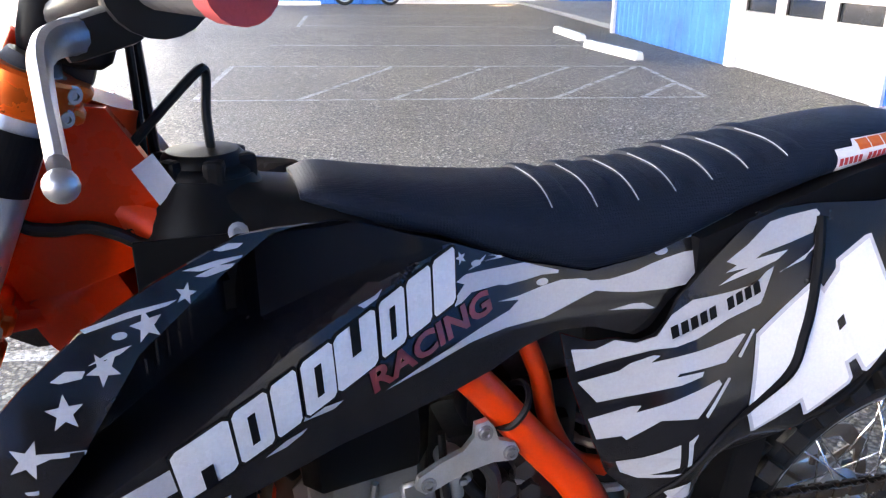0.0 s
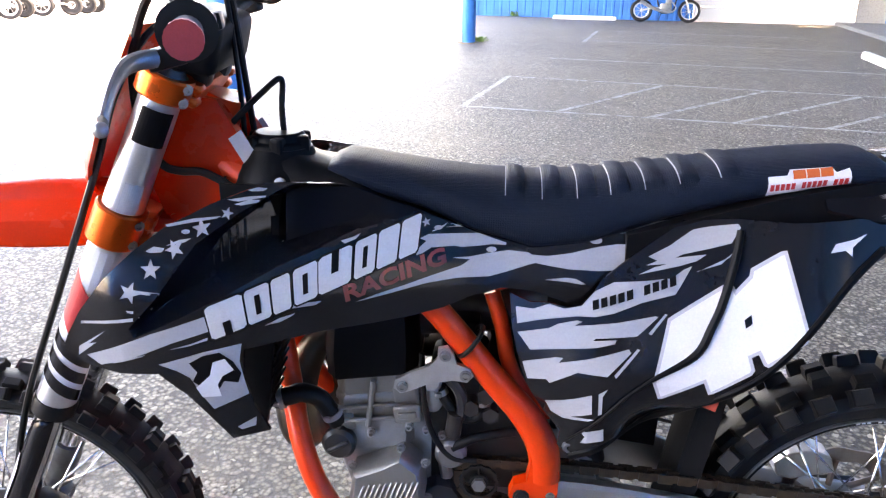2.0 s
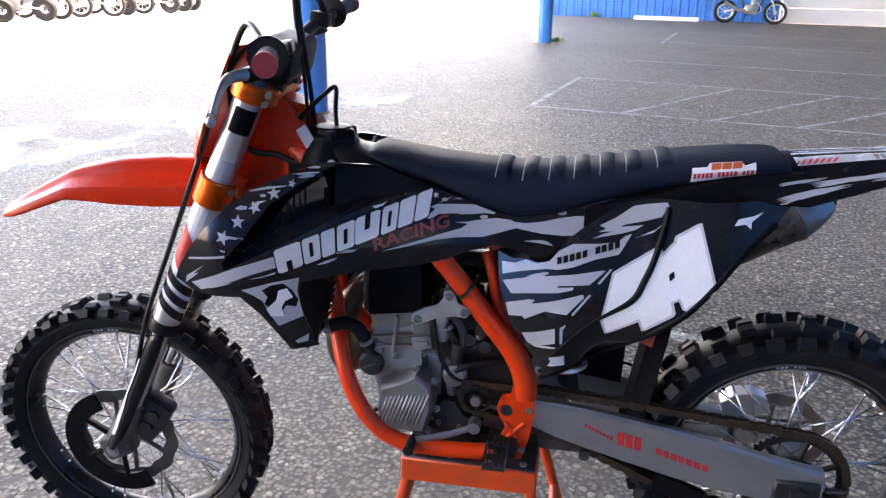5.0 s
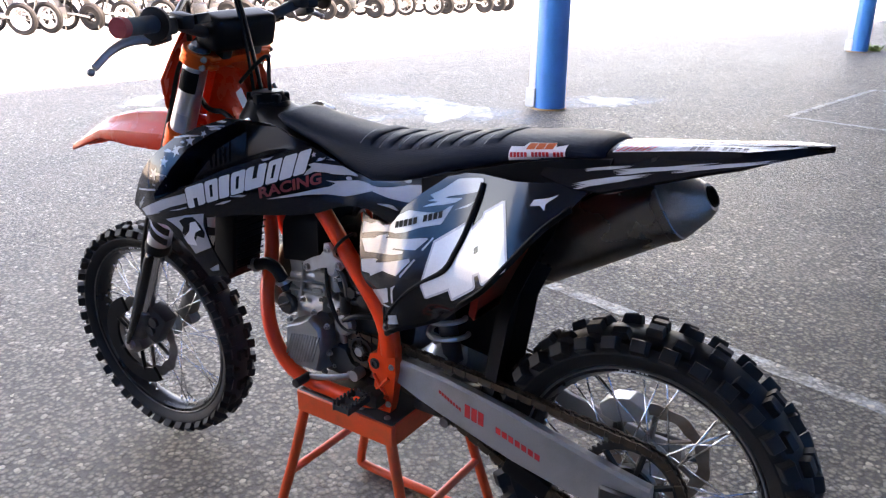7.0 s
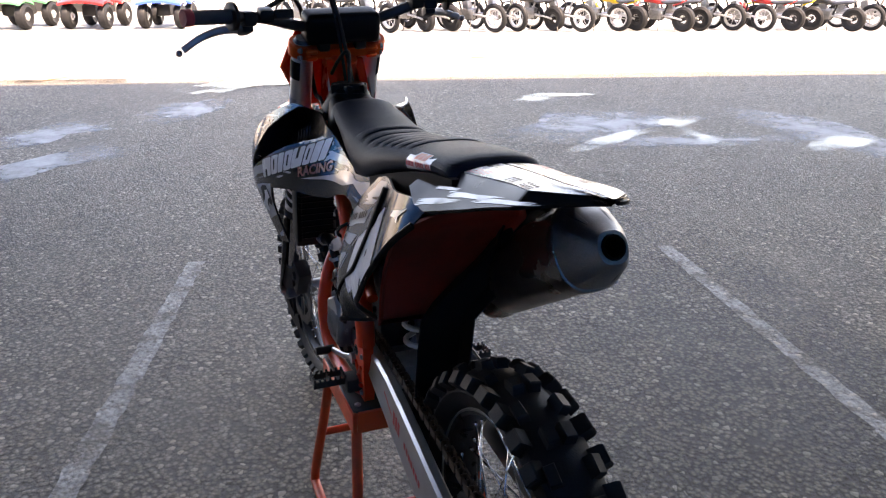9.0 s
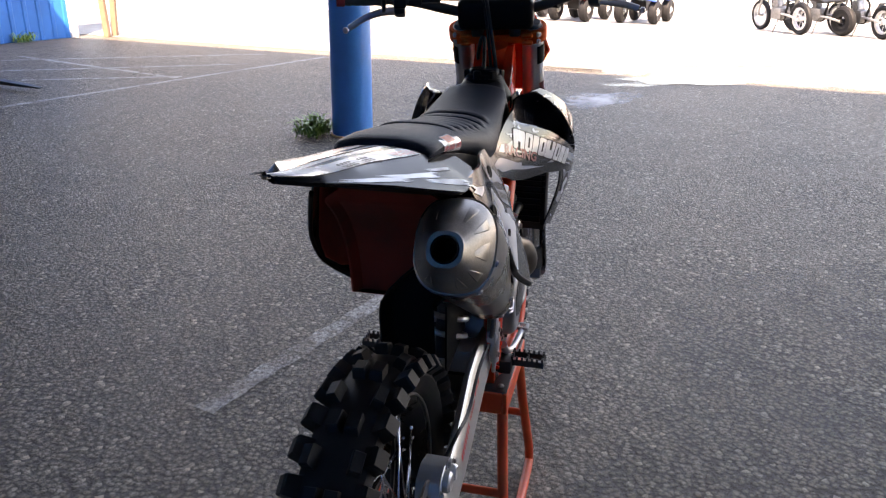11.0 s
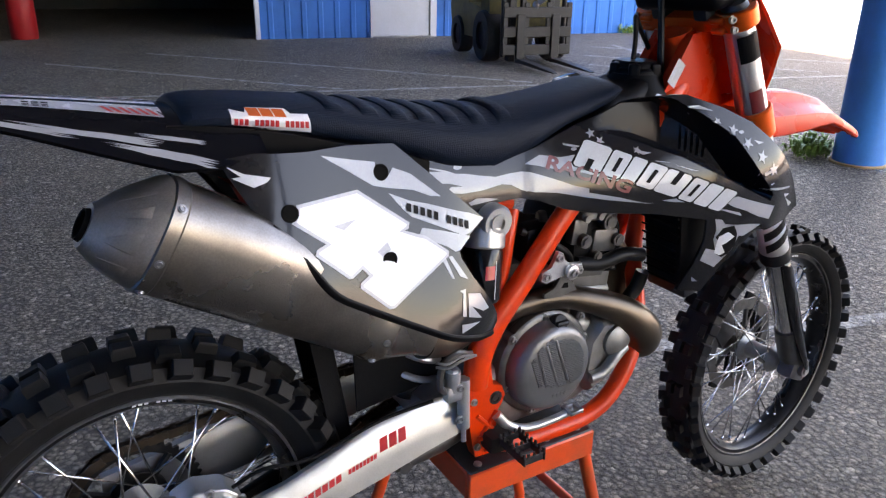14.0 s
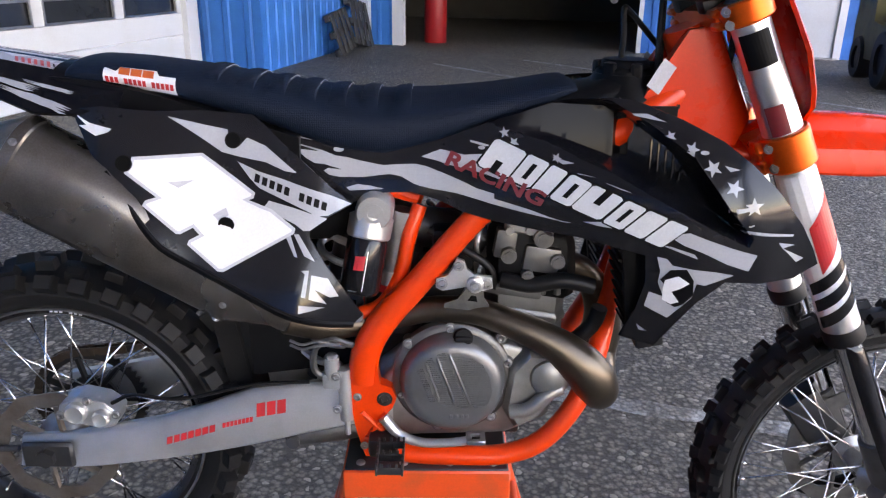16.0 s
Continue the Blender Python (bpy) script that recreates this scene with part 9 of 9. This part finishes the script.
# -- pedals and pegs --
for s in (1, -1):
    bm = B()
    box(bm, (0.585, s * 0.130, 0.492), (0.05, 0.04, 0.035), None, 0.008)
    part("peg_mount", bm, M["grime"], bike)
    bm = B()
    for dx in (-0.021, 0.021):
        box(bm, (0.600 + dx, s * 0.184, 0.500), (0.0035, 0.080, 0.016), None, 0.001, 1)
        for k in range(7):
            box(bm, (0.600 + dx, s * (0.149 + 0.0118 * k), 0.511), (0.0035, 0.005, 0.009))
    for k in (0, 1, 2):
        box(bm, (0.600, s * (0.148 + 0.036 * k), 0.500), (0.042, 0.0035, 0.014), None, 0.001, 1)
        for j in range(3):
            box(bm, (0.588 + 0.012 * j, s * (0.148 + 0.036 * k), 0.510), (0.004, 0.0035, 0.009))
    part("footpeg", bm, M["dark cast"], bike, "toothed steel footpeg")
bm = B()
tube(bm, smooth_line([(0.655, 0.105, 0.515), (0.70, 0.118, 0.500), (0.75, 0.125, 0.487), (0.785, 0.130, 0.480)], 5), 0.008, 10, 0.7)
rod(bm, (0.655, 0.085, 0.515), (0.655, 0.115, 0.515), 0.014)
shift = part("shift_lever", bm, M["steel"], bike, "worn alloy shift lever")
bm = B()
rod(bm, (0.785, 0.125, 0.480), (0.785, 0.172, 0.480), 0.011, 14)
part("shift_tip", bm, M["grime"], shift)
bm = B()
tube(bm, smooth_line([(0.585, -0.125, 0.540), (0.610, -0.130, 0.512), (0.645, -0.138, 0.500), (0.69, -0.145, 0.503), (0.735, -0.150, 0.512)], 6), [0.010, 0.009, 0.008, 0.0075, 0.0075], 10)
brake = part("brake_pedal", bm, M["alloy"], bike, "silver rear brake pedal")
bm = B()
for dx, dy in ((-0.012, 0), (0.012, 0), (0, -0.012), (0, 0.012)):
    box(bm, (0.742 + dx, -0.150 + dy, 0.516), (0.008 if dx else 0.03, 0.03 if dx else 0.008, 0.008), None, 0.001, 1)
part("brake_tip", bm, M["steel"], brake)
bm = B()
rod(bm, (0.519, -0.115, 0.628), (0.522, -0.115, 0.530), 0.0115, 14)
box(bm, (0.500, -0.113, 0.606), (0.034, 0.022, 0.030), None, 0.006)
rod(bm, (0.499, -0.113, 0.61), (0.499, -0.113, 0.648), 0.013, 14)
rod(bm, (0.499, -0.113, 0.644), (0.499, -0.113, 0.653), 0.010, 6)
rod(bm, (0.522, -0.115, 0.535), (0.523, -0.115, 0.50), 0.005, 8)
mc = part("rear_master_cylinder", bm, M["alloy"], bike, "cast rear brake master cylinder")
for z in (0.555, 0.618):
    part("bolt", bolt(B(), (0.507, -0.124, z), (0, -1, 0), 0.006, 0.006), M["steel"], mc)
part("hose", tube(B(), smooth_line([(0.484, -0.113, 0.610), (0.470, -0.118, 0.630), (0.474, -0.12, 0.668), (0.500, -0.12, 0.684), (0.530, -0.112, 0.672), (0.555, -0.10, 0.668)], 6), 0.0062, 8), M["engine dark"], bike, "grey hose")
bm = B()
tube(bm, [(0.565, -0.06, 0.482), (0.50, -0.075, 0.479), (0.45, -0.073, 0.468), (0.407, -0.07, 0.458)], [0.018, 0.020, 0.018, 0.015], 12, 0.6)
rod(bm, (0.42, -0.09, 0.462), (0.42, 0.09, 0.462), 0.012)
box(bm, (0.47, 0, 0.468), (0.10, 0.14, 0.03), None, 0.01)
part("shock_linkage", bm, M["engine dark"], bike)

# ---- stand ----
stand = empty("bike_stand", "orange tubular lift stand with a black rubber top, scuffed", "bike stand")
bm = B()
for y in (-0.145, 0.145):
    box(bm, (0.660, y, 0.420), (0.290, 0.012, 0.056), None, 0.003, 1)
for x in (0.521, 0.799):
    box(bm, (x, 0, 0.420), (0.012, 0.278, 0.056), None, 0.003, 1)
part("top_frame", bm, M["orange stand"], stand, "orange steel top frame")
bm = B()
box(bm, (0.660, 0, 0.4445), (0.284, 0.296, 0.012), None, 0.003, 1)
pad = part("top_pad", bm, M["black pallet"], stand, "black rubber pad with screws")
for x in (0.545, 0.62, 0.70, 0.775):
    for y in (-0.13, 0.13):
        bm = B()
        lathe(bm, [(0.0, 0), (0.008, 0), (0.0075, 0.003), (0.004, 0.0045), (0.0, 0.005)], 12, Matrix.Translation((x, y, 0.4505)) @ tilt(90))
        part("screw", bm, M["steel"], pad)
for y in (-1, 1):
    bm = B()   # a pair of legs is one bent tube along the ground
    tube(bm, smooth_line([(0.788, y * 0.138, 0.41), (0.825, y * 0.15, 0.26), (0.872, y * 0.168, 0.09), (0.885, y * 0.172, 0.035), (0.865, y * 0.173, 0.0135), (0.66, y * 0.174, 0.0135), (0.455, y * 0.173, 0.0135), (0.435, y * 0.172, 0.035), (0.448, y * 0.168, 0.09), (0.495, y * 0.15, 0.26), (0.532, y * 0.138, 0.41)], 5), 0.0127, 12)
    part("leg", bm, M["orange stand"], stand, "bent orange tube leg")
for x, z in ((0.842, 0.20), (0.478, 0.20)):
    bm = B()
    rod(bm, (x, -0.158, z), (x, 0.158, z), 0.0105, 10)
    part("cross_bar", bm, M["orange stand"], stand)
